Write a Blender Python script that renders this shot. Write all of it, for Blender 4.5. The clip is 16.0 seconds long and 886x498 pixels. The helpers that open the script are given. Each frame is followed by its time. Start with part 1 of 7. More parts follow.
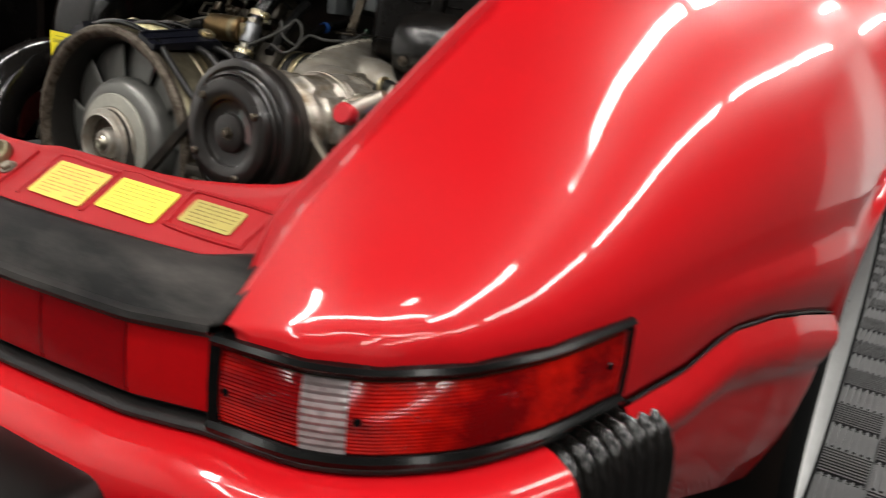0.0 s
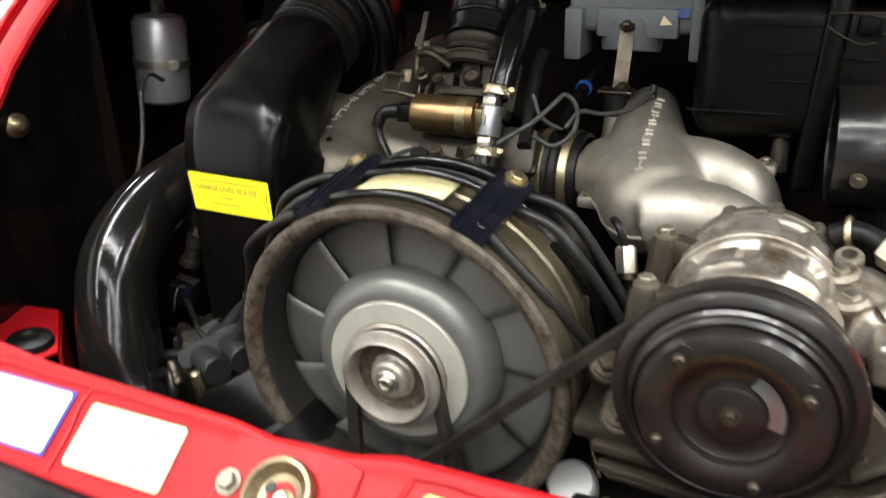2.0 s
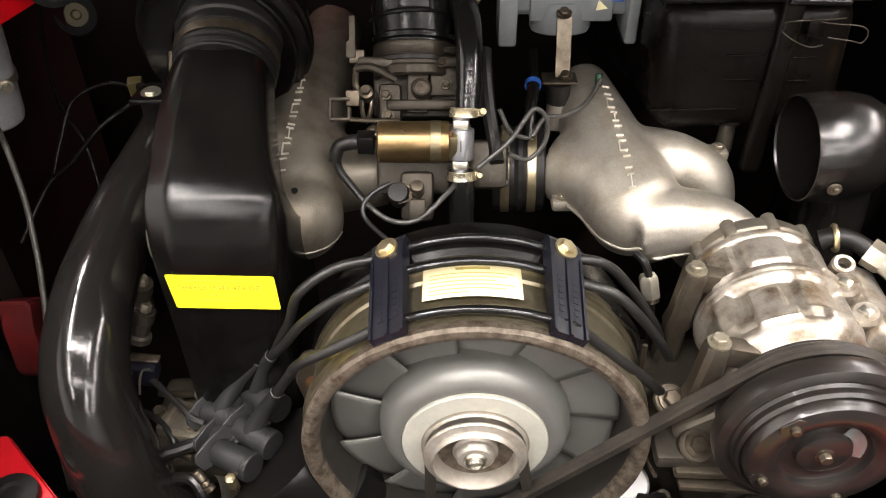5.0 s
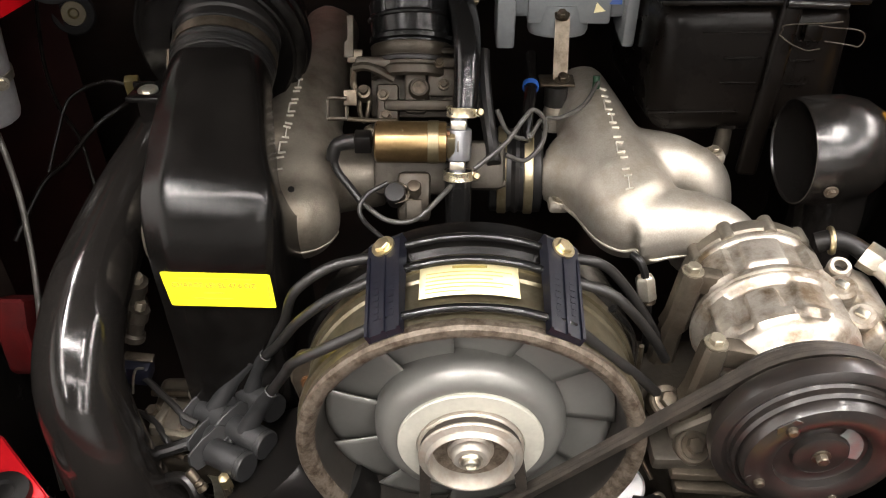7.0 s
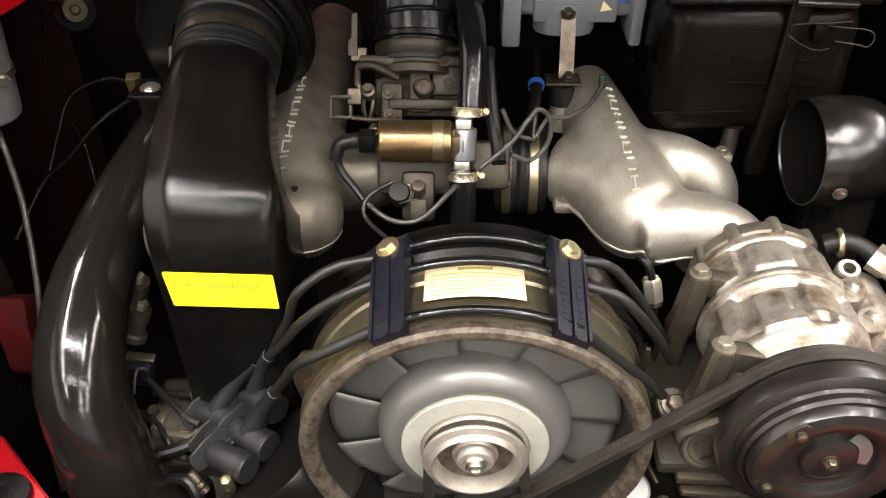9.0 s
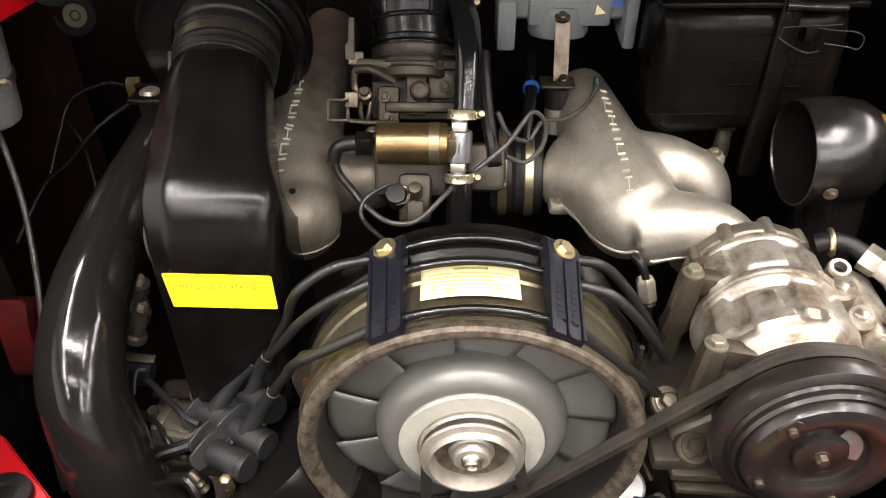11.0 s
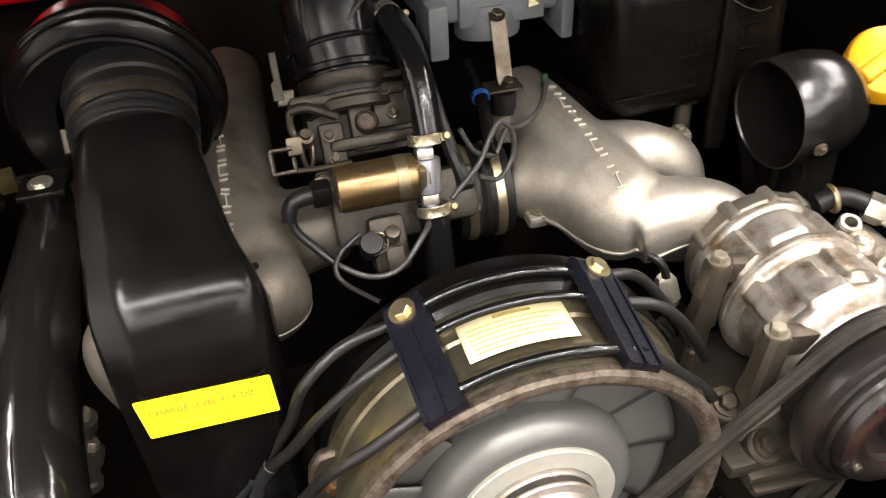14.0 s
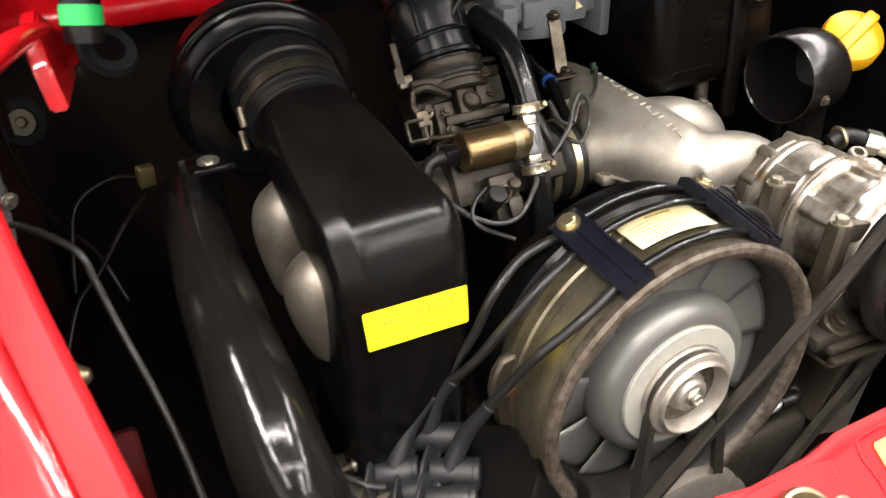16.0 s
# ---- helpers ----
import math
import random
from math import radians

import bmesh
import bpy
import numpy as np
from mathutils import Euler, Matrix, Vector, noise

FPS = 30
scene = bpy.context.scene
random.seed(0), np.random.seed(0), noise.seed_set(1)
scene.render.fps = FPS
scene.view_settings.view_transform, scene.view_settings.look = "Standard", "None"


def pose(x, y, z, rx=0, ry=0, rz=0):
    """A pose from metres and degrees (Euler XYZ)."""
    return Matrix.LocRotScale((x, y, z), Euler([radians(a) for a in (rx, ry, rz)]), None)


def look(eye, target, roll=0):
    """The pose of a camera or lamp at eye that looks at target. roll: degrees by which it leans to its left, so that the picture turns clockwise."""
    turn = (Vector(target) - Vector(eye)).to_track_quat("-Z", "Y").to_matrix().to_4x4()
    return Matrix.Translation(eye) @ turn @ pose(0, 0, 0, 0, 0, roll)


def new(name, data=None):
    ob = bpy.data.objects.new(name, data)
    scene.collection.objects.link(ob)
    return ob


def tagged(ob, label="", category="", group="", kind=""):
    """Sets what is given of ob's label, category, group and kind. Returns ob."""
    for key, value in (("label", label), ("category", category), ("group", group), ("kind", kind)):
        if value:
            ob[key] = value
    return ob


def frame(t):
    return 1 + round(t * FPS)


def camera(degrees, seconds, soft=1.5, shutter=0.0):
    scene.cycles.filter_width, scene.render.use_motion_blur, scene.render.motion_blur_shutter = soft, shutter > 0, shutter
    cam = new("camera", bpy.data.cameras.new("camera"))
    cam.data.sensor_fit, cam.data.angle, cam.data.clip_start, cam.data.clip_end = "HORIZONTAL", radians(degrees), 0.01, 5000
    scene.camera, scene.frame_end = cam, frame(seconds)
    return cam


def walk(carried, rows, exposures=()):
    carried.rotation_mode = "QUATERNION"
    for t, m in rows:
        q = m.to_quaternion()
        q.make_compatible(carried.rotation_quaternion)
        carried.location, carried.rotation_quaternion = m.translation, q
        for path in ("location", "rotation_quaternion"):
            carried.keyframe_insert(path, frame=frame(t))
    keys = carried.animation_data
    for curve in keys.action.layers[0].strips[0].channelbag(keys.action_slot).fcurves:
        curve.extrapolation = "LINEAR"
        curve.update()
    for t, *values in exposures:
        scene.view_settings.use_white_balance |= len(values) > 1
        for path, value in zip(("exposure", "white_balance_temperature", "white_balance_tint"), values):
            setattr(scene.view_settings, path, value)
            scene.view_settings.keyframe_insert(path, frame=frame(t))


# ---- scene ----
cam = camera(56.5, 16.0, soft=1.1, shutter=0.4)
PATH = [
    (0, (0.8518, -0.7072, 0.7793), (0.2608, 0.2851, 0.4534), 6.69),
    (0.5, (0.7008, -0.7235, 0.8077), (0.0857, 0.2404, 0.4439), 4.54),
    (1, (0.5534, -0.7096, 0.8323), (-0.072, 0.2416, 0.4527), 2.77),
    (1.5, (0.3966, -0.6222, 0.8646), (-0.1765, 0.3424, 0.4393), 0.04),
    (2, (0.2632, -0.5521, 0.9278), (-0.1945, 0.4448, 0.4413), -1.91),
    (2.5, (0.1006, -0.4998, 1.016), (-0.1538, 0.5191, 0.4354), -3.43),
    (3, (0.0304, -0.4739, 1.083), (-0.0788, 0.4984, 0.3883), -3.45),
    (3.5, (-0.0082, -0.4793, 1.1152), (-0.0538, 0.4538, 0.3621), -1.59),
    (4, (-0.0094, -0.4806, 1.1271), (-0.0352, 0.4392, 0.3569), -1.37),
    (6.5, (-0.0164, -0.4884, 1.1195), (-0.0242, 0.4421, 0.3618), 0.25),
    (7, (-0.014, -0.4873, 1.1183), (-0.0224, 0.444, 0.3615), 0.15),
    (7.5, (-0.0152, -0.4849, 1.1192), (-0.023, 0.4451, 0.3608), 0.15),
    (8, (-0.0175, -0.4815, 1.1177), (-0.0242, 0.4474, 0.3581), 0.26),
    (8.5, (-0.0199, -0.4805, 1.1153), (-0.0259, 0.4484, 0.3556), 0.46),
    (9, (-0.0175, -0.4804, 1.1165), (-0.0266, 0.4482, 0.3564), 0.34),
    (11.5, (-0.0152, -0.4907, 1.1197), (-0.023, 0.4444, 0.3677), 0.15),
    (12, (-0.0129, -0.4912, 1.1139), (-0.0273, 0.4474, 0.3663), -0.19),
    (12.5, (-0.0012, -0.49, 1.1138), (-0.0258, 0.4519, 0.3707), -1.16),
    (13, (-0.0175, -0.4629, 1.102), (-0.0211, 0.4771, 0.3561), -2.52),
    (13.5, (-0.0819, -0.4082, 1.0961), (0.0201, 0.5203, 0.3427), -3.24),
    (14, (-0.1322, -0.3877, 1.0884), (0.0982, 0.5199, 0.338), -2.92),
    (14.5, (-0.1767, -0.3913, 1.0875), (0.1222, 0.5068, 0.3499), -4.02),
    (15, (-0.241, -0.4073, 1.0925), (0.1219, 0.4798, 0.3705), -3.86),
    (15.5, (-0.3124, -0.4194, 1.0888), (0.0998, 0.4726, 0.4), -2.37),
    (16, (-0.3955, -0.4564, 1.0557), (0.0492, 0.4542, 0.4128), -1.52),
]
EXPOSURES = [(0, -0.6, 6450, 10), (1.0, -0.68, 6350, 10), (1.5, -0.2, 5800, 9), (2.0, 0.3, 6200, 8), (2.5, 0.66, 6450, 11), (3.0, 0.86, 6550, 14), (12.5, 0.86, 6550, 14),
             (14.5, 0.82, 6550, 15), (16.0, 0.82, 6500, 14)]
walk(cam, [(t, look(*p)) for t, *p in PATH], EXPOSURES)

# ---- light ----
world = bpy.data.worlds.new("garage_air")
scene.world = world
world.use_nodes = True
world.node_tree.nodes["Background"].inputs[0].default_value = (0.9, 0.95, 1.0, 1)
world.node_tree.nodes["Background"].inputs[1].default_value = 0.01
TUBE_WATTS = 24.0


# ---- materials ----
def mat(name, base, rough=0.5, metal=0.0, grain=200.0, vary=0.15, stain=8.0, stain_amt=0.2, stain_col=None, bump=0.1,
        coat=0.0, spec=0.5, rough_vary=0.15, trans=0.0, ior=1.45, dust=0.0, stretch=1.0):
    """A surface with fine grain, broad stains, uneven gloss and relief; sizes in 1/m."""
    m = bpy.data.materials.new(name)
    m.use_nodes = True
    n, l = m.node_tree.nodes, m.node_tree.links
    b = n["Principled BSDF"]
    tc = n.new("ShaderNodeTexCoord")
    vec = tc.outputs["Object"]
    if stretch != 1.0:             # streaks along x
        mp = n.new("ShaderNodeMapping"); mp.inputs["Scale"].default_value = (stretch, 1, 1)
        l.new(vec, mp.inputs["Vector"]); vec = mp.outputs[0]
    g = n.new("ShaderNodeTexNoise"); g.inputs["Scale"].default_value = grain; g.inputs["Detail"].default_value = 5
    s = n.new("ShaderNodeTexNoise"); s.inputs["Scale"].default_value = stain; s.inputs["Detail"].default_value = 7; s.inputs["Roughness"].default_value = 0.65
    l.new(vec, g.inputs["Vector"]); l.new(vec, s.inputs["Vector"])
    ramp = n.new("ShaderNodeValToRGB")
    ramp.color_ramp.elements[0].position, ramp.color_ramp.elements[1].position = 0.42, 0.68
    l.new(s.outputs["Fac"], ramp.inputs["Fac"])
    dark = stain_col or tuple(c * 0.5 for c in base)
    mix = n.new("ShaderNodeMix"); mix.data_type = "RGBA"
    mix.inputs["A"].default_value, mix.inputs["B"].default_value = (*base, 1), (*dark, 1)
    amt = n.new("ShaderNodeMath"); amt.operation = "MULTIPLY"; amt.inputs[1].default_value = stain_amt
    l.new(ramp.outputs["Color"], amt.inputs[0]); l.new(amt.outputs[0], mix.inputs["Factor"])
    hsv = n.new("ShaderNodeHueSaturation")
    mr = n.new("ShaderNodeMapRange"); mr.inputs["To Min"].default_value, mr.inputs["To Max"].default_value = 1 - vary, 1 + vary
    l.new(g.outputs["Fac"], mr.inputs["Value"]); l.new(mr.outputs[0], hsv.inputs["Value"])
    l.new(mix.outputs["Result"], hsv.inputs["Color"])
    col = hsv.outputs[0]
    if dust:                       # scattered pale specks
        vo = n.new("ShaderNodeTexVoronoi"); vo.inputs["Scale"].default_value = 240.0
        l.new(tc.outputs["Object"], vo.inputs["Vector"])
        near = n.new("ShaderNodeMath"); near.operation = "LESS_THAN"; near.inputs[1].default_value = 0.085
        l.new(vo.outputs["Distance"], near.inputs[0])
        sep = n.new("ShaderNodeSeparateColor"); l.new(vo.outputs["Color"], sep.inputs["Color"])
        some = n.new("ShaderNodeMath"); some.operation = "LESS_THAN"; some.inputs[1].default_value = dust
        l.new(sep.outputs[0], some.inputs[0])
        both = n.new("ShaderNodeMath"); both.operation = "MULTIPLY"
        l.new(near.outputs[0], both.inputs[0]); l.new(some.outputs[0], both.inputs[1])
        dm = n.new("ShaderNodeMix"); dm.data_type = "RGBA"; dm.inputs["B"].default_value = (0.055, 0.051, 0.045, 1)
        l.new(both.outputs[0], dm.inputs["Factor"]); l.new(col, dm.inputs["A"]); col = dm.outputs["Result"]
    l.new(col, b.inputs["Base Color"])
    rr = n.new("ShaderNodeMapRange")
    rr.inputs["To Min"].default_value, rr.inputs["To Max"].default_value = max(0.02, rough - rough_vary * rough), min(1, rough + rough_vary * rough * 2)
    l.new(s.outputs["Fac"], rr.inputs["Value"]); l.new(rr.outputs[0], b.inputs["Roughness"])
    b.inputs["Metallic"].default_value = metal
    b.inputs["Specular IOR Level"].default_value = spec
    b.inputs["Coat Weight"].default_value = coat
    b.inputs["Coat Roughness"].default_value = 0.04
    b.inputs["Transmission Weight"].default_value = trans
    b.inputs["IOR"].default_value = ior
    if bump:
        bp = n.new("ShaderNodeBump"); bp.inputs["Strength"].default_value = bump; bp.inputs["Distance"].default_value = 0.001
        l.new(g.outputs["Fac"], bp.inputs["Height"]); l.new(bp.outputs[0], b.inputs["Normal"])
    return m


RED = mat("red_car_paint", (0.52, 0.005, 0.009), 0.3, grain=900, vary=0.03, stain=5, stain_amt=0.08, bump=0.0, coat=1.0, spec=0.22)
RED_IN = mat("red_paint_with_dust", (0.37, 0.006, 0.010), 0.42, grain=500, vary=0.08, stain=18, stain_amt=0.25, bump=0.05, coat=0.0, spec=0.3)
# Body red with the bay's shade put into the base colour.
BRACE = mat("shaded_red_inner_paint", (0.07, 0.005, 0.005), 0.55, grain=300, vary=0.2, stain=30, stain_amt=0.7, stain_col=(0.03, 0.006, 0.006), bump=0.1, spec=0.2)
BAY = mat("black_bay_paint", (0.0075, 0.0055, 0.0047), 0.34, grain=300, vary=0.4, stain=12, stain_amt=0.5, stain_col=(0.016, 0.009, 0.0065), bump=0.12, spec=0.3)
LINING = mat("wrinkled_black_lining", (0.0050, 0.0046, 0.0044), 0.2, grain=60, vary=0.4, stain=16, stain_amt=0.5, stain_col=(0.010, 0.008, 0.007), bump=0.2, spec=0.5, rough_vary=0.4)
# Red inner body, its base darkened to stand for the recess's shade.
RECESS = mat("red_paint_darkened_for_shade", (0.013, 0.004, 0.0036), 0.5, grain=200, vary=0.3, stain=9, stain_amt=0.9, stain_col=(0.010, 0.0045, 0.004), bump=0.1, spec=0.2)
DUCT = mat("satin_black_duct_paint", (0.0028, 0.0025, 0.0023), 0.19, grain=900, vary=0.3, stain=30, stain_amt=0.5, stain_col=(0.006, 0.0054, 0.0049), bump=0.06, spec=0.26, rough_vary=0.35, dust=0.2)
RUSTY = mat("rusted_bolt_steel", (0.20, 0.095, 0.04), 0.5, 0.6, grain=500, vary=0.3, stain=120, stain_amt=0.7, stain_col=(0.07, 0.03, 0.014), bump=0.4)
GREYLINE = mat("pale_grey_rubber_line", (0.042, 0.040, 0.036), 0.36, grain=400, vary=0.2, stain=50, stain_amt=0.4, bump=0.1)
CROSS = mat("grey_die_cast_alloy", (0.30, 0.305, 0.325), 0.34, 0.85, grain=500, vary=0.08, stain=70, stain_amt=0.2, stain_col=(0.18, 0.17, 0.16), bump=0.06)
# Sticker ink made paler in place of the blur and reflection over it.
OPRINT = mat("olive_lettering_paled_for_glare", (0.3, 0.24, 0.035), 0.45, bump=0)
YPRINT = mat("faint_olive_print", (0.5, 0.42, 0.03), 0.5, bump=0)
GLOSS = mat("glossy_black_enamel", (0.006, 0.0054, 0.005), 0.12, grain=160, vary=0.3, stain=14, stain_amt=0.5, stain_col=(0.011, 0.0095, 0.0085), bump=0.14, spec=0.45, rough_vary=0.3, dust=0.3)
SATIN = mat("satin_black_plastic", (0.0035, 0.0032, 0.003), 0.3, grain=700, vary=0.3, stain=20, stain_amt=0.4, stain_col=(0.009, 0.008, 0.007), bump=0.08, spec=0.36)
RUBBER = mat("black_rubber", (0.006, 0.006, 0.006), 0.36, grain=800, vary=0.3, stain=30, stain_amt=0.5, stain_col=(0.016, 0.014, 0.012), bump=0.12, spec=0.3)
HOSE = mat("shiny_rubber_hose", (0.005, 0.005, 0.005), 0.15, grain=260, vary=0.3, stain=60, stain_amt=0.5, stain_col=(0.010, 0.009, 0.008), bump=0.35, coat=0.2)
WIRE = mat("grey_wire_sleeve", (0.0125, 0.0118, 0.011), 0.36, grain=500, vary=0.3, stain=40, stain_amt=0.5, stain_col=(0.008, 0.008, 0.008), bump=0.15)
CLEANER = mat("dull_black_plastic", (0.0030, 0.0024, 0.0020), 0.26, grain=500, vary=0.3, stain=14, stain_amt=0.5, stain_col=(0.0060, 0.0046, 0.0036), bump=0.06, spec=0.09)
BOOTBLACK = mat("black_moulded_rubber", (0.0045, 0.0045, 0.0045), 0.24, grain=500, vary=0.3, stain=25, stain_amt=0.5, stain_col=(0.010, 0.0095, 0.009), bump=0.06, spec=0.3)
BOOT = mat("dark_grey_rubber_boot", (0.0115, 0.0118, 0.0122), 0.46, grain=500, vary=0.25, stain=40, stain_amt=0.4, bump=0.2)
NAVY = mat("blue_black_plastic", (0.0032, 0.0038, 0.008), 0.34, grain=500, vary=0.3, stain=40, stain_amt=0.4, stain_col=(0.01, 0.01, 0.016), bump=0.12)
# Brighter than the castings, to paint highlights along the raised characters.
ALU_EDGE = mat("casting_edge_with_painted_highlight", (0.72, 0.69, 0.62), 0.38, 0.7, grain=300, vary=0.1, stain=40, stain_amt=0.3, bump=0.1)
ALU = mat("cast_aluminium", (0.40, 0.37, 0.32), 0.46, 0.8, grain=650, vary=0.22, stain=26, stain_amt=0.55, stain_col=(0.19, 0.155, 0.105), bump=0.16)
ALU_DULL = mat("grimy_cast_aluminium", (0.3, 0.27, 0.21), 0.45, 0.75, grain=350, vary=0.25, stain=45, stain_amt=0.65, stain_col=(0.09, 0.07, 0.045), bump=0.4)
ALU_BRIGHT = mat("machined_aluminium_with_oil_stains", (0.46, 0.425, 0.37), 0.35, 0.75, grain=520, vary=0.16, stain=38, stain_amt=1.0, stain_col=(0.14, 0.10, 0.06), bump=0.2)
STEEL = mat("zinc_plated_steel", (0.6, 0.58, 0.5), 0.3, 0.95, grain=400, vary=0.15, stain=90, stain_amt=0.5, stain_col=(0.3, 0.22, 0.12), bump=0.12)
PALEZINC = mat("pale_zinc_band", (0.62, 0.56, 0.41), 0.26, 0.9, grain=500, vary=0.12, stain=90, stain_amt=0.5, stain_col=(0.34, 0.26, 0.13), bump=0.08)
YZINC = mat("yellow_zinc_steel", (0.6, 0.52, 0.33), 0.3, 0.95, grain=500, vary=0.15, stain=70, stain_amt=0.5, stain_col=(0.3, 0.19, 0.07), bump=0.1)
BRASS = mat("iridescent_brass", (0.26, 0.172, 0.084), 0.27, 0.9, grain=300, vary=0.2, stain=34, stain_amt=1.0, stain_col=(0.175, 0.12, 0.05), bump=0.1)
BLADE = mat("grey_painted_fan", (0.165, 0.164, 0.152), 0.34, 0.45, grain=250, vary=0.06, stain=14, stain_amt=0.25, bump=0.04)
HUB = mat("pale_grey_hub", (0.42, 0.412, 0.355), 0.42, 0.25, grain=300, vary=0.1, stain=30, stain_amt=0.35, bump=0.1)
PULLEY = mat("worn_pulley_steel", (0.40, 0.375, 0.33), 0.45, 0.7, grain=300, vary=0.15, stain=60, stain_amt=0.4, stain_col=(0.25, 0.16, 0.09), bump=0.12)
RIM = mat("rusty_housing_lip", (0.125, 0.104, 0.08), 0.5, 0.45, grain=420, vary=0.4, stain=130, stain_amt=1.0, stain_col=(0.035, 0.021, 0.012), bump=0.5)
DRUM = mat("olive_chromate_drum", (0.235, 0.208, 0.145), 0.34, 0.85, grain=220, vary=0.2, stain=26, stain_amt=0.8, stain_col=(0.095, 0.076, 0.042), bump=0.15)
GREYBOX = mat("blue_grey_cast_housing", (0.145, 0.156, 0.160), 0.5, 0.15, grain=300, vary=0.1, stain=25, stain_amt=0.3, bump=0.15)
YELLOW = mat("yellow_vinyl", (0.9, 0.78, 0.02), 0.35, grain=200, vary=0.04, stain=40, stain_amt=0.15, bump=0.02)
STICK_Y = mat("aged_yellow_foil", (0.78, 0.6, 0.1), 0.3, grain=200, vary=0.05, stain=25, stain_amt=0.25, stain_col=(0.62, 0.36, 0.1), bump=0.03)
STICK_G = mat("lemon_foil", (0.8, 0.72, 0.08), 0.3, grain=200, vary=0.05, stain=25, stain_amt=0.2, bump=0.03)
STICK_O = mat("olive_gold_foil", (0.5, 0.42, 0.12), 0.28, 0.3, grain=200, vary=0.05, stain=25, stain_amt=0.2, bump=0.03)
STICK_C = mat("cream_foil", (0.8, 0.72, 0.42), 0.3, grain=200, vary=0.05, stain=25, stain_amt=0.2, bump=0.03)
PAPER = mat("white_label_stock", (0.75, 0.75, 0.74), 0.4, grain=200, vary=0.04, stain=25, stain_amt=0.2, bump=0.02)
BLUE_INK = mat("blue_print", (0.05, 0.06, 0.35), 0.5, bump=0)
INK = mat("black_print", (0.03, 0.03, 0.03), 0.5, bump=0)
# Two inks lightened towards their labels to imitate overexposed print.
WASHED_RED = mat("red_print_paled_for_glare", (0.62, 0.34, 0.08), 0.5, bump=0)
WASHED_OLIVE = mat("olive_print_paled_for_glare", (0.55, 0.47, 0.06), 0.5, bump=0)
ORANGE = mat("orange_yellow_plastic", (0.85, 0.42, 0.01), 0.38, grain=300, vary=0.06, stain=25, stain_amt=0.25, bump=0.1)
REDCAP = mat("red_plastic_cap", (0.6, 0.02, 0.03), 0.4, grain=300, vary=0.1, bump=0.1)
BLUECAP = mat("blue_plastic_cap", (0.012, 0.06, 0.25), 0.4, grain=300, vary=0.1, bump=0.1)
GREEN_BAND = mat("bright_green_band", (0.015, 0.4, 0.09), 0.45, grain=300, vary=0.1, bump=0.1)
GREEN = mat("green_plastic", (0.004, 0.03, 0.012), 0.45, bump=0.1)
CANISTER = mat("silver_filter_can", (0.55, 0.55, 0.555), 0.33, 0.7, grain=300, vary=0.1, stain=30, stain_amt=0.5, bump=0.08)
FRAME = mat("black_lamp_rubber", (0.003, 0.003, 0.003), 0.16, grain=300, vary=0.3, stain=30, stain_amt=0.4, bump=0.02, spec=0.14)
# The bright stain streaks paint the lamp's inner glow and bulb reflections.
LENS = mat("red_lens_with_painted_glow", (0.17, 0.0012, 0.002), 0.1, grain=40, vary=0.2, stain=13, stain_amt=1.0, stain_col=(0.80, 0.011, 0.004), bump=0.0, coat=0.1, spec=0.35, stretch=0.35)
LENS_CLEAR = mat("clear_lens_plastic", (0.3, 0.25, 0.25), 0.15, grain=90, vary=0.4, stain=60, stain_amt=0.7, stain_col=(0.12, 0.08, 0.08), bump=0.0, coat=0.5)
REFLECT = mat("dark_red_reflector", (0.2, 0.001, 0.003), 0.2, grain=300, vary=0.1, stain=7, stain_amt=0.6, stain_col=(0.3, 0.003, 0.004), bump=0.0, spec=0.12, stretch=0.4)
REFLECT_END = mat("bright_red_reflector", (0.4, 0.003, 0.005), 0.2, grain=300, vary=0.1, stain=7, stain_amt=0.4, bump=0.0, spec=0.12)
TRIM = mat("scuffed_black_trim", (0.0022, 0.0022, 0.0026), 0.36, grain=50, vary=0.5, stain=16, stain_amt=1.0, stain_col=(0.045, 0.041, 0.038), bump=0.2, rough_vary=0.8, spec=0.16, stretch=0.3)
TYRE = mat("tyre_rubber", (0.009, 0.009, 0.009), 0.75, grain=300, vary=0.3, bump=0.3, spec=0.1)
POLISH = mat("polished_alloy", (0.85, 0.85, 0.84), 0.28, 0.55, grain=300, vary=0.06, stain=20, stain_amt=0.2, bump=0.03)
WHITEWALL = mat("white_garage_paint", (0.87, 0.87, 0.86), 0.7, grain=60, vary=0.04, stain=1.2, stain_amt=0.06, bump=0.1)
GREYWALL = mat("light_grey_garage_paint", (0.5, 0.5, 0.495), 0.65, grain=60, vary=0.04, stain=1.2, stain_amt=0.12, bump=0.1)
GREYCEIL = mat("dark_grey_ceiling_paint", (0.13, 0.13, 0.13), 0.8, grain=60, vary=0.05, stain=1.0, stain_amt=0.1, bump=0.1)
WALL_DIM = mat("dark_grey_garage_panels", (0.035, 0.035, 0.035), 0.6, grain=60, vary=0.06, stain=1.2, stain_amt=0.2, bump=0.1)
TILE_A = mat("charcoal_floor_plastic", (0.011, 0.011, 0.012), 0.5, grain=300, vary=0.2, stain=4, stain_amt=0.4, bump=0.2)
TILE_B = mat("grey_floor_plastic", (0.032, 0.032, 0.033), 0.5, grain=300, vary=0.15, stain=4, stain_amt=0.4, bump=0.2)
CLUTCH = mat("glossy_black_clutch", (0.0105, 0.009, 0.0082), 0.3, 0.0, grain=300, vary=0.3, stain=50, stain_amt=0.6, stain_col=(0.022, 0.016, 0.013), bump=0.06, coat=0.15, spec=0.6)
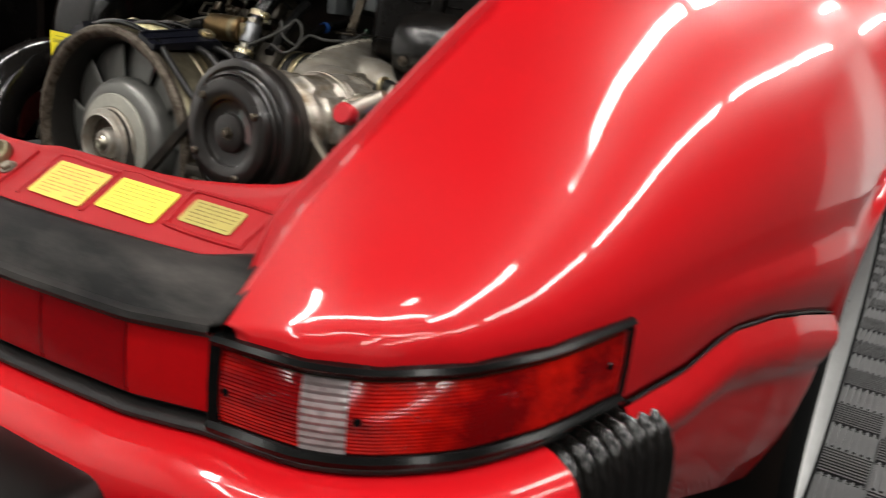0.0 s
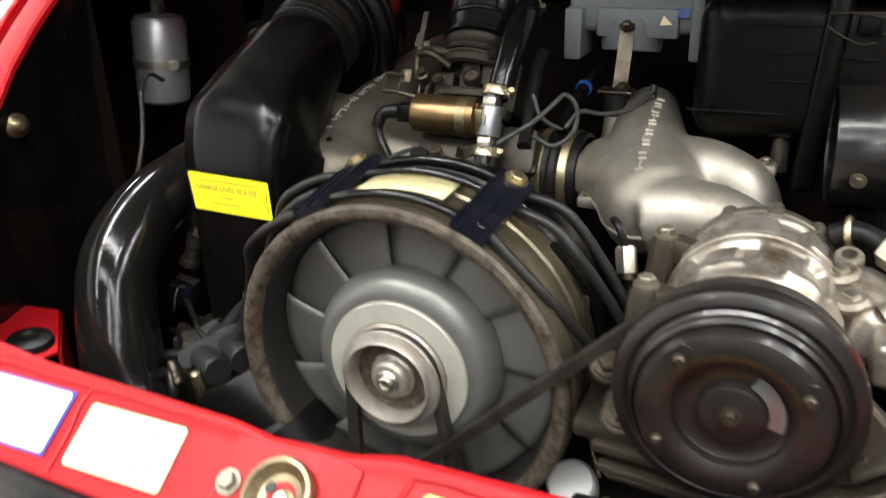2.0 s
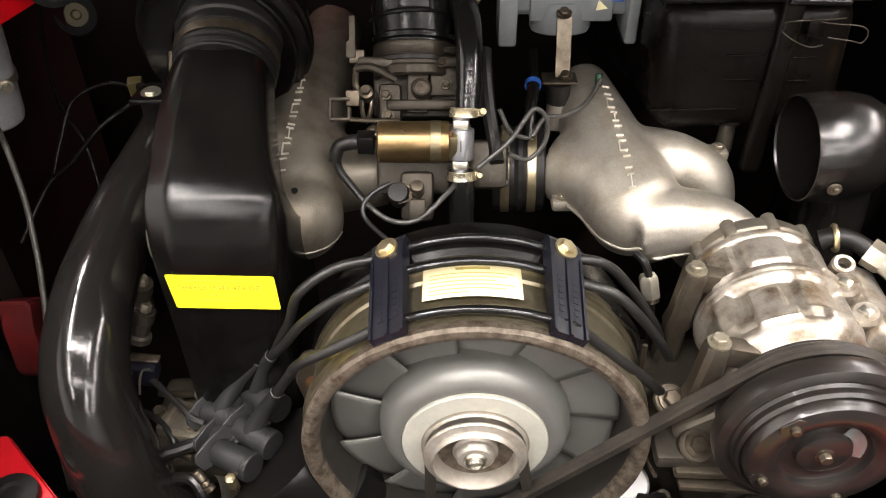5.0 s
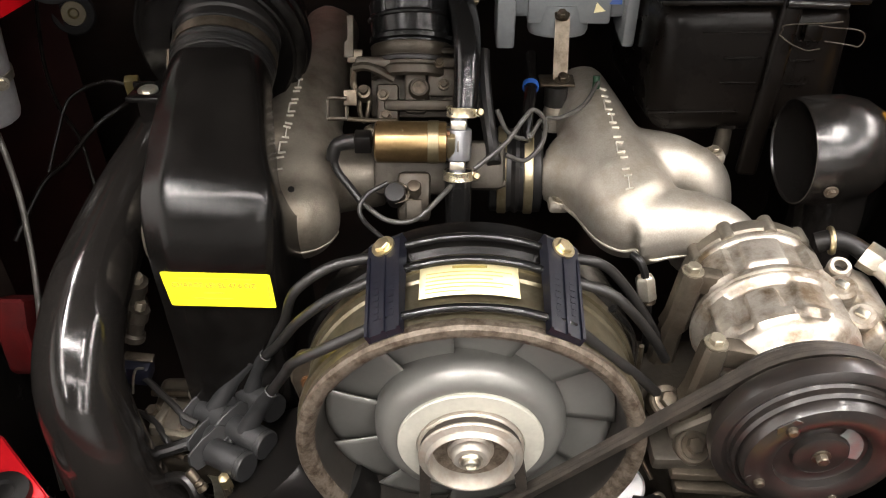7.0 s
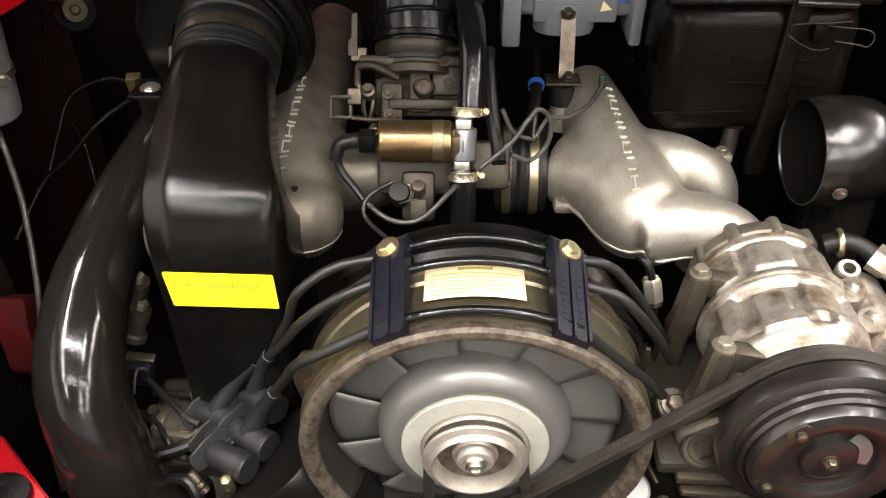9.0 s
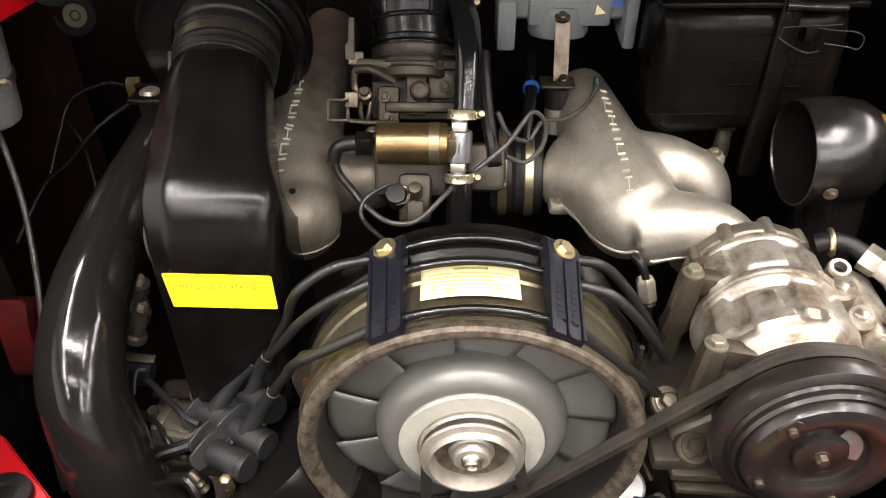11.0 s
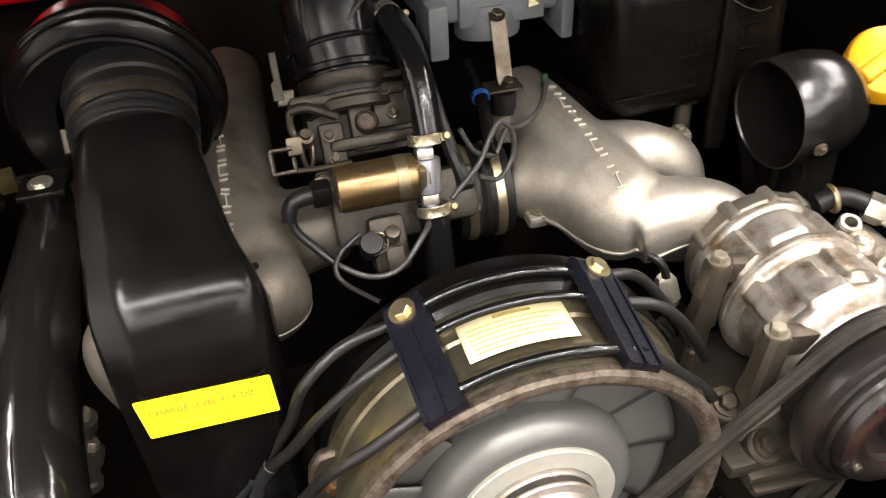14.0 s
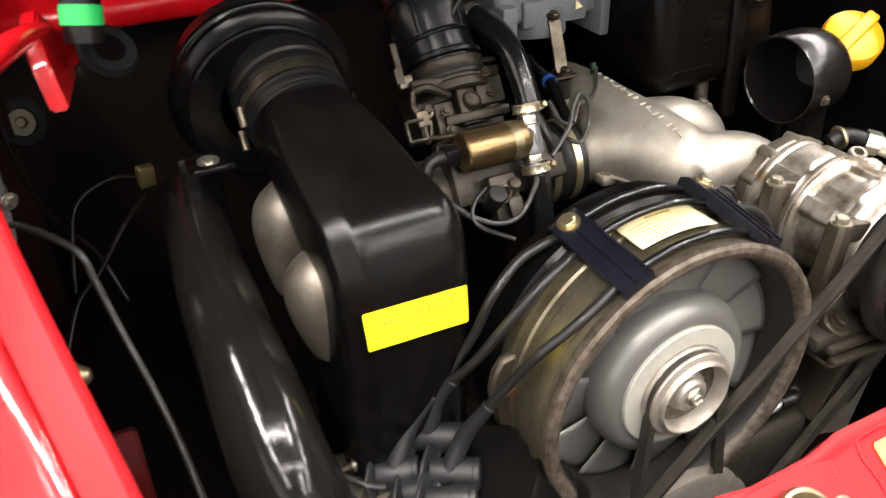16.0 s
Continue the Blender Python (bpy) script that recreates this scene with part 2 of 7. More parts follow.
CAST_OLD = mat("old_stained_casting", (0.215, 0.193, 0.158), 0.44, 0.75, grain=600, vary=0.15, stain=22, stain_amt=0.75, stain_col=(0.075, 0.058, 0.038), bump=0.2)
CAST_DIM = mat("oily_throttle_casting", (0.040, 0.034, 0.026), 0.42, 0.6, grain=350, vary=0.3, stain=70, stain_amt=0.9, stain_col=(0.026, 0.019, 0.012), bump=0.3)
DULL = mat("dull_grimy_steel", (0.12, 0.102, 0.078), 0.34, 0.85, grain=400, vary=0.25, stain=90, stain_amt=0.8, stain_col=(0.05, 0.034, 0.02), bump=0.25)
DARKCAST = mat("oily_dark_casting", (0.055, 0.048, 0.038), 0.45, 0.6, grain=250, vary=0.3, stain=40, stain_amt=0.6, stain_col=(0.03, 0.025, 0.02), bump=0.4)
WORN = mat("worn_black_metal", (0.005, 0.0045, 0.004), 0.22, 0.0, grain=110, vary=0.4, stain=40, stain_amt=0.5, stain_col=(0.012, 0.0095, 0.008), bump=0.35, spec=0.65)
BELT = mat("worn_drive_belt", (0.020, 0.017, 0.014), 0.5, grain=250, vary=0.35, stain=50, stain_amt=0.6, stain_col=(0.055, 0.044, 0.034), bump=0.3)
LATCH = mat("tarnished_latch_metal", (0.3, 0.25, 0.15), 0.35, 0.9, grain=300, vary=0.2, stain=80, stain_amt=0.6, stain_col=(0.12, 0.09, 0.05), bump=0.2)
PRINT = mat("brown_print", (0.26, 0.2, 0.05), 0.5, bump=0)
LIGHT_TUBE = bpy.data.materials.new("lit_fluorescent_tube"); LIGHT_TUBE.use_nodes = True
_b = LIGHT_TUBE.node_tree.nodes["Principled BSDF"]
_b.inputs["Emission Color"].default_value, _b.inputs["Emission Strength"].default_value = (1, 0.97, 0.9, 1), 9.0


# ---- shape helpers ----
def thing(name, label, category, group="", kind="", at=(0, 0, 0)):
    ob = new(name)
    ob.location = at
    return tagged(ob, label, category, group, kind)


def part(name, bm, material, parent=None, label="", smooth=35, kind=""):
    """Links bm, in world places, as one mesh under parent."""
    me = bpy.data.meshes.new(name)
    bmesh.ops.recalc_face_normals(bm, faces=bm.faces[:])
    bm.to_mesh(me); bm.free()
    me.materials.append(material)
    if smooth:
        me.shade_smooth()
        me.set_sharp_from_angle(angle=radians(smooth))
    ob = new(name, me)
    if parent:
        ob.parent = parent
        root = parent
        off = Vector((0, 0, 0))
        while root:
            off += root.location; root = root.parent
        ob.location = -off
    if label:
        ob["label"] = label
    if kind:
        ob["kind"] = kind
    return ob


def axis_to(p, d, up=(0, 0, 1)):
    """Matrix at p whose z points along d."""
    d = Vector(d).normalized()
    return Matrix.Translation(p) @ d.to_track_quat("Z", "Y").to_matrix().to_4x4()


def lathe(bm, prof, p, d, seg=48, close=False, a0=0.0, a1=360.0):
    """Turns (radius, height) pairs round the axis d through p."""
    m = axis_to(p, d)
    full = abs(a1 - a0) >= 360
    n = seg if full else seg + 1
    rings = []
    for r, h in prof:
        if r < 1e-6:
            rings.append([bm.verts.new(m @ Vector((0, 0, h)))])
        else:
            rings.append([bm.verts.new(m @ Vector((r * math.cos(radians(a0 + (a1 - a0) * i / seg)), r * math.sin(radians(a0 + (a1 - a0) * i / seg)), h))) for i in range(n)])
    pairs = list(zip(rings, rings[1:])) + ([(rings[-1], rings[0])] if close else [])
    for a, b in pairs:
        for i in range(n if full else n - 1):
            j = (i + 1) % n
            if len(a) == 1 and len(b) == 1:
                continue
            if len(a) == 1:
                bm.faces.new((a[0], b[i], b[j]))
            elif len(b) == 1:
                bm.faces.new((a[i], a[j], b[0]))
            else:
                bm.faces.new((a[i], a[j], b[j], b[i]))
    return bm


def turned(prof, p, d, seg=48, **k):
    return lathe(bmesh.new(), prof, p, d, seg, **k)


def smooth_line(pts, step=6):
    pts = [Vector(p) for p in pts]
    if len(pts) < 3:
        return pts
    q = [2 * pts[0] - pts[1]] + pts + [2 * pts[-1] - pts[-2]]
    out = []
    for i in range(1, len(q) - 2):
        a, b, c, d = q[i - 1:i + 3]
        for k in range(step):
            t = k / step
            out.append(0.5 * ((2 * b) + (c - a) * t + (2 * a - 5 * b + 4 * c - d) * t * t + (3 * b - a - 3 * c + d) * t ** 3))
    return out + [pts[-1]]


def loft(bm, rings, caps=True):
    vs = [[bm.verts.new(p) for p in r] for r in rings]
    n = len(vs[0])
    for a, b in zip(vs, vs[1:]):
        for i in range(n):
            j = (i + 1) % n
            bm.faces.new((a[i], a[j], b[j], b[i]))
    if caps:
        bm.faces.new(vs[0]); bm.faces.new(vs[-1][::-1])
    return bm


def sweep(bm, pts, radius, seg=12, step=6, flat=1.0, ribs=0.0, rib_n=0):
    """A tube along a smooth line; radius may be a list, one per given point."""
    line = smooth_line(pts, step)
    if isinstance(radius, (int, float)):
        rad = [radius] * len(line)
    else:
        rad = [np.interp(i / (len(line) - 1) * (len(radius) - 1), range(len(radius)), radius) for i in range(len(line))]
    nrm = None
    rings = []
    for i, p in enumerate(line):
        t = (line[min(i + 1, len(line) - 1)] - line[max(i - 1, 0)]).normalized()
        if nrm is None:
            nrm = t.orthogonal().normalized()
        nrm = (nrm - t * nrm.dot(t)).normalized()
        bi = t.cross(nrm)
        r = rad[i] + (ribs if rib_n and (i // rib_n) % 2 else 0)
        rings.append([p + nrm * (r * math.cos(2 * math.pi * k / seg)) + bi * (r * flat * math.sin(2 * math.pi * k / seg)) for k in range(seg)])
    return loft(bm, rings)


def tube(pts, radius, seg=12, step=6, **k):
    return sweep(bmesh.new(), pts, radius, seg, step, **k)


def box(bm, size, m, bevel=0.0, seg=2, taper=None):
    r = bmesh.ops.create_cube(bm, size=1.0)
    vs = r["verts"]
    for v in vs:
        if taper and v.co.z > 0:
            v.co.x *= taper[0]; v.co.y *= taper[1]
        v.co = Vector((v.co.x * size[0], v.co.y * size[1], v.co.z * size[2]))
    if bevel:
        es = list({e for v in vs for e in v.link_edges})
        r = bmesh.ops.bevel(bm, geom=es, offset=bevel, segments=seg, affect="EDGES", profile=0.5)
        vs = list({v for f in r["faces"] for v in f.verts} | {v for v in vs if v.is_valid})
    bmesh.ops.transform(bm, matrix=m, verts=[v for v in vs if v.is_valid])
    return bm


def rbox(size, m, bevel=0.003, seg=2, taper=None):
    if not isinstance(m, Matrix):
        m = pose(*m)
    return box(bmesh.new(), size, m, bevel, seg, taper)


def hexbolt(bm, p, d, r=0.008, h=0.006, washer=True):
    if washer:
        lathe(bm, [(0, -0.0005), (r * 1.45, -0.0005), (r * 1.45, 0.0015), (0, 0.0015)], p, d, 20)
    lathe(bm, [(0, 0), (r, 0), (r, h * 0.85), (r * 0.85, h), (0, h)], p, d, 6)
    return bm


def plate(outline, thick, m, bevel=0.0):
    """A flat plate: outline in its xy plane, thick along its z."""
    bm = bmesh.new()
    f = bm.faces.new([bm.verts.new((x, y, 0)) for x, y in outline])
    r = bmesh.ops.extrude_face_region(bm, geom=[f])
    bmesh.ops.translate(bm, verts=[v for v in r["geom"] if isinstance(v, bmesh.types.BMVert)], vec=(0, 0, thick))
    if bevel:
        bmesh.ops.bevel(bm, geom=bm.edges[:], offset=bevel, segments=1, affect="EDGES")
    bmesh.ops.transform(bm, matrix=m, verts=bm.verts)
    return bm


def grid(fn, nu, nv):
    """A sheet of points fn(u, v), u and v from 0 to 1."""
    bm = bmesh.new()
    vs = [[bm.verts.new(fn(i / nu, j / nv)) for j in range(nv + 1)] for i in range(nu + 1)]
    for i in range(nu):
        for j in range(nv):
            bm.faces.new((vs[i][j], vs[i + 1][j], vs[i + 1][j + 1], vs[i][j + 1]))
    return bm


def thicken(ob, t, offset=-1):
    s = ob.modifiers.new("thickness", "SOLIDIFY"); s.thickness = t; s.offset = offset
    return ob


def letters(text, size, m, material, parent, name="lettering", squeeze=1.0):
    cu = bpy.data.curves.new("letters", "FONT")
    cu.body, cu.size, cu.extrude = text, size, 0.0002
    tmp = bpy.data.objects.new("tmp", cu)
    me = bpy.data.meshes.new_from_object(tmp)
    bpy.data.objects.remove(tmp)
    me.transform(m @ Matrix.Diagonal((squeeze, 1, 1, 1)))
    me.materials.clear(); me.materials.append(material)
    ob = new(name, me); ob.parent = parent
    if parent:
        off = Vector((0, 0, 0)); r = parent
        while r:
            off += r.location; r = r.parent
        ob.location = -off
    return ob


def lerp(tab, x):
    return float(np.interp(x, [a for a, _ in tab], [b for _, b in tab]))


def surface_of(ob):
    """The finished surface of a part, for laying small things on it."""
    from mathutils.bvhtree import BVHTree
    return BVHTree.FromObject(ob, bpy.context.evaluated_depsgraph_get())


def stroke_on(bm, tree, p, q, w=0.0011, h=0.0018, down=Vector((0, 0, -1))):
    """A thin raised stroke on a surface, from above p to above q."""
    n = 4
    rings = []
    for i in range(n + 1):
        o = Vector(p).lerp(Vector(q), i / n)
        hit_, nrm, _, _ = tree.ray_cast(o - down * 0.08, down)
        if hit_ is None:
            return
        rings.append((hit_, nrm))
    t = (rings[-1][0] - rings[0][0]).normalized()
    out = []
    for c, nrm in rings:
        s = t.cross(nrm).normalized() * w * 0.5
        out.append([c - s - nrm * 0.001, c + s - nrm * 0.001, c + s * 0.8 + nrm * h, c - s * 0.8 + nrm * h])
    loft(bm, out)


BAR, POST, BACK_POST, FOOT = (0, 0.5, 1, 0.5), (0, 0, 0, 1), (1, 0, 1, 1), (0, 0, 1, 0)
STROKES = ((POST, BACK_POST), (POST, BACK_POST, FOOT), (POST, BACK_POST, BAR), (POST, BACK_POST), (POST, BACK_POST, FOOT), (POST, BACK_POST), (POST, BACK_POST, BAR))


# ---- garage ----
def garage():
    def slab(name, size, at, m, label):
        return tagged(part(name, rbox(size, (*at,), 0.0), m, None, label, 0), label, "", "", "structure")
    slab("wall_left", (0.12, 11, 2.72), (-2.36, 0, 1.36), WHITEWALL, "white painted garage wall")
    slab("wall_right", (0.12, 11, 2.72), (4.56, 0, 1.36), WALL_DIM, "dark grey panelled garage wall")
    slab("wall_front", (6.8, 0.12, 2.72), (1.1, 5.56, 1.36), WHITEWALL, "white painted garage wall")
    slab("wall_back", (6.8, 0.12, 2.72), (1.1, -5.56, 1.36), GREYWALL, "light grey panelled garage door")
    slab("ceiling", (7.04, 11.24, 0.12), (1.1, 0, 2.78), GREYCEIL, "dark grey painted garage ceiling")
    slab("floor", (7.04, 11.24, 0.1), (1.1, 0, -0.062), TILE_A, "charcoal interlocking plastic garage floor")


def ceiling_light(x, y, L=1.18, across=False, power=1.0):
    lamp = thing("ceiling_light", "lit fluorescent batten with a white diffuser on the garage ceiling", "ceiling light", "fluorescent battens", at=(x, y, 2.6))
    m = pose(x, y, 0, 0, 0, 90 if across else 0)
    part("housing", rbox((0.15, L + 0.04, 0.05), m @ pose(0, 0, 2.695), 0.006), PAPER, lamp)
    ring = [(-0.062, 0.0), (-0.058, -0.022), (-0.04, -0.04), (0.0, -0.046), (0.04, -0.04), (0.058, -0.022), (0.062, 0.0)]
    part("diffuser", loft(bmesh.new(), [[m @ Vector((a, s * L / 2, 2.668 + c)) for a, c in ring] for s in (-1, 1)]), LIGHT_TUBE, lamp, "glowing white diffuser")
    li = bpy.data.lights.new("batten_light", "AREA")
    li.shape, li.size, li.size_y = "RECTANGLE", 0.11, L
    li.energy, li.color = TUBE_WATTS * power * L / 1.2, (1.0, 0.965, 0.91)
    o = new("batten_light", li)
    o.matrix_world = m @ pose(0, 0, 2.618)


def floor_tiles():
    """Square ribbed tiles, laid with their ribs turned by quarters, beside the car."""
    base = bpy.data.objects["floor"]
    S = 0.135
    def tile_mesh(nm, m):
        bm = bmesh.new()
        box(bm, (S - 0.003, S - 0.003, 0.006), pose(0, 0, -0.006))
        for k in range(9):
            box(bm, (S - 0.006, 0.0062, 0.009), pose(0, -S / 2 + 0.0105 + k * 0.0142, 0.0005))
        me = bpy.data.meshes.new(nm); bm.to_mesh(me); bm.free(); me.materials.append(m)
        return me
    ma, mb = tile_mesh("tile_dark", TILE_A), tile_mesh("tile_light", TILE_B)
    for i in range(9):
        for j in range(30):
            t = new("tile", mb if (i + j) % 2 else ma)
            t.parent = base
            t.matrix_basis = pose(0.66 + S * i, 0.35 + S * j, 0.0, 0, 0, 90 * ((i + j) % 2))


garage()
floor_tiles()
for lx, ly in ((2.35, -0.33), (2.35, 0.95), (2.35, 2.3), (2.35, 3.6), (1.08, -0.8), (1.08, 0.75), (1.08, 2.1), (1.08, 3.5), (0.2, -0.12), (-1.1, -3.4), (-1.1, -2.0), (-1.1, -0.6), (-1.1, 0.8), (-1.1, 2.2), (-1.1, 3.6), (1.6, 4.8)):
    ceiling_light(lx, ly, power=0.7 if lx < -1 and ly < -1 else 1.7 if lx < -1 else 0.8 if lx < 0.5 else 2.0 if ly > 3 else 1.1)
ceiling_light(-0.05, -1.08, 1.8, True, 0.8)
for lx in (-0.1, 1.4):
    ceiling_light(lx, -2.4, 1.2, True, 0.5)
for lx, ly in ((1.1, -3.5), (1.1, -4.8), (2.35, -1.8), (2.35, -3.2), (2.35, -4.6)):
    ceiling_light(lx, ly, 1.18, False, 0.7)


# ---- car body ----
LIP = [(-0.47, -0.08), (-0.453, -0.11), (-0.42, -0.143), (-0.39, -0.16), (-0.33, -0.1755), (-0.235, -0.183), (-0.13, -0.1855), (-0.06, -0.1875),
       (-0.03, -0.191), (0.03, -0.1895), (0.06, -0.184), (0.15, -0.1835), (0.22, -0.1825), (0.26, -0.1795), (0.311, -0.171), (0.352, -0.1615), (0.375, -0.146), (0.397, -0.108), (0.41, -0.08)]


def panel_z(y):
    return 0.5909 + 0.68 * (y + 0.1999)


def band_y(x):
    return -0.2525 + 0.09 * x * x + (max(0, abs(x) - 0.34) * 0.25)


PLAN = [(0, -0.312), (0.1, -0.311), (0.2, -0.308), (0.33, -0.303), (0.42, -0.296), (0.50, -0.286), (0.55, -0.266), (0.60, -0.228), (0.635, -0.175), (0.656, -0.12), (0.665, -0.09)]


def smooth_pairs(pairs):
    return [(v.x, v.y) for v in smooth_line([(a, b, 0) for a, b in pairs], 8)]


def along(line):
    s = [0.0]
    for a, b in zip(line, line[1:]):
        s.append(s[-1] + math.hypot(b[0] - a[0], b[1] - a[1]))
    return s


TAIL = smooth_pairs([(-x, y) for x, y in PLAN[:0:-1]] + PLAN)
TAIL_S = along(TAIL)


def tail_at(s):
    x = float(np.interp(s, TAIL_S, [p[0] for p in TAIL])); y = float(np.interp(s, TAIL_S, [p[1] for p in TAIL]))
    x2 = float(np.interp(s + 0.004, TAIL_S, [p[0] for p in TAIL])); y2 = float(np.interp(s + 0.004, TAIL_S, [p[1] for p in TAIL]))
    x1 = float(np.interp(s - 0.004, TAIL_S, [p[0] for p in TAIL])); y1 = float(np.interp(s - 0.004, TAIL_S, [p[1] for p in TAIL]))
    t = Vector((x2 - x1, y2 - y1, 0)).normalized()
    return Vector((x, y, 0)), Vector((t.y, -t.x, 0))


def tail_s(x):
    return float(np.interp(x, [p[0] for p in TAIL], TAIL_S))


def tail_top(s):
    """Height of the lamps' and reflector's upper edge along the tail."""
    x, _ = tail_at(s)
    a = abs(x.x)
    return lerp([(0, 0.513), (0.2, 0.516), (0.33, 0.521), (0.42, 0.533), (0.5, 0.535), (0.55, 0.539), (0.6, 0.547), (0.635, 0.556), (0.66, 0.566), (0.68, 0.572)], a)


def tail_strip(s0, s1, prof, n=40, rise=True):
    """A strip along the tail; prof gives (outward, height under the top edge)."""
    def f(u, v):
        s = s0 + (s1 - s0) * u
        p, nrm = tail_at(s)
        k = v * (len(prof) - 1)
        o, z = lerp([(i, a[0]) for i, a in enumerate(prof)], k), lerp([(i, a[1]) for i, a in enumerate(prof)], k)
        drop = 1.0 - 0.06 * max(0, (abs(p.x) - 0.5) / 0.17)
        q = p + nrm * o
        q.z = tail_top(s) + z * drop
        return q
    return grid(f, n, len(prof) - 1)


car = thing("sports_car", "red rear-engined sports car with its engine lid open", "car")


def rear_panel():
    def f(u, v):
        x = -0.47 + 0.88 * u
        yl, yb = lerp(LIP, x), band_y(x)
        if v < 0.15:                       # rolled lip going down into the bay
            k = v / 0.15
            return Vector((x, yl + 0.010 * (1 - k) ** 2, panel_z(yl) - 0.022 * (1 - k)))
        k = (v - 0.15) / 0.85
        y = yl + (yb - yl) * k
        return Vector((x, y, panel_z(y) + 0.0025 * math.sin(min(1, k * 6) * math.pi) * (k < 0.17)))
    ob = part("rear_panel", grid(f, 110, 26), RED_IN, car, "red painted slam panel with stamped label fields")
    thicken(ob, 0.002)
    # stamped frames round the labels
    for x0, x1, y0, y1 in ((-0.425, -0.31, -0.190, -0.232), (0.272, 0.372, -0.189, -0.227)):
        bm = bmesh.new()
        r = 0.006
        ring = [(x0 + r, y0), (x1 - r, y0), (x1, y0 - r), (x1 - 0.004, y1 + r), (x1 - 0.004 - r, y1), (x0 + 0.004 + r, y1), (x0 + 0.004, y1 + r), (x0, y0 - r), (x0 + r, y0)]
        sweep(bm, [(x, y, panel_z(y)) for x, y in ring], 0.0026, 8, 3)
        part("stamped_rib", bm, RED_IN, car)
    for x0, x1, y0, y1 in ((0.074, 0.172, -0.193, -0.243), (0.172, 0.270, -0.190, -0.240), (-0.293, -0.19, -0.191, -0.243), (-0.188, -0.082, -0.192, -0.245)):
        bm = bmesh.new()
        ring = [(x0, y1), (x0, (y0 + y1) / 2), (x0, y0), ((x0 + x1) / 2, y0), (x1, y0)]
        sweep(bm, [(x, y, panel_z(y) - 0.0006) for x, y in ring], 0.0026, 8, 2)
        part("stamped_rib", bm, RED_IN, car)


rear_panel()


def trim_band():
    def f(u, v):
        x = -0.46 + 0.885 * u
        y0, z0 = band_y(x), panel_z(band_y(x)) + 0.001
        s = tail_s(x)
        p, n = tail_at(s)
        y1, z1 = p.y - 0.004, tail_top(s) + 0.003
        if abs(x) > 0.41:
            z1 += (abs(x) - 0.41) * 0.5
        b = 0.0045 * math.sin(math.pi * min(1, v * 1.05)) ** 0.7
        return Vector((x, y0 + (y1 - y0) * v - b * 0.55, z0 + (z1 - z0) * v + b))
    ob = part("rubber_trim", grid(f, 60, 14), TRIM, car, "scuffed black rubber trim along the tail")
    thicken(ob, 0.004)
    part("trim_lip", tail_strip(tail_s(-0.417), tail_s(0.417), [(0.0, 0.008), (0.007, 0.006), (0.009, 0.001), (0.006, -0.004), (0.0, -0.005)], 60), TRIM, car)


trim_band()


def reflector():
    for x0, x1 in ((-0.4145, -0.327), (-0.325, -0.218), (-0.216, 0.216), (0.218, 0.325), (0.327, 0.4145)):
        ob = part("reflector_segment", tail_strip(tail_s(x0), tail_s(x1), [(-0.012, -0.004), (0.001, -0.005), (0.003, -0.02), (0.003, -0.055), (0.001, -0.068), (-0.012, -0.07)], 24), REFLECT_END if x0 > 0.3 else REFLECT, car, "dark red reflector panel")
    part("reflector_backing", tail_strip(tail_s(-0.42), tail_s(0.42), [(-0.006, -0.001), (-0.006, -0.074)], 40), SATIN, car)


reflector()


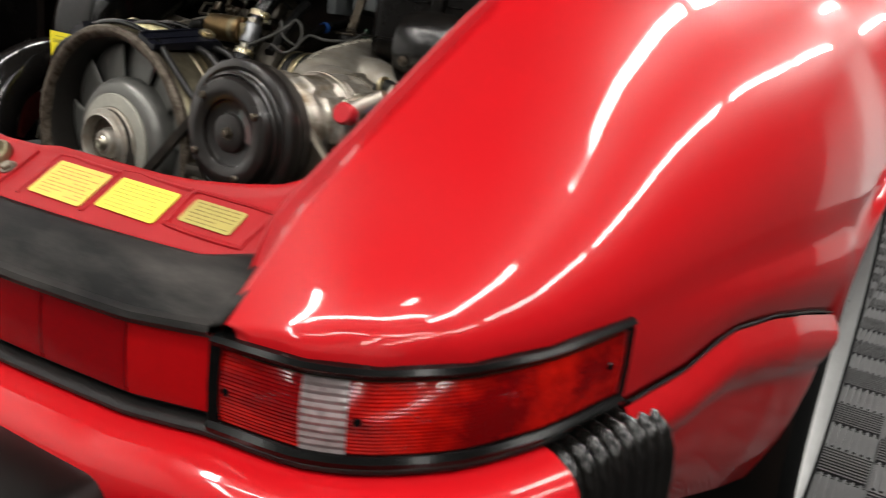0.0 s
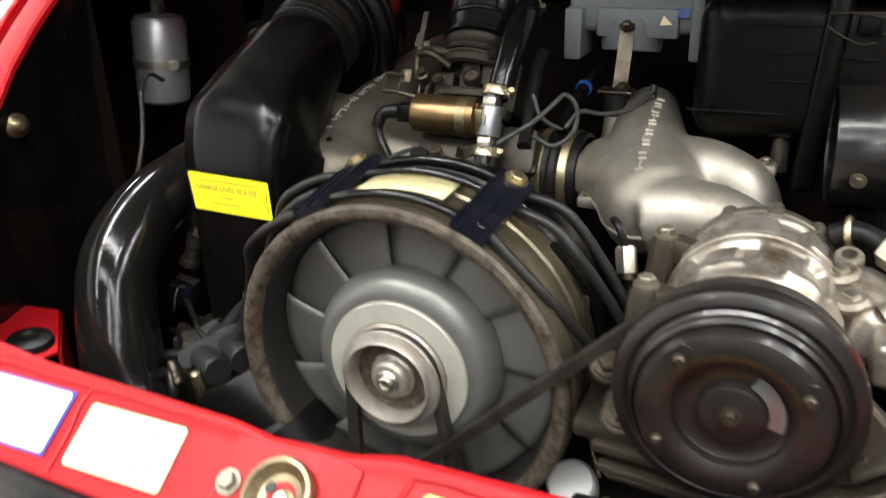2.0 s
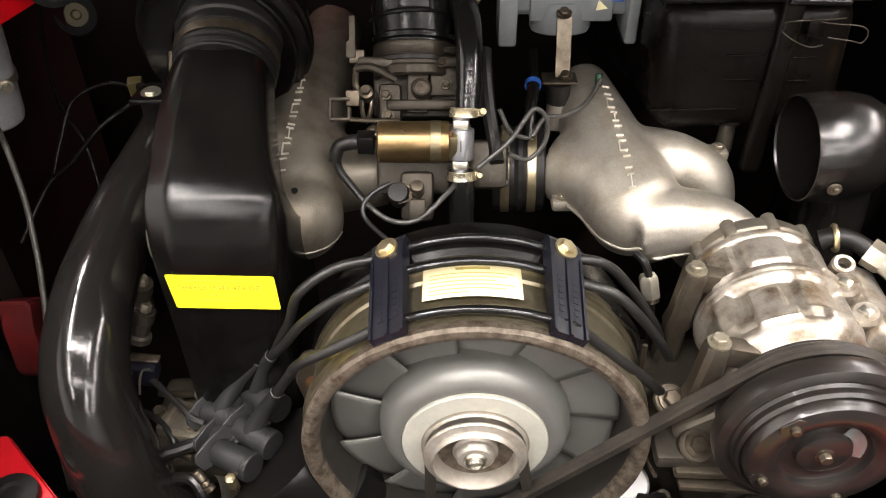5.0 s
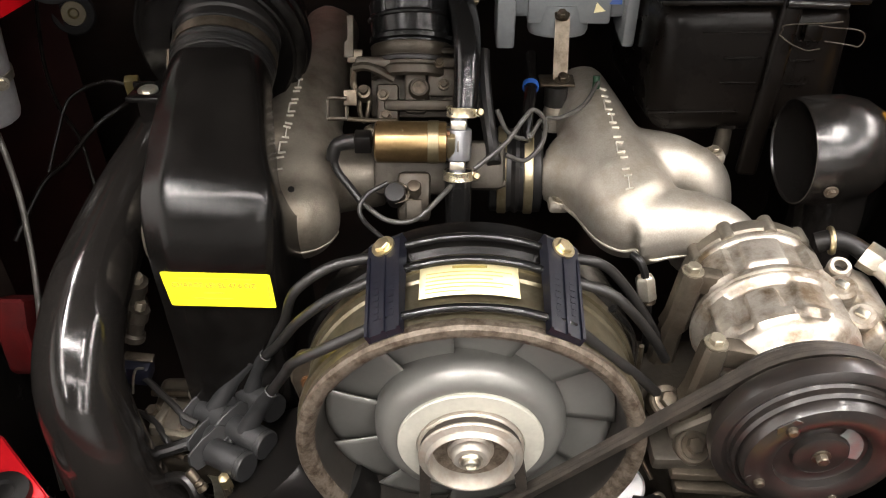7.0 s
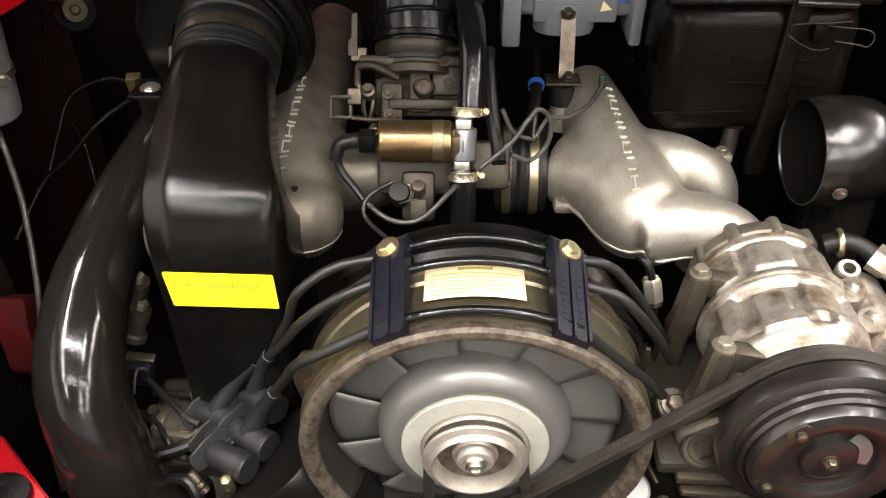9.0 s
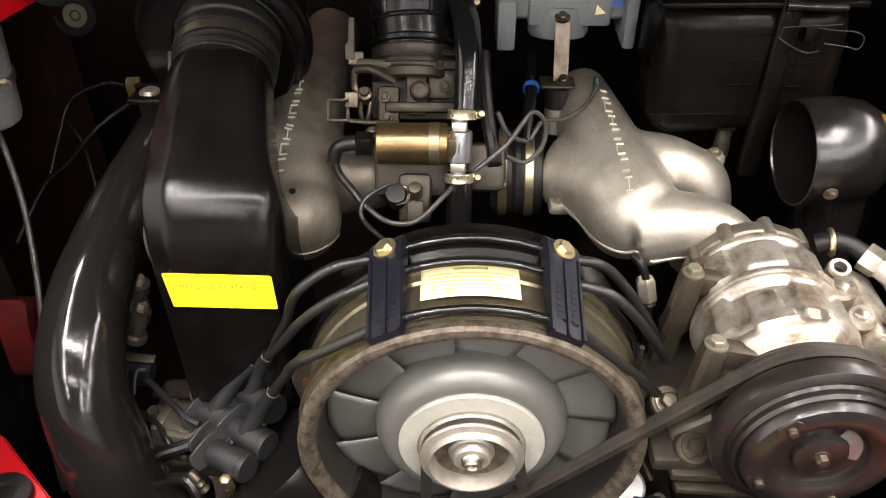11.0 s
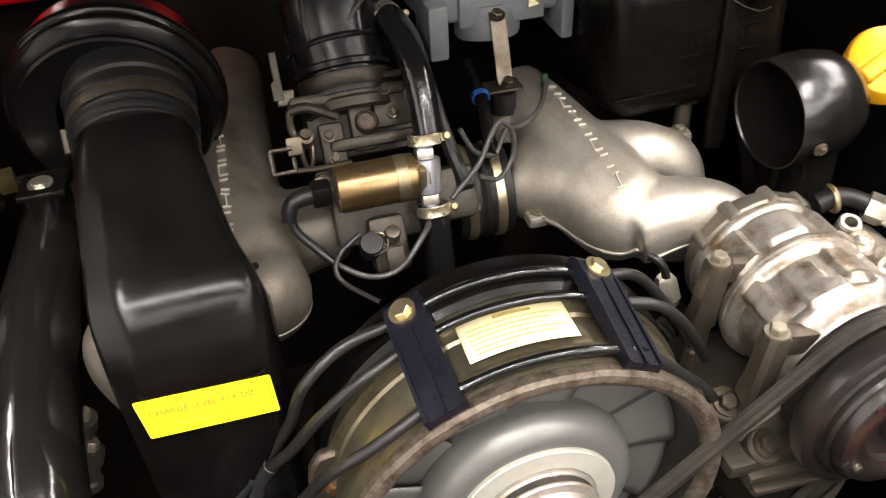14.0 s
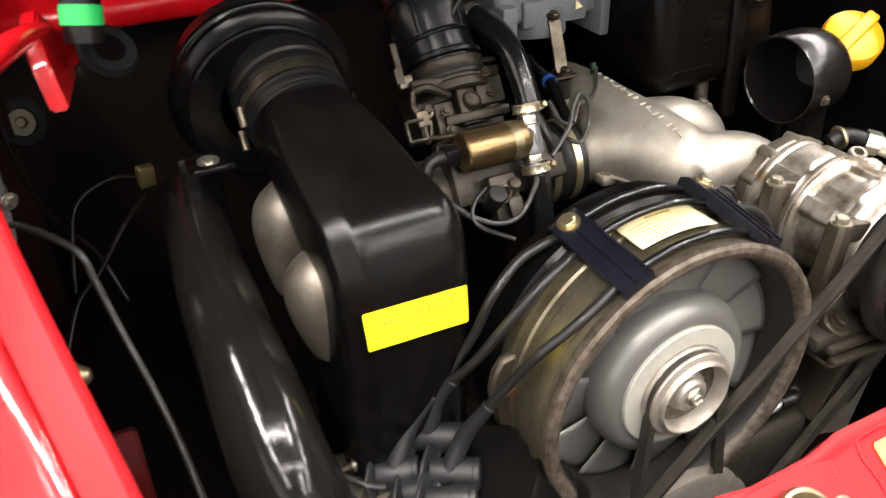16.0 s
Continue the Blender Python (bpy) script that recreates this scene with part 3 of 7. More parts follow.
def tail_lamp():
    s0, s1 = tail_s(0.421), TAIL_S[-1] - 0.004
    lamp = new("tail_lamp"); lamp.parent = car
    tagged(lamp, "wrap-around red tail lamp with a clear reversing strip")
    rib = []
    for i in range(0, 41):
        k = i / 40
        rib.append((0.004 + 0.003 * math.sin(math.pi * k) + (0.0007 if i % 2 else 0), -0.009 - 0.061 * k))
    lens_p = [(-0.02, -0.0085)] + rib + [(-0.02, -0.0705)]
    xa, xb = tail_s(0.5), tail_s(0.533)
    part("red_lens", tail_strip(s0 + 0.008, xa - 0.0006, lens_p, 24), LENS, lamp)
    part("clear_lens", tail_strip(xa, xb, [(o + 0.0012 * (j % 4 == 1), z) for j, (o, z) in enumerate(lens_p)], 10), LENS_CLEAR, lamp, "clear ribbed reversing lens")
    part("red_lens", tail_strip(xb + 0.0006, s1 - 0.006, lens_p, 60), LENS, lamp)
    part("frame_top", tail_strip(s0, s1, [(-0.01, 0.001), (0.008, 0.0), (0.0112, -0.0035), (0.0095, -0.0065), (0.007, -0.0095), (-0.01, -0.010)], 70), FRAME, lamp, "black rubber lamp surround")
    part("chrome_line", tail_strip(s0 + 0.03, s1 - 0.02, [(0.0068, -0.0088), (0.0082, -0.0093), (0.0068, -0.0098)], 60), DULL, lamp)
    part("frame_bottom", tail_strip(s0, s1, [(-0.01, -0.069), (0.008, -0.070), (0.012, -0.074), (0.010, -0.079), (-0.01, -0.081)], 70), FRAME, lamp)
    part("frame_end", tail_strip(s0 - 0.002, s0 + 0.009, [(-0.01, 0.0), (0.008, -0.002), (0.009, -0.04), (0.008, -0.076), (-0.01, -0.08)], 4), FRAME, lamp)
    part("frame_end", tail_strip(s1 - 0.007, s1 + 0.002, [(-0.01, 0.0), (0.008, -0.002), (0.009, -0.04), (0.008, -0.076), (-0.01, -0.08)], 4), FRAME, lamp)
    for x in (0.437, 0.543):
        p, n = tail_at(tail_s(x))
        part("lens_screw", turned([(0, 0), (0.0035, 0), (0.003, 0.001), (0, 0.001)], (p.x, p.y - 0.0085, tail_top(tail_s(x)) - 0.042), n, 12), FRAME, lamp)
    p, n = tail_at(s1 - 0.022)
    part("lens_screw", turned([(0, 0), (0.0035, 0), (0.003, 0.001), (0, 0.001)], p + n * 0.0075 + Vector((0, 0, tail_top(s1 - 0.02) - 0.035)), n, 12), FRAME, lamp)
    mirror = new("tail_lamp"); mirror.parent = car
    tagged(mirror, "wrap-around red tail lamp with a clear reversing strip")
    t0, t1 = TAIL_S[0] + 0.004, tail_s(-0.421)
    part("red_lens", tail_strip(t0, t1, lens_p, 60), LENS, mirror)
    part("frame_top", tail_strip(t0, t1, [(-0.01, 0.001), (0.008, 0.0), (0.0112, -0.0035), (0.0095, -0.0065), (0.007, -0.0095), (-0.01, -0.010)], 60), FRAME, mirror)
    part("frame_bottom", tail_strip(t0, t1, [(-0.01, -0.069), (0.008, -0.070), (0.012, -0.074), (0.010, -0.079), (-0.01, -0.081)], 60), FRAME, mirror)


tail_lamp()

EDGE_A = [(-0.294, 0.421, 0.538), (-0.1975, 0.410, 0.617), (-0.09, 0.432, 0.710), (0.0137, 0.457, 0.803), (0.12, 0.475, 0.872), (0.3, 0.485, 0.95), (0.55, 0.47, 1.02), (0.85, 0.45, 1.07)]
EDGE_O = [(-0.294, 0.44), (-0.286, 0.50), (-0.266, 0.55), (-0.228, 0.60), (-0.175, 0.635), (-0.11, 0.66), (-0.055, 0.676), (0.05, 0.705), (0.2, 0.745), (0.33, 0.77), (0.5, 0.785), (0.85, 0.785)]
EDGE_T = [(-0.294, 0.535), (-0.286, 0.535), (-0.266, 0.539), (-0.228, 0.547), (-0.175, 0.556), (-0.11, 0.566), (-0.05, 0.573), (0.1, 0.585), (0.33, 0.60), (0.5, 0.63), (0.85, 0.66)]
EDGE_Z = [(-0.294, 0.455), (-0.228, 0.462), (-0.11, 0.485), (-0.06, 0.494), (0.0, 0.503), (0.04, 0.518), (0.075, 0.527), (0.15, 0.526), (0.22, 0.518), (0.33, 0.497)]
STATIONS = [-0.294, -0.292, -0.289, -0.286, -0.28, -0.273, -0.266, -0.255, -0.242, -0.228, -0.21, -0.19, -0.175, -0.155, -0.13, -0.11, -0.098, -0.085, -0.068, -0.05, -0.03, 0.0, 0.04, 0.08, 0.12, 0.16, 0.2, 0.25, 0.3, 0.33, 0.345, 0.36, 0.38, 0.41, 0.45, 0.5, 0.56, 0.63, 0.7, 0.78, 0.85]
WHEEL = (0.70, 0.33)
SHIFT = {1: 0.0, -1: -0.010}      # the fan stands a little off the body's middle


def fender_point(y, v):
    xa, za = lerp([(a, b) for a, b, _ in EDGE_A], y), lerp([(a, c) for a, _, c in EDGE_A], y)
    xo = lerp(EDGE_O, y)
    zb = lerp(EDGE_Z, y) if y <= 0.33 else WHEEL[1] + math.sqrt(max(0.0, 0.37 ** 2 - (y - WHEEL[0]) ** 2))
    zt = max(lerp(EDGE_T, y), zb + 0.02)
    w, h = xo - xa, max(za - zt, 0.0)
    k = min(1, w / 0.15)
    hip = lerp([(-0.15, 0), (0.0, 0.010), (0.12, 0.018), (0.3, 0.028), (0.5, 0.036), (0.85, 0.038)], y)
    if v > 0.7:
        s = (v - 0.7) / 0.3
        return Vector((xo + hip * 0.35 * math.sin(math.pi * s), y, zt + (zb - zt) * s))
    v = v / 0.7
    p0 = Vector((xa, 0, za)); p3 = Vector((xo, 0, zt))
    p1 = Vector((xa + 0.42 * w, 0, za + 0.006 * k - 0.12 * h - hip))
    p2 = Vector((xo + hip * 0.3, 0, zt + 0.45 * h + 0.028 * k + hip * 0.6))
    q = p0 * (1 - v) ** 3 + p1 * 3 * v * (1 - v) ** 2 + p2 * 3 * v * v * (1 - v) + p3 * v ** 3
    return Vector((q.x, y, q.z))


def fender(side):
    bm = bmesh.new()
    nv = 40
    rows = [[bm.verts.new(Vector((side * p.x + SHIFT[side], p.y, p.z))) for p in (fender_point(y, j / nv) for j in range(nv + 1))] for y in STATIONS]
    for a, b in zip(rows, rows[1:]):
        for j in range(nv):
            bm.faces.new((a[j], a[j + 1], b[j + 1], b[j]))
    ob = part("rear_fender", bm, RED, car, "glossy red flared rear fender", 60)
    thicken(ob, 0.003, 1 if side > 0 else 1)
    # rain channel beside the lid opening
    ys = [y for y in STATIONS if y >= -0.294]
    bm = bmesh.new()
    rows = []
    for y in ys:
        e = fender_point(y, 0)
        x, z = e.x, e.z
        t = min(1, (y + 0.294) / 0.09)
        rows.append([bm.verts.new(Vector((side * (x - dx * t) + SHIFT[side], y, z - dz))) for dx, dz in ((0.0, 0.0), (0.002, 0.006), (0.006, 0.008), (0.024, 0.010), (0.027, 0.007), (0.030, 0.010), (0.031, 0.016))])
    for a, b in zip(rows, rows[1:]):
        for j in range(len(a) - 1):
            bm.faces.new((a[j], a[j + 1], b[j + 1], b[j]))
    part("rain_channel", bm, RED_IN, car, "red rain channel beside the lid opening", 30)


fender(1)
fender(-1)


def side_skirt():
    """Lower body between lamp, bumper and wheel arch."""
    def f(u, v):
        y = -0.085 + 0.42 * u
        xo = lerp(EDGE_O, y)
        zt = lerp(EDGE_Z, y) - 0.004
        bottom = lerp([(0, 0.30), (0.35, 0.325), (0.88, 0.285), (0.95, 0.29), (1, 0.32)], u)
        z = zt + (bottom - zt) * v
        out = 0.012 * math.sin(math.pi * min(1, v * 3)) * (v < 0.34) + 0.006
        return Vector((xo + out - 0.036 * v ** 3, y - 0.02 * v * u, z))
    part("side_skirt", grid(f, 60, 24), RED, car, "red lower body side behind the wheel arch", 50)
    part("seam", tube([(lerp(EDGE_O, y) + 0.006, y, lerp(EDGE_Z, y) - 0.001) for y in (-0.08, -0.04, 0.0, 0.04, 0.075, 0.11, 0.15, 0.2, 0.25, 0.325)], 0.0011, 8), RUBBER, car)


side_skirt()


def bumper():
    s0, s1 = TAIL_S[0] + 0.09, TAIL_S[-1] - 0.085
    part("bumper_seal", tail_strip(TAIL_S[0] + 0.05, TAIL_S[-1] - 0.07, [(-0.01, -0.075), (0.003, -0.0755), (0.008, -0.077), (0.0105, -0.0795), (0.0105, -0.0825), (0.008, -0.085), (0.002, -0.0865)], 80), RUBBER, car, "black rubber seal above the bumper")
    prof = [(0.0, -0.086), (0.018, -0.087), (0.034, -0.0905), (0.043, -0.095), (0.049, -0.102), (0.053, -0.111), (0.055, -0.122), (0.056, -0.15), (0.056, -0.19), (0.052, -0.24), (0.03, -0.262)]
    part("bumper_skin", tail_strip(s0, s1, prof, 90), RED, car, "red painted rear bumper", 50)
    for x in (0.27, -0.27):
        p, n = tail_at(tail_s(x))
        z = tail_top(tail_s(x))
        bm = rbox((0.205, 0.12, 0.19), (0.272 if x > 0 else -0.272, -0.384, 0.313, 0, 0, 4 if x > 0 else -4), 0.026, 6)
        part("bumper_guard", bm, SATIN, car, "black rubber bumper guard", 50)
    pl = thing("number_plate", "black plate with a thin pale edge bolted to the bumper", "number plate", at=(0, -0.376, 0.36))
    def rounded(w, h, r):
        return [(sx * (w - r) + r * math.cos(radians(a0 + a)), sy * (h - r) + r * math.sin(radians(a0 + a))) for sx, sy, a0 in ((1, 1, 0), (-1, 1, 90), (-1, -1, 180), (1, -1, 270)) for a in (0, 30, 60, 90)]
    part("plate_edge", plate(rounded(0.156, 0.062, 0.02), 0.003, pose(-0.025, -0.3735, 0.352, 90, 0, 0)), PAPER, pl)
    part("plate_sheet", plate(rounded(0.1535, 0.0595, 0.018), 0.004, pose(-0.025, -0.3745, 0.352, 90, 0, 0)), GLOSS, pl)
    for x in (-0.128, 0.056):
        part("plate_bolt", turned([(0, 0), (0.007, 0), (0.0065, 0.004), (0.003, 0.005), (0, 0.005)], (x, -0.3782, 0.382), (0, -1, 0), 16), STEEL, pl)
    # bellows at the corner
    bel = new("bellows"); bel.parent = car
    tagged(bel, "black ribbed rubber bellows at the bumper corner")
    a, b = tail_s(0.625), TAIL_S[-1] + 0.048
    folds = 10
    half = (b - a) / folds / 2
    for i in range(folds):
        s = a + (b - a) * (i + 0.5) / folds
        p, n = tail_at(min(s, TAIL_S[-1] - 0.005))
        t = Vector((-n.y, n.x, 0))
        p = p + t * max(0.0, s - TAIL_S[-1] + 0.005)
        top = tail_top(s) - 0.083
        rings = []
        for k in range(9):
            w = -half + 2 * half * k / 8
            g = 0.0058 * math.cos(math.pi * w / half / 2) ** 0.8
            o = 0.036 + g
            rings.append([p + t * w * 1.02 + n * q + Vector((0, 0, z)) for q, z in ((-0.03, top - 0.15), (-0.03, top - 0.006 + g), (o * 0.40, top - 0.011 + g), (o * 0.75, top - 0.020 + g * 0.8), (o * 0.95, top - 0.034 + g * 0.4), (o * 1.02, top - 0.055), (o * 1.02, top - 0.15))])
        part("bellows_fold", loft(bmesh.new(), rings), GLOSS, bel, "", 89)


bumper()


def wheel():
    w = new("rear_wheel"); w.parent = car
    tagged(w, "rear wheel with a polished rim lip and low black tyre")
    c = (0.0, WHEEL[0], WHEEL[1])
    R = 0.325
    tread = [(0.225, 0.545), (0.30, 0.54), (0.32, 0.552), (R, 0.565), (R, 0.735), (0.318, 0.760), (0.304, 0.772), (0.284, 0.778), (0.268, 0.775), (0.254, 0.766)]
    part("tyre", turned(tread, c, (1, 0, 0), 96), TYRE, w, "black low-profile tyre")
    bm = bmesh.new()
    for i in range(72):
        a = 2 * math.pi * i / 72
        m = Matrix.Translation(c) @ Matrix.Rotation(a, 4, "X") @ pose(0.64 + 0.02 * (i % 2), 0, R + 0.0005, 0, 0, 18)
        box(bm, (0.14, 0.008, 0.004), m)
    part("tread_blocks", bm, TYRE, w)
    lip = [(0.19, 0.66), (0.215, 0.72), (0.232, 0.752), (0.245, 0.770), (0.256, 0.774), (0.258, 0.768), (0.245, 0.75)]
    part("rim", turned(lip, c, (1, 0, 0), 96), POLISH, w, "polished alloy rim lip")
    part("wheel_face", turned([(0.0, 0.70), (0.05, 0.705), (0.08, 0.69), (0.2, 0.655)], c, (1, 0, 0), 40), POLISH, w)
    part("wheel_arch_liner", turned([(0.385, 0.45), (0.385, 0.765)], c, (1, 0, 0), 48), BAY, car)


wheel()


def bay():
    for side, y1 in ((1, 0.58), (-1, 0.13)):
        def f(u, v):
            y = -0.17 + (y1 + 0.17) * u
            e = fender_point(max(-0.29, y), 0)
            x = e.x - 0.0305
            z0 = e.z - 0.014
            if y < -0.10:
                z0 = min(z0, panel_z(y) - 0.006)
            z = z0 + (0.22 - z0) * v
            crease = 0.006 * noise.noise(Vector((y * 14, z * 9, side))) + 0.0035 * noise.noise(Vector((y * 45 + z * 20, z * 16, side + 4)))
            return Vector((side * (x + 0.02 * math.sin(v * 3.1) + crease * (v > 0.02)) + SHIFT[side], y, z))
        part("bay_side_wall", grid(f, 90, 60), LINING, car, "black lined engine bay side", 40)
    # Brace colour carries the shade of the bay corner.
    part("inner_brace", plate([(0.068, 0.603), (0.100, 0.580), (0.09, 0.55), (0.058, 0.512), (0.05, 0.525), (0.056, 0.575)], 0.03, Matrix(((0, 0, 1, -0.437), (1, 0, 0, 0), (0, 1, 0, 0), (0, 0, 0, 1))), 0.003), BRACE, car, "red inner body brace, paint darkened for shade")
    # recess with the filter, behind the left side wall
    def rec(u, v):
        return Vector((-0.60, 0.12 + 0.46 * u, 0.22 + (fender_point(0.12 + 0.46 * u, 0).z - 0.24) * v))
    part("recess_wall", grid(rec, 8, 8), RECESS, car, "red inner body of the bay recess, painted dark for shade")
    part("recess_roof", grid(lambda u, v: Vector((-0.60 + 0.16 * v, 0.12 + 0.46 * u, fender_point(0.12 + 0.46 * u, 0).z - 0.02)), 8, 2), BAY, car)
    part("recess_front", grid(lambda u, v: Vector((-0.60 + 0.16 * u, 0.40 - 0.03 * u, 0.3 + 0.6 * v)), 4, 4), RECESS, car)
    part("recess_back", grid(lambda u, v: Vector((-0.60 + 0.15 * u, 0.125, 0.22 + (0.62 - 0.02 * (1 - u)) * v)), 4, 4), BAY, car)
    # red inner shelf in the rear corner, with a rubber stop
    shelf = [(-0.400, -0.040), (-0.336, -0.101), (-0.345, -0.135), (-0.47, -0.10), (-0.468, -0.049)]
    part("corner_shelf", plate(shelf, 0.004, pose(0, 0, 0.542), 0.0012), RED_IN, car, "red inner shelf in the bay corner")
    part("corner_shelf_edge", plate([(0, 0), (0.088, 0), (0.088, -0.09), (0, -0.12)], 0.003, Matrix(((0.724, 0, 0.69, -0.4015), (-0.69, 0, 0.724, -0.041), (0, 1, 0, 0.541), (0, 0, 0, 1)))), RED_IN, car)
    part("rubber_stop", turned([(0, 0), (0.019, 0), (0.021, 0.003), (0.0195, 0.009), (0.010, 0.011), (0.008, 0.008), (0, 0.008)], (-0.3680, -0.104, 0.5455), (0.1, 0, 1), 32), RUBBER, car, "worn black rubber stop")
    part("lining_fastener", turned([(0, 0), (0.012, 0), (0.012, 0.003), (0.008, 0.006), (0.004, 0.012), (0, 0.013)], (-0.4325, -0.013, 0.7267), (1, -0.2, 0.1), 20), LATCH, car, "metal lining fastener")

    def fw(u, v):
        return Vector((-0.62 + 1.12 * u, 0.50 + 0.02 * math.sin(u * 9), 0.2 + 0.72 * v))
    part("firewall", grid(fw, 12, 8), BAY, car, "black insulated firewall", 40)
    part("bay_floor", grid(lambda u, v: Vector((-0.64 + 1.14 * u, -0.19 + 0.72 * v, 0.22 + 0.02 * math.sin(u * 12))), 12, 8), BAY, car)
    part("rear_inner_panel", grid(lambda u, v: Vector((-0.46 + 0.87 * u, lerp(LIP, -0.46 + 0.87 * u) - 0.004 - 0.03 * v, panel_z(lerp(LIP, -0.46 + 0.87 * u)) - 0.02 - 0.33 * v)), 40, 3), BAY, car)
    # front edge of the lid opening
    bm = rbox((0.98, 0.12, 0.03), (0, 0.478, 0.836, 20, 0, 0), 0.010, 3)
    part("cowl_edge", bm, RED, car, "red body edge at the front of the lid opening")
    # the lid stands open behind the opening
    lid = new("engine_lid"); lid.parent = car
    tagged(lid, "open engine lid with a black lined inner side")
    def inner(u, v):
        return Vector(((u - 0.5) * (1.0 - 0.06 * v), 0.50 - 0.88 * v, 0.90 + 0.67 * v + 0.03 * math.sin(math.pi * u)))
    thicken(part("lid_lining", grid(inner, 20, 16), BAY, lid, "black lining"), 0.006)
    def outer(u, v):
        return inner(u, v) + Vector((0, 0.02, 0.03 + 0.02 * math.sin(math.pi * v)))
    thicken(part("lid_skin", grid(outer, 20, 16), RED, lid, "red outer skin"), 0.002)


bay()


# ---- cooling fan ----
FX, FZ = 0.0045, 0.589
GRIME = mat("brown_grimed_casting", (0.095, 0.081, 0.062), 0.42, 0.7, grain=300, vary=0.25, stain=40, stain_amt=0.8, stain_col=(0.06, 0.044, 0.03), bump=0.3)
BACK = (0, -1, 0)          # towards the car's tail


def fan_at(y, r, deg):
    """A point on the fan's circle: deg from the top, clockwise seen from the tail."""
    return Vector((FX + r * math.sin(radians(deg)), y, FZ + r * math.cos(radians(deg))))


def cooling_fan():
    fan = thing("cooling_fan", "grey axial cooling fan in a rusty-lipped round housing", "fan", at=(FX, 0, FZ))
    c = (FX, 0, FZ)
    # heights along -y
    part("housing_drum", turned([(0.122, -0.004), (0.131, -0.003), (0.1345, 0.0), (0.1345, 0.030), (0.1325, 0.032), (0.1325, 0.040), (0.1345, 0.042), (0.1345, 0.07), (0.1335, 0.078), (0.129, 0.082), (0.1285, 0.07), (0.126, 0.0), (0.122, -0.003)], c, BACK, 96, close=True), DRUM, fan, "olive chromated housing drum")
    lip = bmesh.new()
    prof = [(0.1285, 0.074), (0.1335, 0.0755), (0.1360, 0.080), (0.1365, 0.0855), (0.1345, 0.0885), (0.1305, 0.0895), (0.1265, 0.088), (0.1235, 0.0845), (0.1222, 0.081), (0.1245, 0.078)]
    lathe(lip, prof, c, BACK, 120, close=True)
    for v in lip.verts:
        v.co += noise.noise_vector(v.co * 60) * 0.0007
    part("housing_lip", lip, RIM, fan, "corroded rolled lip of the fan housing")
    part("inner_duct", turned([(0.1240, 0.0838), (0.1222, 0.0808), (0.1208, 0.076), (0.1198, 0.070), (0.1190, 0.062), (0.118, 0.05), (0.1175, 0.0), (0.116, -0.04), (0.05, -0.05)], c, BACK, 96), GREYDARK, fan, "inside of the fan duct, coloured dark for shade")
    part("rear_shroud", turned([(0.1355, 0.008), (0.1395, 0.004), (0.1405, -0.015), (0.1385, -0.028), (0.128, -0.034)], c, BACK, 96), DUCT, fan, "black fan shroud")
    for y in (0.018, 0.066):
        part("drum_band", turned([(0.1345, y - 0.004), (0.1375, y - 0.004), (0.138, y), (0.1375, y + 0.004), (0.1345, y + 0.004)], c, BACK, 96), DRUM, fan)
    rotor = [(0.0, 0.03), (0.073, 0.03), (0.0765, 0.045), (0.0773, 0.056), (0.0765, 0.0635), (0.0735, 0.0705), (0.0685, 0.0755), (0.0625, 0.0775), (0.0585, 0.0772), (0.056, 0.075)]
    part("rotor_bowl", turned(rotor, c, BACK, 96), BLADE, fan, "rounded grey fan hub")
    part("hub_disc", turned([(0.0580, 0.073), (0.0580, 0.0795), (0.0572, 0.0805), (0.043, 0.0815), (0.0415, 0.080)], c, BACK, 96), HUB, fan, "pale grey pulley half")
    part("spider_ring", turned([(0.0420, 0.080), (0.0418, 0.0835), (0.0405, 0.0850), (0.0375, 0.0855), (0.0360, 0.0835)], c, BACK, 96), PULLEY, fan, "worn inner ring with notches")
    for i in range(6):
        a = 60 * i + 12
        m = Matrix.Translation(fan_at(-0.0845, 0.0395, a)) @ Matrix.Rotation(radians(a), 4, "Y")
        part("notch", rbox((0.0055, 0.0022, 0.0030), m, 0.0008), PULLEY, fan)
    part("pulley", turned([(0.0385, 0.0835), (0.0330, 0.0855), (0.0322, 0.0868), (0.0330, 0.0880), (0.0388, 0.0895), (0.0408, 0.0905), (0.0412, 0.0920), (0.0404, 0.0934), (0.0380, 0.0940), (0.0355, 0.0950), (0.0345, 0.0985), (0.0335, 0.0995), (0.0325, 0.0990), (0.0312, 0.0950), (0.0302, 0.0895), (0.0298, 0.0850)], c, BACK, 96), PULLEY, fan, "worn steel fan pulley with a rolled flange")
    part("cup_floor", turned([(0.0305, 0.0862), (0.0270, 0.0842), (0.0160, 0.0838)], c, BACK, 64), RIM, fan, "rusty floor of the pulley cup")
    part("nut_collar", turned([(0.0185, 0.0835), (0.0182, 0.0870), (0.0160, 0.0890), (0.0152, 0.0930), (0.0130, 0.0952), (0.0095, 0.0957)], c, BACK, 40), PULLEY, fan, "stepped collar")
    bm = turned([(0.0095, 0.0945), (0.0093, 0.0965), (0.0080, 0.0980), (0.0062, 0.0980)], c, BACK, 24)
    lathe(bm, [(0.0062, 0.098), (0.0062, 0.1005), (0.0052, 0.1015), (0.0040, 0.1015), (0.0034, 0.0995), (0, 0.0995)], c, BACK, 24)
    part("shaft_nut", bm, STEEL, fan, "bright shaft end")
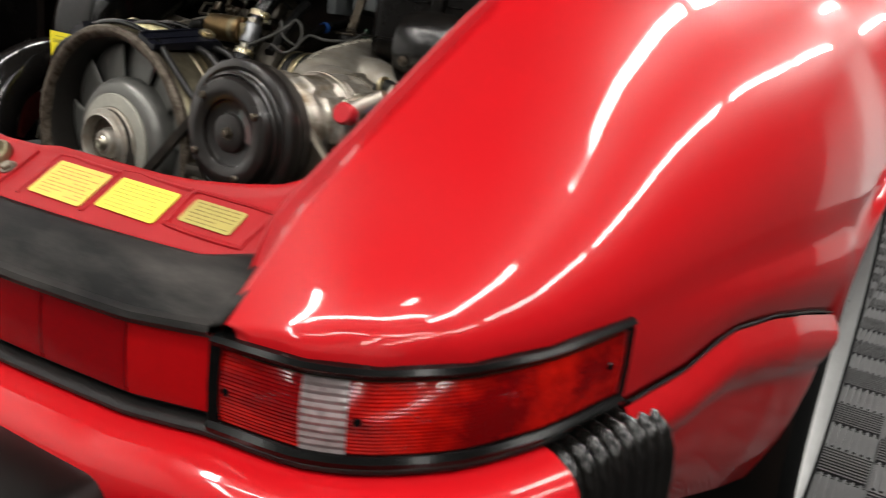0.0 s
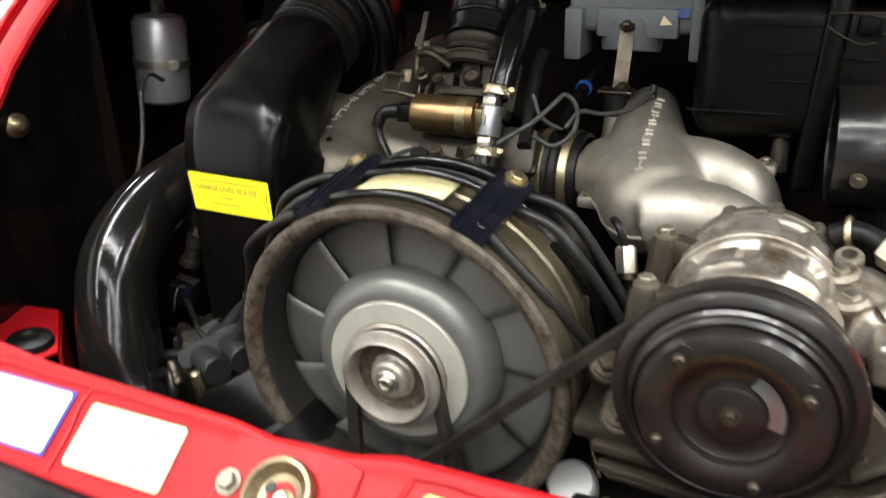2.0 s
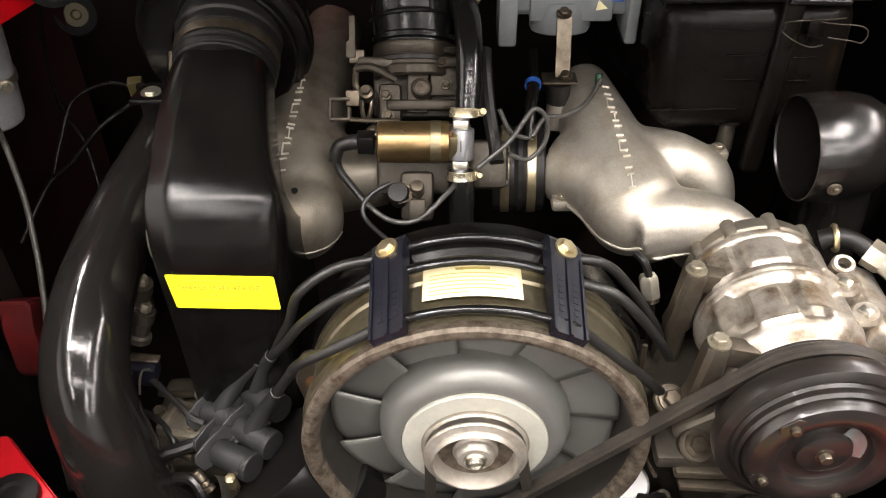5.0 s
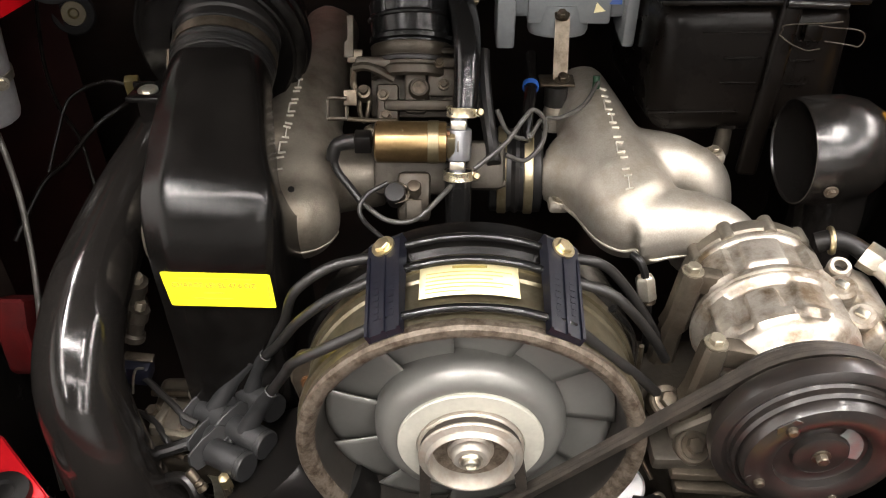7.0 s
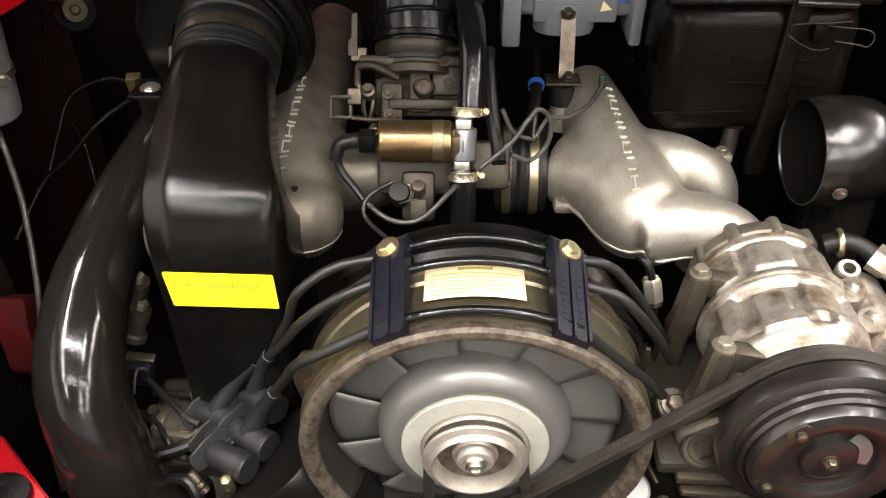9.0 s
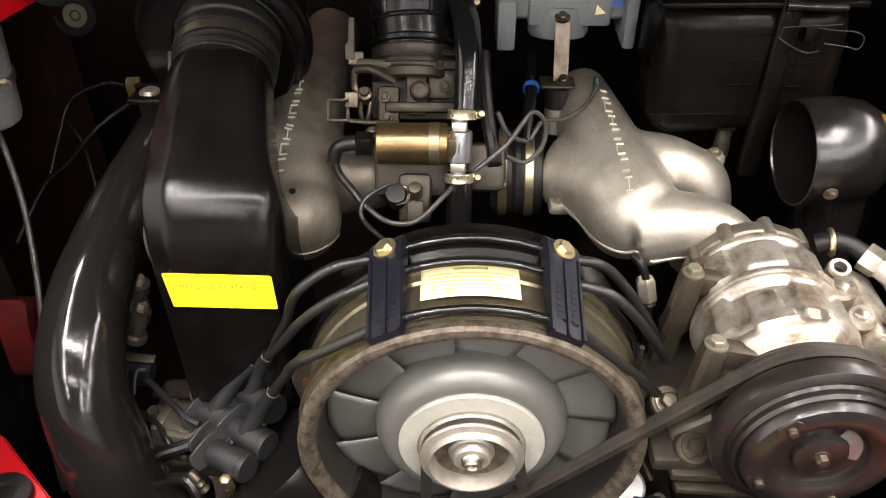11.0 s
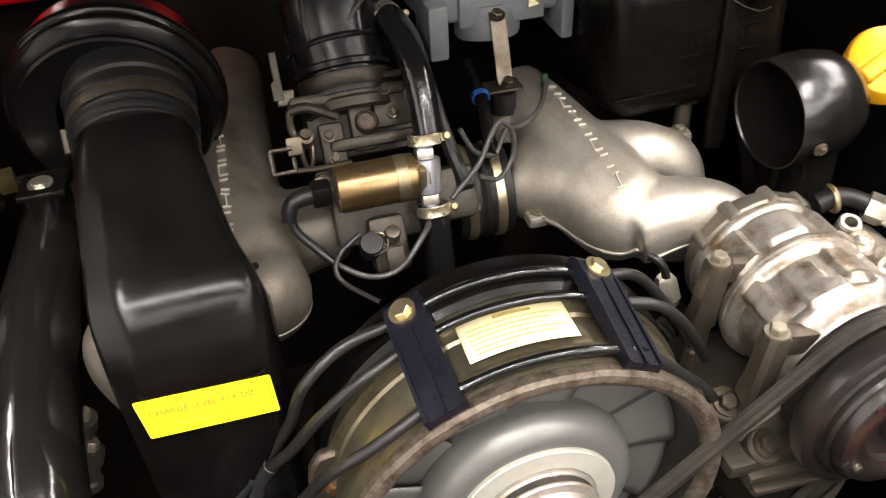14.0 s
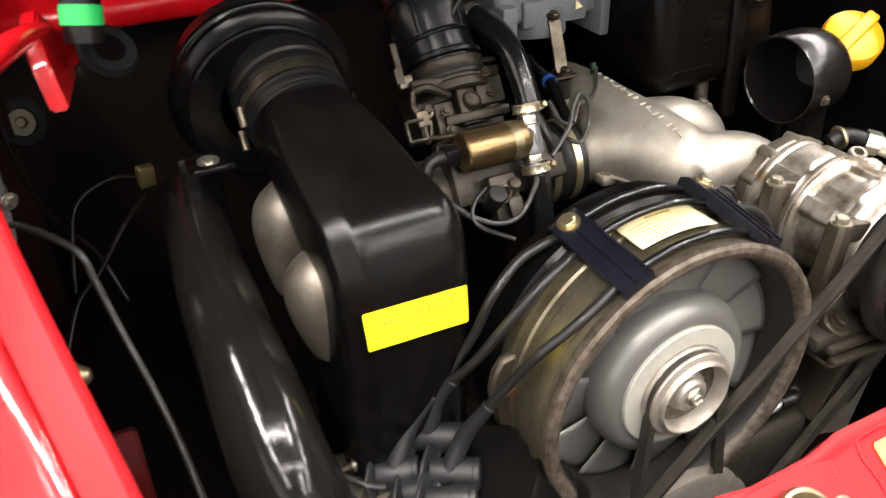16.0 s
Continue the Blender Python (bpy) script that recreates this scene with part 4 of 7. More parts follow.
    for i in range(11):
        def f(u, v, i=i):
            r = 0.072 + 0.0452 * u
            tw = radians(-11.0 + 2.0 * u)
            a = 2 * math.pi * i / 11 + 0.06 * u
            ch = (v - 0.5) * (0.0570 + 0.0340 * u)
            off, dep = ch * math.cos(tw), ch * math.sin(tw)
            bulge = 0.0025 * (1 - (2 * v - 1) ** 2)
            ang = a + off / r
            return Vector((FX + r * math.sin(ang), -0.047 + dep - bulge, FZ + r * math.cos(ang)))
        ob = part("fan_blade", grid(f, 8, 10), BLADE, fan)
        thicken(ob, 0.0016, 0)
    # mounting ear at the lower left
    e = fan_at(-0.022, 0.141, -74.5)
    ear = [(-0.010, -0.040), (0.010, -0.044), (0.026, -0.026), (0.018, 0.005), (0.017, 0.022), (0.005, 0.032), (-0.008, 0.030), (-0.015, 0.018), (-0.018, 0.0)]
    part("mounting_ear", plate(ear, 0.010, Matrix.Translation(e + Vector((0.004, 0.006, -0.026))) @ pose(0, 0, 0, 90, 0, 0), 0.0025), GRIME, fan, "flat cast mounting ear")
    part("ear_bolt", hexbolt(bmesh.new(), e + Vector((0.003, -0.005, -0.026)), BACK, 0.0052, 0.006), RUSTY, fan, "rusty bolt")



# Grey lowered to near black: shade inside the fan duct, in the colour.
GREYDARK = mat("grey_duct_darkened_for_shade", (0.018, 0.016, 0.0135), 0.45, grain=300, vary=0.2, stain=20, stain_amt=0.4, bump=0.06)
cooling_fan()


def wire_strap(deg):
    st = thing("ignition_wire_strap", "blue-black moulded strap holding ignition wires on the fan housing", "wire strap", "wire straps", at=tuple(fan_at(-0.04, 0.14, deg)))
    r0 = Vector((math.sin(radians(deg)), 0, math.cos(radians(deg))))
    tan = Vector((r0.z, 0, -r0.x))
    def f(profile, w, name, m=NAVY, shift=0.0):
        bm = bmesh.new()
        rings = []
        for y, r, th in profile:
            base = Vector((FX, y, FZ)) + r0 * r + tan * shift
            rings.append([base - tan * w + r0 * th, base + tan * w + r0 * th, base + tan * w, base - tan * w])
        loft(bm, rings)
        return part(name, bm, m, st, "", 30)
    prof = [(0.012, 0.139, 0.010), (0.004, 0.1405, 0.012), (-0.02, 0.1395, 0.010), (-0.05, 0.1382, 0.0078), (-0.075, 0.1374, 0.0062), (-0.0845, 0.1366, 0.0056)]
    f(prof, 0.0135, "strap_body")
    for s in (-0.0125, 0.0005, 0.0125):
        f([(-0.008, 0.1412, 0.0108), (-0.05, 0.1384, 0.0096), (-0.085, 0.1367, 0.0076)], 0.0012, "strap_rib", NAVY, s)
    for s in (-0.006, 0.0065):
        for k in range(7):
            y = -0.032 - 0.006 * k
            f([(y, 0.1388 + (y + 0.032) * 0.05, 0.0094 + (y + 0.032) * 0.05), (y - 0.0035, 0.1388 + (y + 0.0285) * 0.05, 0.0094 + (y + 0.0285) * 0.05)], 0.0022, "moulded_mark", NAVY, s)
    p = Vector((FX, -0.002, FZ)) + r0 * 0.1525
    part("strap_bolt", hexbolt(bmesh.new(), p, r0 + Vector((0, -0.12, 0)), 0.0065, 0.005), YZINC, st, "yellow-zinc hex bolt with washer")


wire_strap(-26.5)
wire_strap(26.5)


def ignition_wires():
    W = 0.0034
    for y, r, left, right in (
        (0.004, 0.1425, [(-0.1054, 0.0, 0.7038), (-0.1346, -0.008, 0.6843), (-0.1480, -0.002, 0.6467), (-0.1625, 0.004, 0.618), (-0.184, 0.006, 0.590), (-0.206, 0.006, 0.562)], [(0.1042, 0.006, 0.7041), (0.1252, 0.008, 0.6821), (0.156, 0.01, 0.6334), (0.1787, 0.01, 0.5856)]),
        (-0.022, 0.1415, [(-0.1026, -0.028, 0.6962), (-0.1309, -0.026, 0.6692), (-0.1520, -0.016, 0.6341), (-0.1685, -0.002, 0.606), (-0.178, 0.006, 0.588)], [(0.1078, -0.026, 0.7018), (0.1278, -0.028, 0.6827), (0.1503, -0.02, 0.6474), (0.1652, -0.015, 0.6194)]),
        (-0.072, 0.1405, [(-0.102, -0.075, 0.6905), (-0.1286, -0.068, 0.6675), (-0.1400, -0.056, 0.6420), (-0.1570, -0.042, 0.6060), (-0.1735, -0.031, 0.571)], [(0.1046, -0.07, 0.6805), (0.1253, -0.065, 0.6572), (0.1517, -0.05, 0.618)]),
    ):
        w = thing("ignition_wire", "grey-sleeved black ignition wire curving over the fan housing", "wire", "ignition wires", at=tuple(fan_at(y, r, 0)))
        arc = [fan_at(y, r, d) for d in (-31, -24, -12, 0, 12, 24, 31)]
        part("wire", tube(left[::-1] + arc + right, W, 12, 8), HOSE, w)
        part("sleeve", tube(left[::-1] + [fan_at(y, r, -31)], W + 0.0007, 12, 8), WIRE, w, "grey woven sleeve")
        part("sleeve", tube([fan_at(y, r, 31)] + right, W + 0.0007, 12, 8), WIRE, w, "grey woven sleeve")
    # spare thin lead beside them
    w = thing("ignition_wire", "thin black lead behind the fan housing", "wire", "ignition wires", at=(0.13, 0.0, 0.66))
    part("wire", tube([(0.11, -0.03, 0.69), (0.128, -0.02, 0.66), (0.14, -0.005, 0.62), (0.142, 0.0, 0.56)], 0.0032, 10), HOSE, w)


ignition_wires()


def fluorescent_label():
    lab = thing("fan_housing_label", "pale yellow paper label with printed lines on the fan housing", "label", at=tuple(fan_at(-0.046, 0.136, 0)))
    def arc(d0, d1, y0, y1, r):
        return grid(lambda u, v: fan_at(y0 + (y1 - y0) * v, r, d0 + (d1 - d0) * u), 14, 2)
    thicken(part("label_sheet", arc(-16.5, 13.5, -0.0235, -0.0575, 0.1392), STICK_C, lab), 0.0004, 1)
    part("title_bar", arc(-6.5, 4, -0.0262, -0.0292, 0.1397), PRINT, lab)
    for k in range(6):
        part("text_bar", arc(-14.5, 11.5 - (k % 3) * 3 - (8 if k == 5 else 0), -0.0322 - 0.0041 * k, -0.0334 - 0.0041 * k, 0.1397), STICK_O, lab)


fluorescent_label()


# ---- air conditioning compressor ----
CX, CZ = 0.247, 0.6435


MARK = mat("faded_green_grey_paint", (0.09, 0.105, 0.1), 0.5, grain=300, vary=0.2, stain=60, stain_amt=0.6, stain_col=(0.16, 0.05, 0.05), bump=0.1)


def compressor():
    c = (CX, 0, CZ)
    ac = thing("compressor", "oil-stained aluminium air conditioning compressor with a black clutch pulley", "compressor", at=c)
    prof = [(0.0, -0.075), (0.046, -0.0735), (0.0535, -0.070), (0.0565, -0.063), (0.057, -0.050), (0.0555, -0.048), (0.0535, -0.046), (0.0535, -0.012), (0.0555, -0.010), (0.0602, -0.008), (0.0612, -0.005), (0.0612, -0.0025), (0.0592, -0.0015), (0.0592, -0.0005), (0.0604, 0.0005), (0.0598, 0.003), (0.0575, 0.005), (0.0535, 0.008), (0.0535, 0.036), (0.0548, 0.038), (0.057, 0.040), (0.0575, 0.046), (0.0568, 0.048), (0.0582, 0.050), (0.0586, 0.055), (0.057, 0.059), (0.05, 0.066), (0.045, 0.075), (0.04, 0.095), (0.0, 0.096)]
    fine = []
    for (r0, h0), (r1, h1) in zip(prof, prof[1:]):
        n = max(1, int(math.hypot(r1 - r0, h1 - h0) / 0.0022))
        fine += [(r0 + (r1 - r0) * k / n, h0 + (h1 - h0) * k / n) for k in range(n)]
    fine.append(prof[-1])
    def step(v, e=0.0011):
        return 1 / (1 + math.exp(-max(-30, min(30, v / e * 2.2))))
    pads = [(-47, 11, -0.045, -0.008, 0.0062), (-8, 17, -0.045, -0.014, 0.0048), (38, 10, -0.045, -0.008, 0.0062), (75, 13, -0.045, -0.010, 0.0050), (-58, 9, 0.006, 0.040, 0.0058), (-24, 12, 0.014, 0.040, 0.0062), (16, 15, 0.005, 0.040, 0.0045), (58, 12, 0.006, 0.040, 0.0062), (-20, 15, 0.038, 0.052, 0.0042), (28, 13, 0.038, 0.052, 0.0042)]
    bm = bmesh.new()
    na = 180
    rows = []
    for r, h in fine:
        row = []
        for k in range(na):
            a = -180 + 360 * k / na
            add = 0.0
            if r > 0.05:
                for ca, wa, h0, h1, up in pads:
                    da = abs((a - ca + 180) % 360 - 180)
                    add = max(add, up * step((wa - da) * 0.00095) * step(h - h0, 0.0016) * step(h1 - h, 0.0016))
            R = r + add + (0.0004 * noise.noise(Vector((a * 0.25, h * 300, 3))) if r > 0.03 else 0)
            row.append(bm.verts.new((CX + R * math.sin(radians(a)), -h, CZ + R * math.cos(radians(a)))))
        rows.append(row)
    for ra, rb in zip(rows, rows[1:]):
        for k in range(na):
            bm.faces.new((ra[k], ra[(k + 1) % na], rb[(k + 1) % na], rb[k]))
    part("casting", bm, ALU_BRIGHT, ac, "oil-stained cast casing", 50)
    part("rear_cover", turned([(0.0, -0.0775), (0.046, -0.076), (0.0545, -0.0725), (0.0580, -0.066), (0.0585, -0.0565), (0.0572, -0.0545), (0.050, -0.0545)], c, BACK, 96), CAST_OLD, ac, "grey-brown rear cover")
    for a in (-62, -30, 5, 40, 70):
        q = Vector((CX + 0.0545 * math.sin(radians(a)), 0.056, CZ + 0.0545 * math.cos(radians(a))))
        part("cover_boss", turned([(0, -0.016), (0.0062, -0.016), (0.0066, 0.0), (0.0055, 0.003), (0, 0.003)], q, BACK, 16), CAST_OLD, ac)
    # pulley and clutch
    pul = [(0.045, 0.076), (0.062, 0.077), (0.0635, 0.080), (0.058, 0.086), (0.058, 0.094), (0.066, 0.0985), (0.0705, 0.1005), (0.0725, 0.104), (0.0728, 0.112), (0.072, 0.116), (0.069, 0.118), (0.0655, 0.119), (0.062, 0.117), (0.060, 0.119), (0.060, 0.1235), (0.058, 0.126), (0.0565, 0.123), (0.05, 0.122)]
    part("pulley", turned(pul, c, BACK, 96), CLUTCH, ac, "glossy black clutch pulley")
    plate_p = [(0.0555, 0.120), (0.0555, 0.1285), (0.053, 0.1325), (0.047, 0.1345), (0.040, 0.1345), (0.0335, 0.131), (0.0325, 0.126), (0.030, 0.1245), (0.020, 0.1245), (0.019, 0.129), (0.0165, 0.130), (0.0, 0.129)]
    part("clutch_plate", turned(plate_p, c, BACK, 72), CLUTCH, ac, "glossy black clutch plate")
    for a in (-42, 60, 157, 240):
        q = Vector((CX + 0.0455 * math.sin(radians(a)), -0.133, CZ + 0.0455 * math.cos(radians(a))))
        part("rivet", turned([(0, 0), (0.0042, 0), (0.0038, 0.004), (0.0025, 0.005), (0, 0.005)], q, BACK, 16), DULL, ac)
        bm = plate([(-0.009, -0.006), (0.009, -0.006), (0.011, 0.0), (0.007, 0.008), (-0.007, 0.008), (-0.011, 0.0)], 0.0015, Matrix.Translation(q + Vector((0, 0.0005, 0))) @ Matrix.Rotation(radians(a), 4, "Y") @ pose(0, 0, 0, 90, 0, 0), 0.0004)
        part("leaf_spring", bm, CLUTCH, ac)
    part("centre_nut", hexbolt(bmesh.new(), (CX, -0.129, CZ), BACK, 0.0046, 0.006), DULL, ac)
    bm = grid(lambda u, v: Vector((CX + (0.0205 + 0.0090 * v) * math.sin(radians(25 + 80 * u)), -0.1258, CZ + (0.0205 + 0.0090 * v) * math.cos(radians(25 + 80 * u)))), 12, 2)
    part("paint_mark", bm, MARK, ac, "faded grey-green paint mark")
    # mounting posts at the fan side
    for (x, y, z), lean in (((0.1815, 0.015, 0.689), 6), ((0.1825, -0.060, 0.684), 4)):
        bm = bmesh.new()
        rings = []
        for dz, w, d, dx in ((0.0, 0.0084, 0.0084, 0), (-0.003, 0.0094, 0.0094, 0), (-0.045, 0.0098, 0.0098, -0.004), (-0.058, 0.0112, 0.0108, -0.006), (-0.062, 0.0090, 0.0090, -0.007), (-0.085, 0.0100, 0.0100, -0.009), (-0.11, 0.0125, 0.0115, -0.012)):
            rings.append([Vector((x + dx + sx * w, y + sy * d, z + dz)) for sx, sy in ((-1, -0.6), (-0.6, -1), (0.6, -1), (1, -0.6), (1, 0.6), (0.6, 1), (-0.6, 1), (-1, 0.6))])
        loft(bm, rings)
        box(bm, (0.035, 0.016, 0.020), pose(x + 0.022, y, z - 0.012, 0, 12, 0), 0.004)
        part("mounting_post", bm, GRIME, ac, "grimy cast mounting post")
        part("post_bolt", hexbolt(bmesh.new(), (x, y, z), (0, 0, 1), 0.0060, 0.007), ALU_DULL, ac, "grimy hex bolt")
    # hose manifold on the far side
    bm = bmesh.new()
    box(bm, (0.030, 0.080, 0.036), pose(0.318, 0.0, 0.658, 0, 22, 0), 0.008, 3)
    box(bm, (0.022, 0.03, 0.03), pose(0.330, -0.052, 0.656, 0, 0, 0), 0.006, 3)
    part("port_block", bm, ALU_BRIGHT, ac, "cast port block")
    for p, d, r in (((0.303, 0.026, 0.6835), (-0.1, -0.35, 1), 0.0095), ((0.336, -0.022, 0.678), (0.2, -0.3, 1), 0.0115)):
        inner = [(r * 0.55, 0.006), (r * 0.5, -0.004), (0, -0.004)] if r < 0.01 else [(0, 0.007)]
        part("port_boss", turned([(0, -0.014), (r, -0.014), (r, 0.004), (r * 0.85, 0.006)] + inner, p, d, 24), ALU_BRIGHT, ac)
        if r < 0.01:
            part("port_hole", turned([(0, -0.003), (r * 0.52, -0.003), (0, -0.0025)], p, d, 20), SATIN, ac)
    for p in ((0.299, 0.006, 0.681), (0.306, -0.022, 0.676)):
        m = axis_to(p, (-0.25, -0.2, 1))
        part("bolt_boss", turned([(0, -0.012), (0.012, -0.012), (0.012, 0.001), (0.0095, 0.004), (0, 0.004)], p, (-0.25, -0.2, 1), 24), ALU_BRIGHT, ac)
        part("port_bolt", box(bmesh.new(), (0.010, 0.007, 0.004), m @ pose(0, 0, 0.005), 0.0012), STEEL, ac)
    part("fitting", tube([(0.292, 0.052, 0.690), (0.302, 0.05, 0.695), (0.316, 0.045, 0.695), (0.330, 0.034, 0.690)], [0.0085, 0.0085, 0.0075, 0.008], 16), RUBBER, ac, "black hose end")
    part("fitting_ring", turned([(0.006, 0), (0.0115, 0.0), (0.0125, 0.002), (0.0115, 0.004), (0.006, 0.004)], (0.300, 0.050, 0.694), (1, -0.15, 0.2), 28), YZINC, ac, "plated ring")
    part("fitting_nut", turned([(0, 0), (0.0125, 0), (0.0125, 0.013), (0.0105, 0.016), (0, 0.016)], (0.326, 0.038, 0.690), (0.75, -0.7, -0.2), 6), STEEL, ac)
    part("fitting_tube", tube([(0.334, 0.03, 0.688), (0.345, 0.016, 0.682), (0.350, 0.0, 0.672)], 0.0095, 16), ALU_BRIGHT, ac)
    part("outlet", tube([(0.325, -0.035, 0.672), (0.340, -0.03, 0.682), (0.358, -0.024, 0.692)], [0.011, 0.0105, 0.0095], 16), ALU_BRIGHT, ac)
    part("service_cap", turned([(0, -0.006), (0.0105, -0.006), (0.0112, 0.001), (0.0112, 0.008), (0.0095, 0.0105), (0, 0.0105)], (0.336, -0.058, 0.6735), (0.15, -0.95, 0.25), 24), REDCAP, ac, "red plastic service cap")
    part("service_cap", turned([(0, 0), (0.0052, 0), (0.0052, 0.009), (0.0042, 0.0105), (0, 0.0105)], (0.352, -0.04, 0.664), (0.3, -0.9, 0.1), 20), BLUECAP, ac, "blue plastic service cap")
    part("lower_pipe", tube([(0.325, -0.045, 0.640), (0.355, -0.05, 0.640), (0.385, -0.045, 0.632), (0.405, -0.04, 0.60), (0.41, -0.03, 0.55)], 0.0085, 14), STEEL, ac, "bent steel refrigerant pipe")
    part("pipe_nut", turned([(0, 0), (0.0125, 0), (0.0125, 0.018), (0.01, 0.02), (0, 0.02)], (0.352, -0.05, 0.640), (1, 0.05, -0.05), 6), BRASS, ac)


compressor()


def compressor_bracket():
    br = thing("compressor_bracket", "grimy cast aluminium bracket under the compressor", "bracket", at=(0.19, -0.04, 0.55))
    part("web_plate", plate([(0.160, 0.600), (0.170, 0.552), (0.240, 0.546), (0.328, 0.576), (0.354, 0.598), (0.334, 0.624), (0.302, 0.655), (0.26, 0.65), (0.20, 0.63)], 0.012, pose(0, -0.064, 0, 90, 0, 0), 0.003), CAST_OLD, br, "stained cast web plate")
    part("lower_flange", plate([(0.168, 0.556), (0.170, 0.549), (0.240, 0.543), (0.330, 0.572), (0.357, 0.596), (0.352, 0.602), (0.326, 0.581), (0.240, 0.552)], 0.034, pose(0, -0.062, 0, 90, 0, 0), 0.0025), GRIME, br)
    part("foot_pad", rbox((0.040, 0.020, 0.006), (0.334, -0.078, 0.599, 0, -38, 0), 0.002), CAST_OLD, br)
    part("foot_slot", rbox((0.024, 0.008, 0.006), (0.300, -0.082, 0.578, 0, -20, 0), 0.0025), DARKCAST, br)
    part("shelf", rbox((0.12, 0.13, 0.014), (0.205, -0.03, 0.585), 0.004), DARKCAST, br)
    for p in ((0.1595, -0.054, 0.613), (0.1765, -0.086, 0.5965)):
        part("clamp_boss", turned([(0, -0.014), (0.0130, -0.014), (0.0138, -0.01), (0.0138, 0.0), (0.0125, 0.0015), (0.008, 0.0015)], p, (0.1, -0.5, 0.86), 28), GRIME, br)
        part("bracket_bolt", hexbolt(bmesh.new(), Vector(p) + Vector((0, -0.001, 0.002)), (0.1, -0.5, 0.86), 0.0070, 0.007), DULL, br, "dark hex bolt")
    part("ledge", rbox((0.11, 0.012, 0.008), (0.215, -0.094, 0.574, 0, 3, 0), 0.002), GRIME, br)
    part("ledge", rbox((0.08, 0.010, 0.006), (0.205, -0.098, 0.560, 0, 5, 0), 0.002), GRIME, br)
    part("gusset", plate([(0.2157, 0.5077), (0.247, 0.500), (0.208, 0.385), (0.176, 0.385)], 0.008, pose(0, -0.046, 0, 90, 0, 0), 0.0015), GRIME, br, "brown grimed gusset")
    part("gusset", plate([(0.247, 0.501), (0.3194, 0.4829), (0.300, 0.375), (0.228, 0.400)], 0.006, pose(0, -0.047, 0, 90, 0, 0), 0.0015), ALU, br, "pale cast gusset plate")
    part("gusset_rib", plate([(0.244, 0.502), (0.250, 0.502), (0.226, 0.395), (0.219, 0.395)], 0.012, pose(0, -0.050, 0, 90, 0, 0), 0.002), CAST_OLD, br)
    part("return_spring", tube([(0.169 + 0.006 * math.cos(a), -0.07 + 0.003 * math.sin(a), 0.496 + 0.008 * math.sin(a) + 0.0022 * a) for a in [k * 0.5 for k in range(12)]], 0.0016, 8, 3), STEEL, br, "bare curled spring end")
    for x, a in ((0.23, 22), (0.285, 34)):
        bm = rbox((0.014, 0.06, 0.16), (x, -0.05, 0.53, 0, a, 0), 0.004)
        part("strut", bm, GRIME, br)


compressor_bracket()


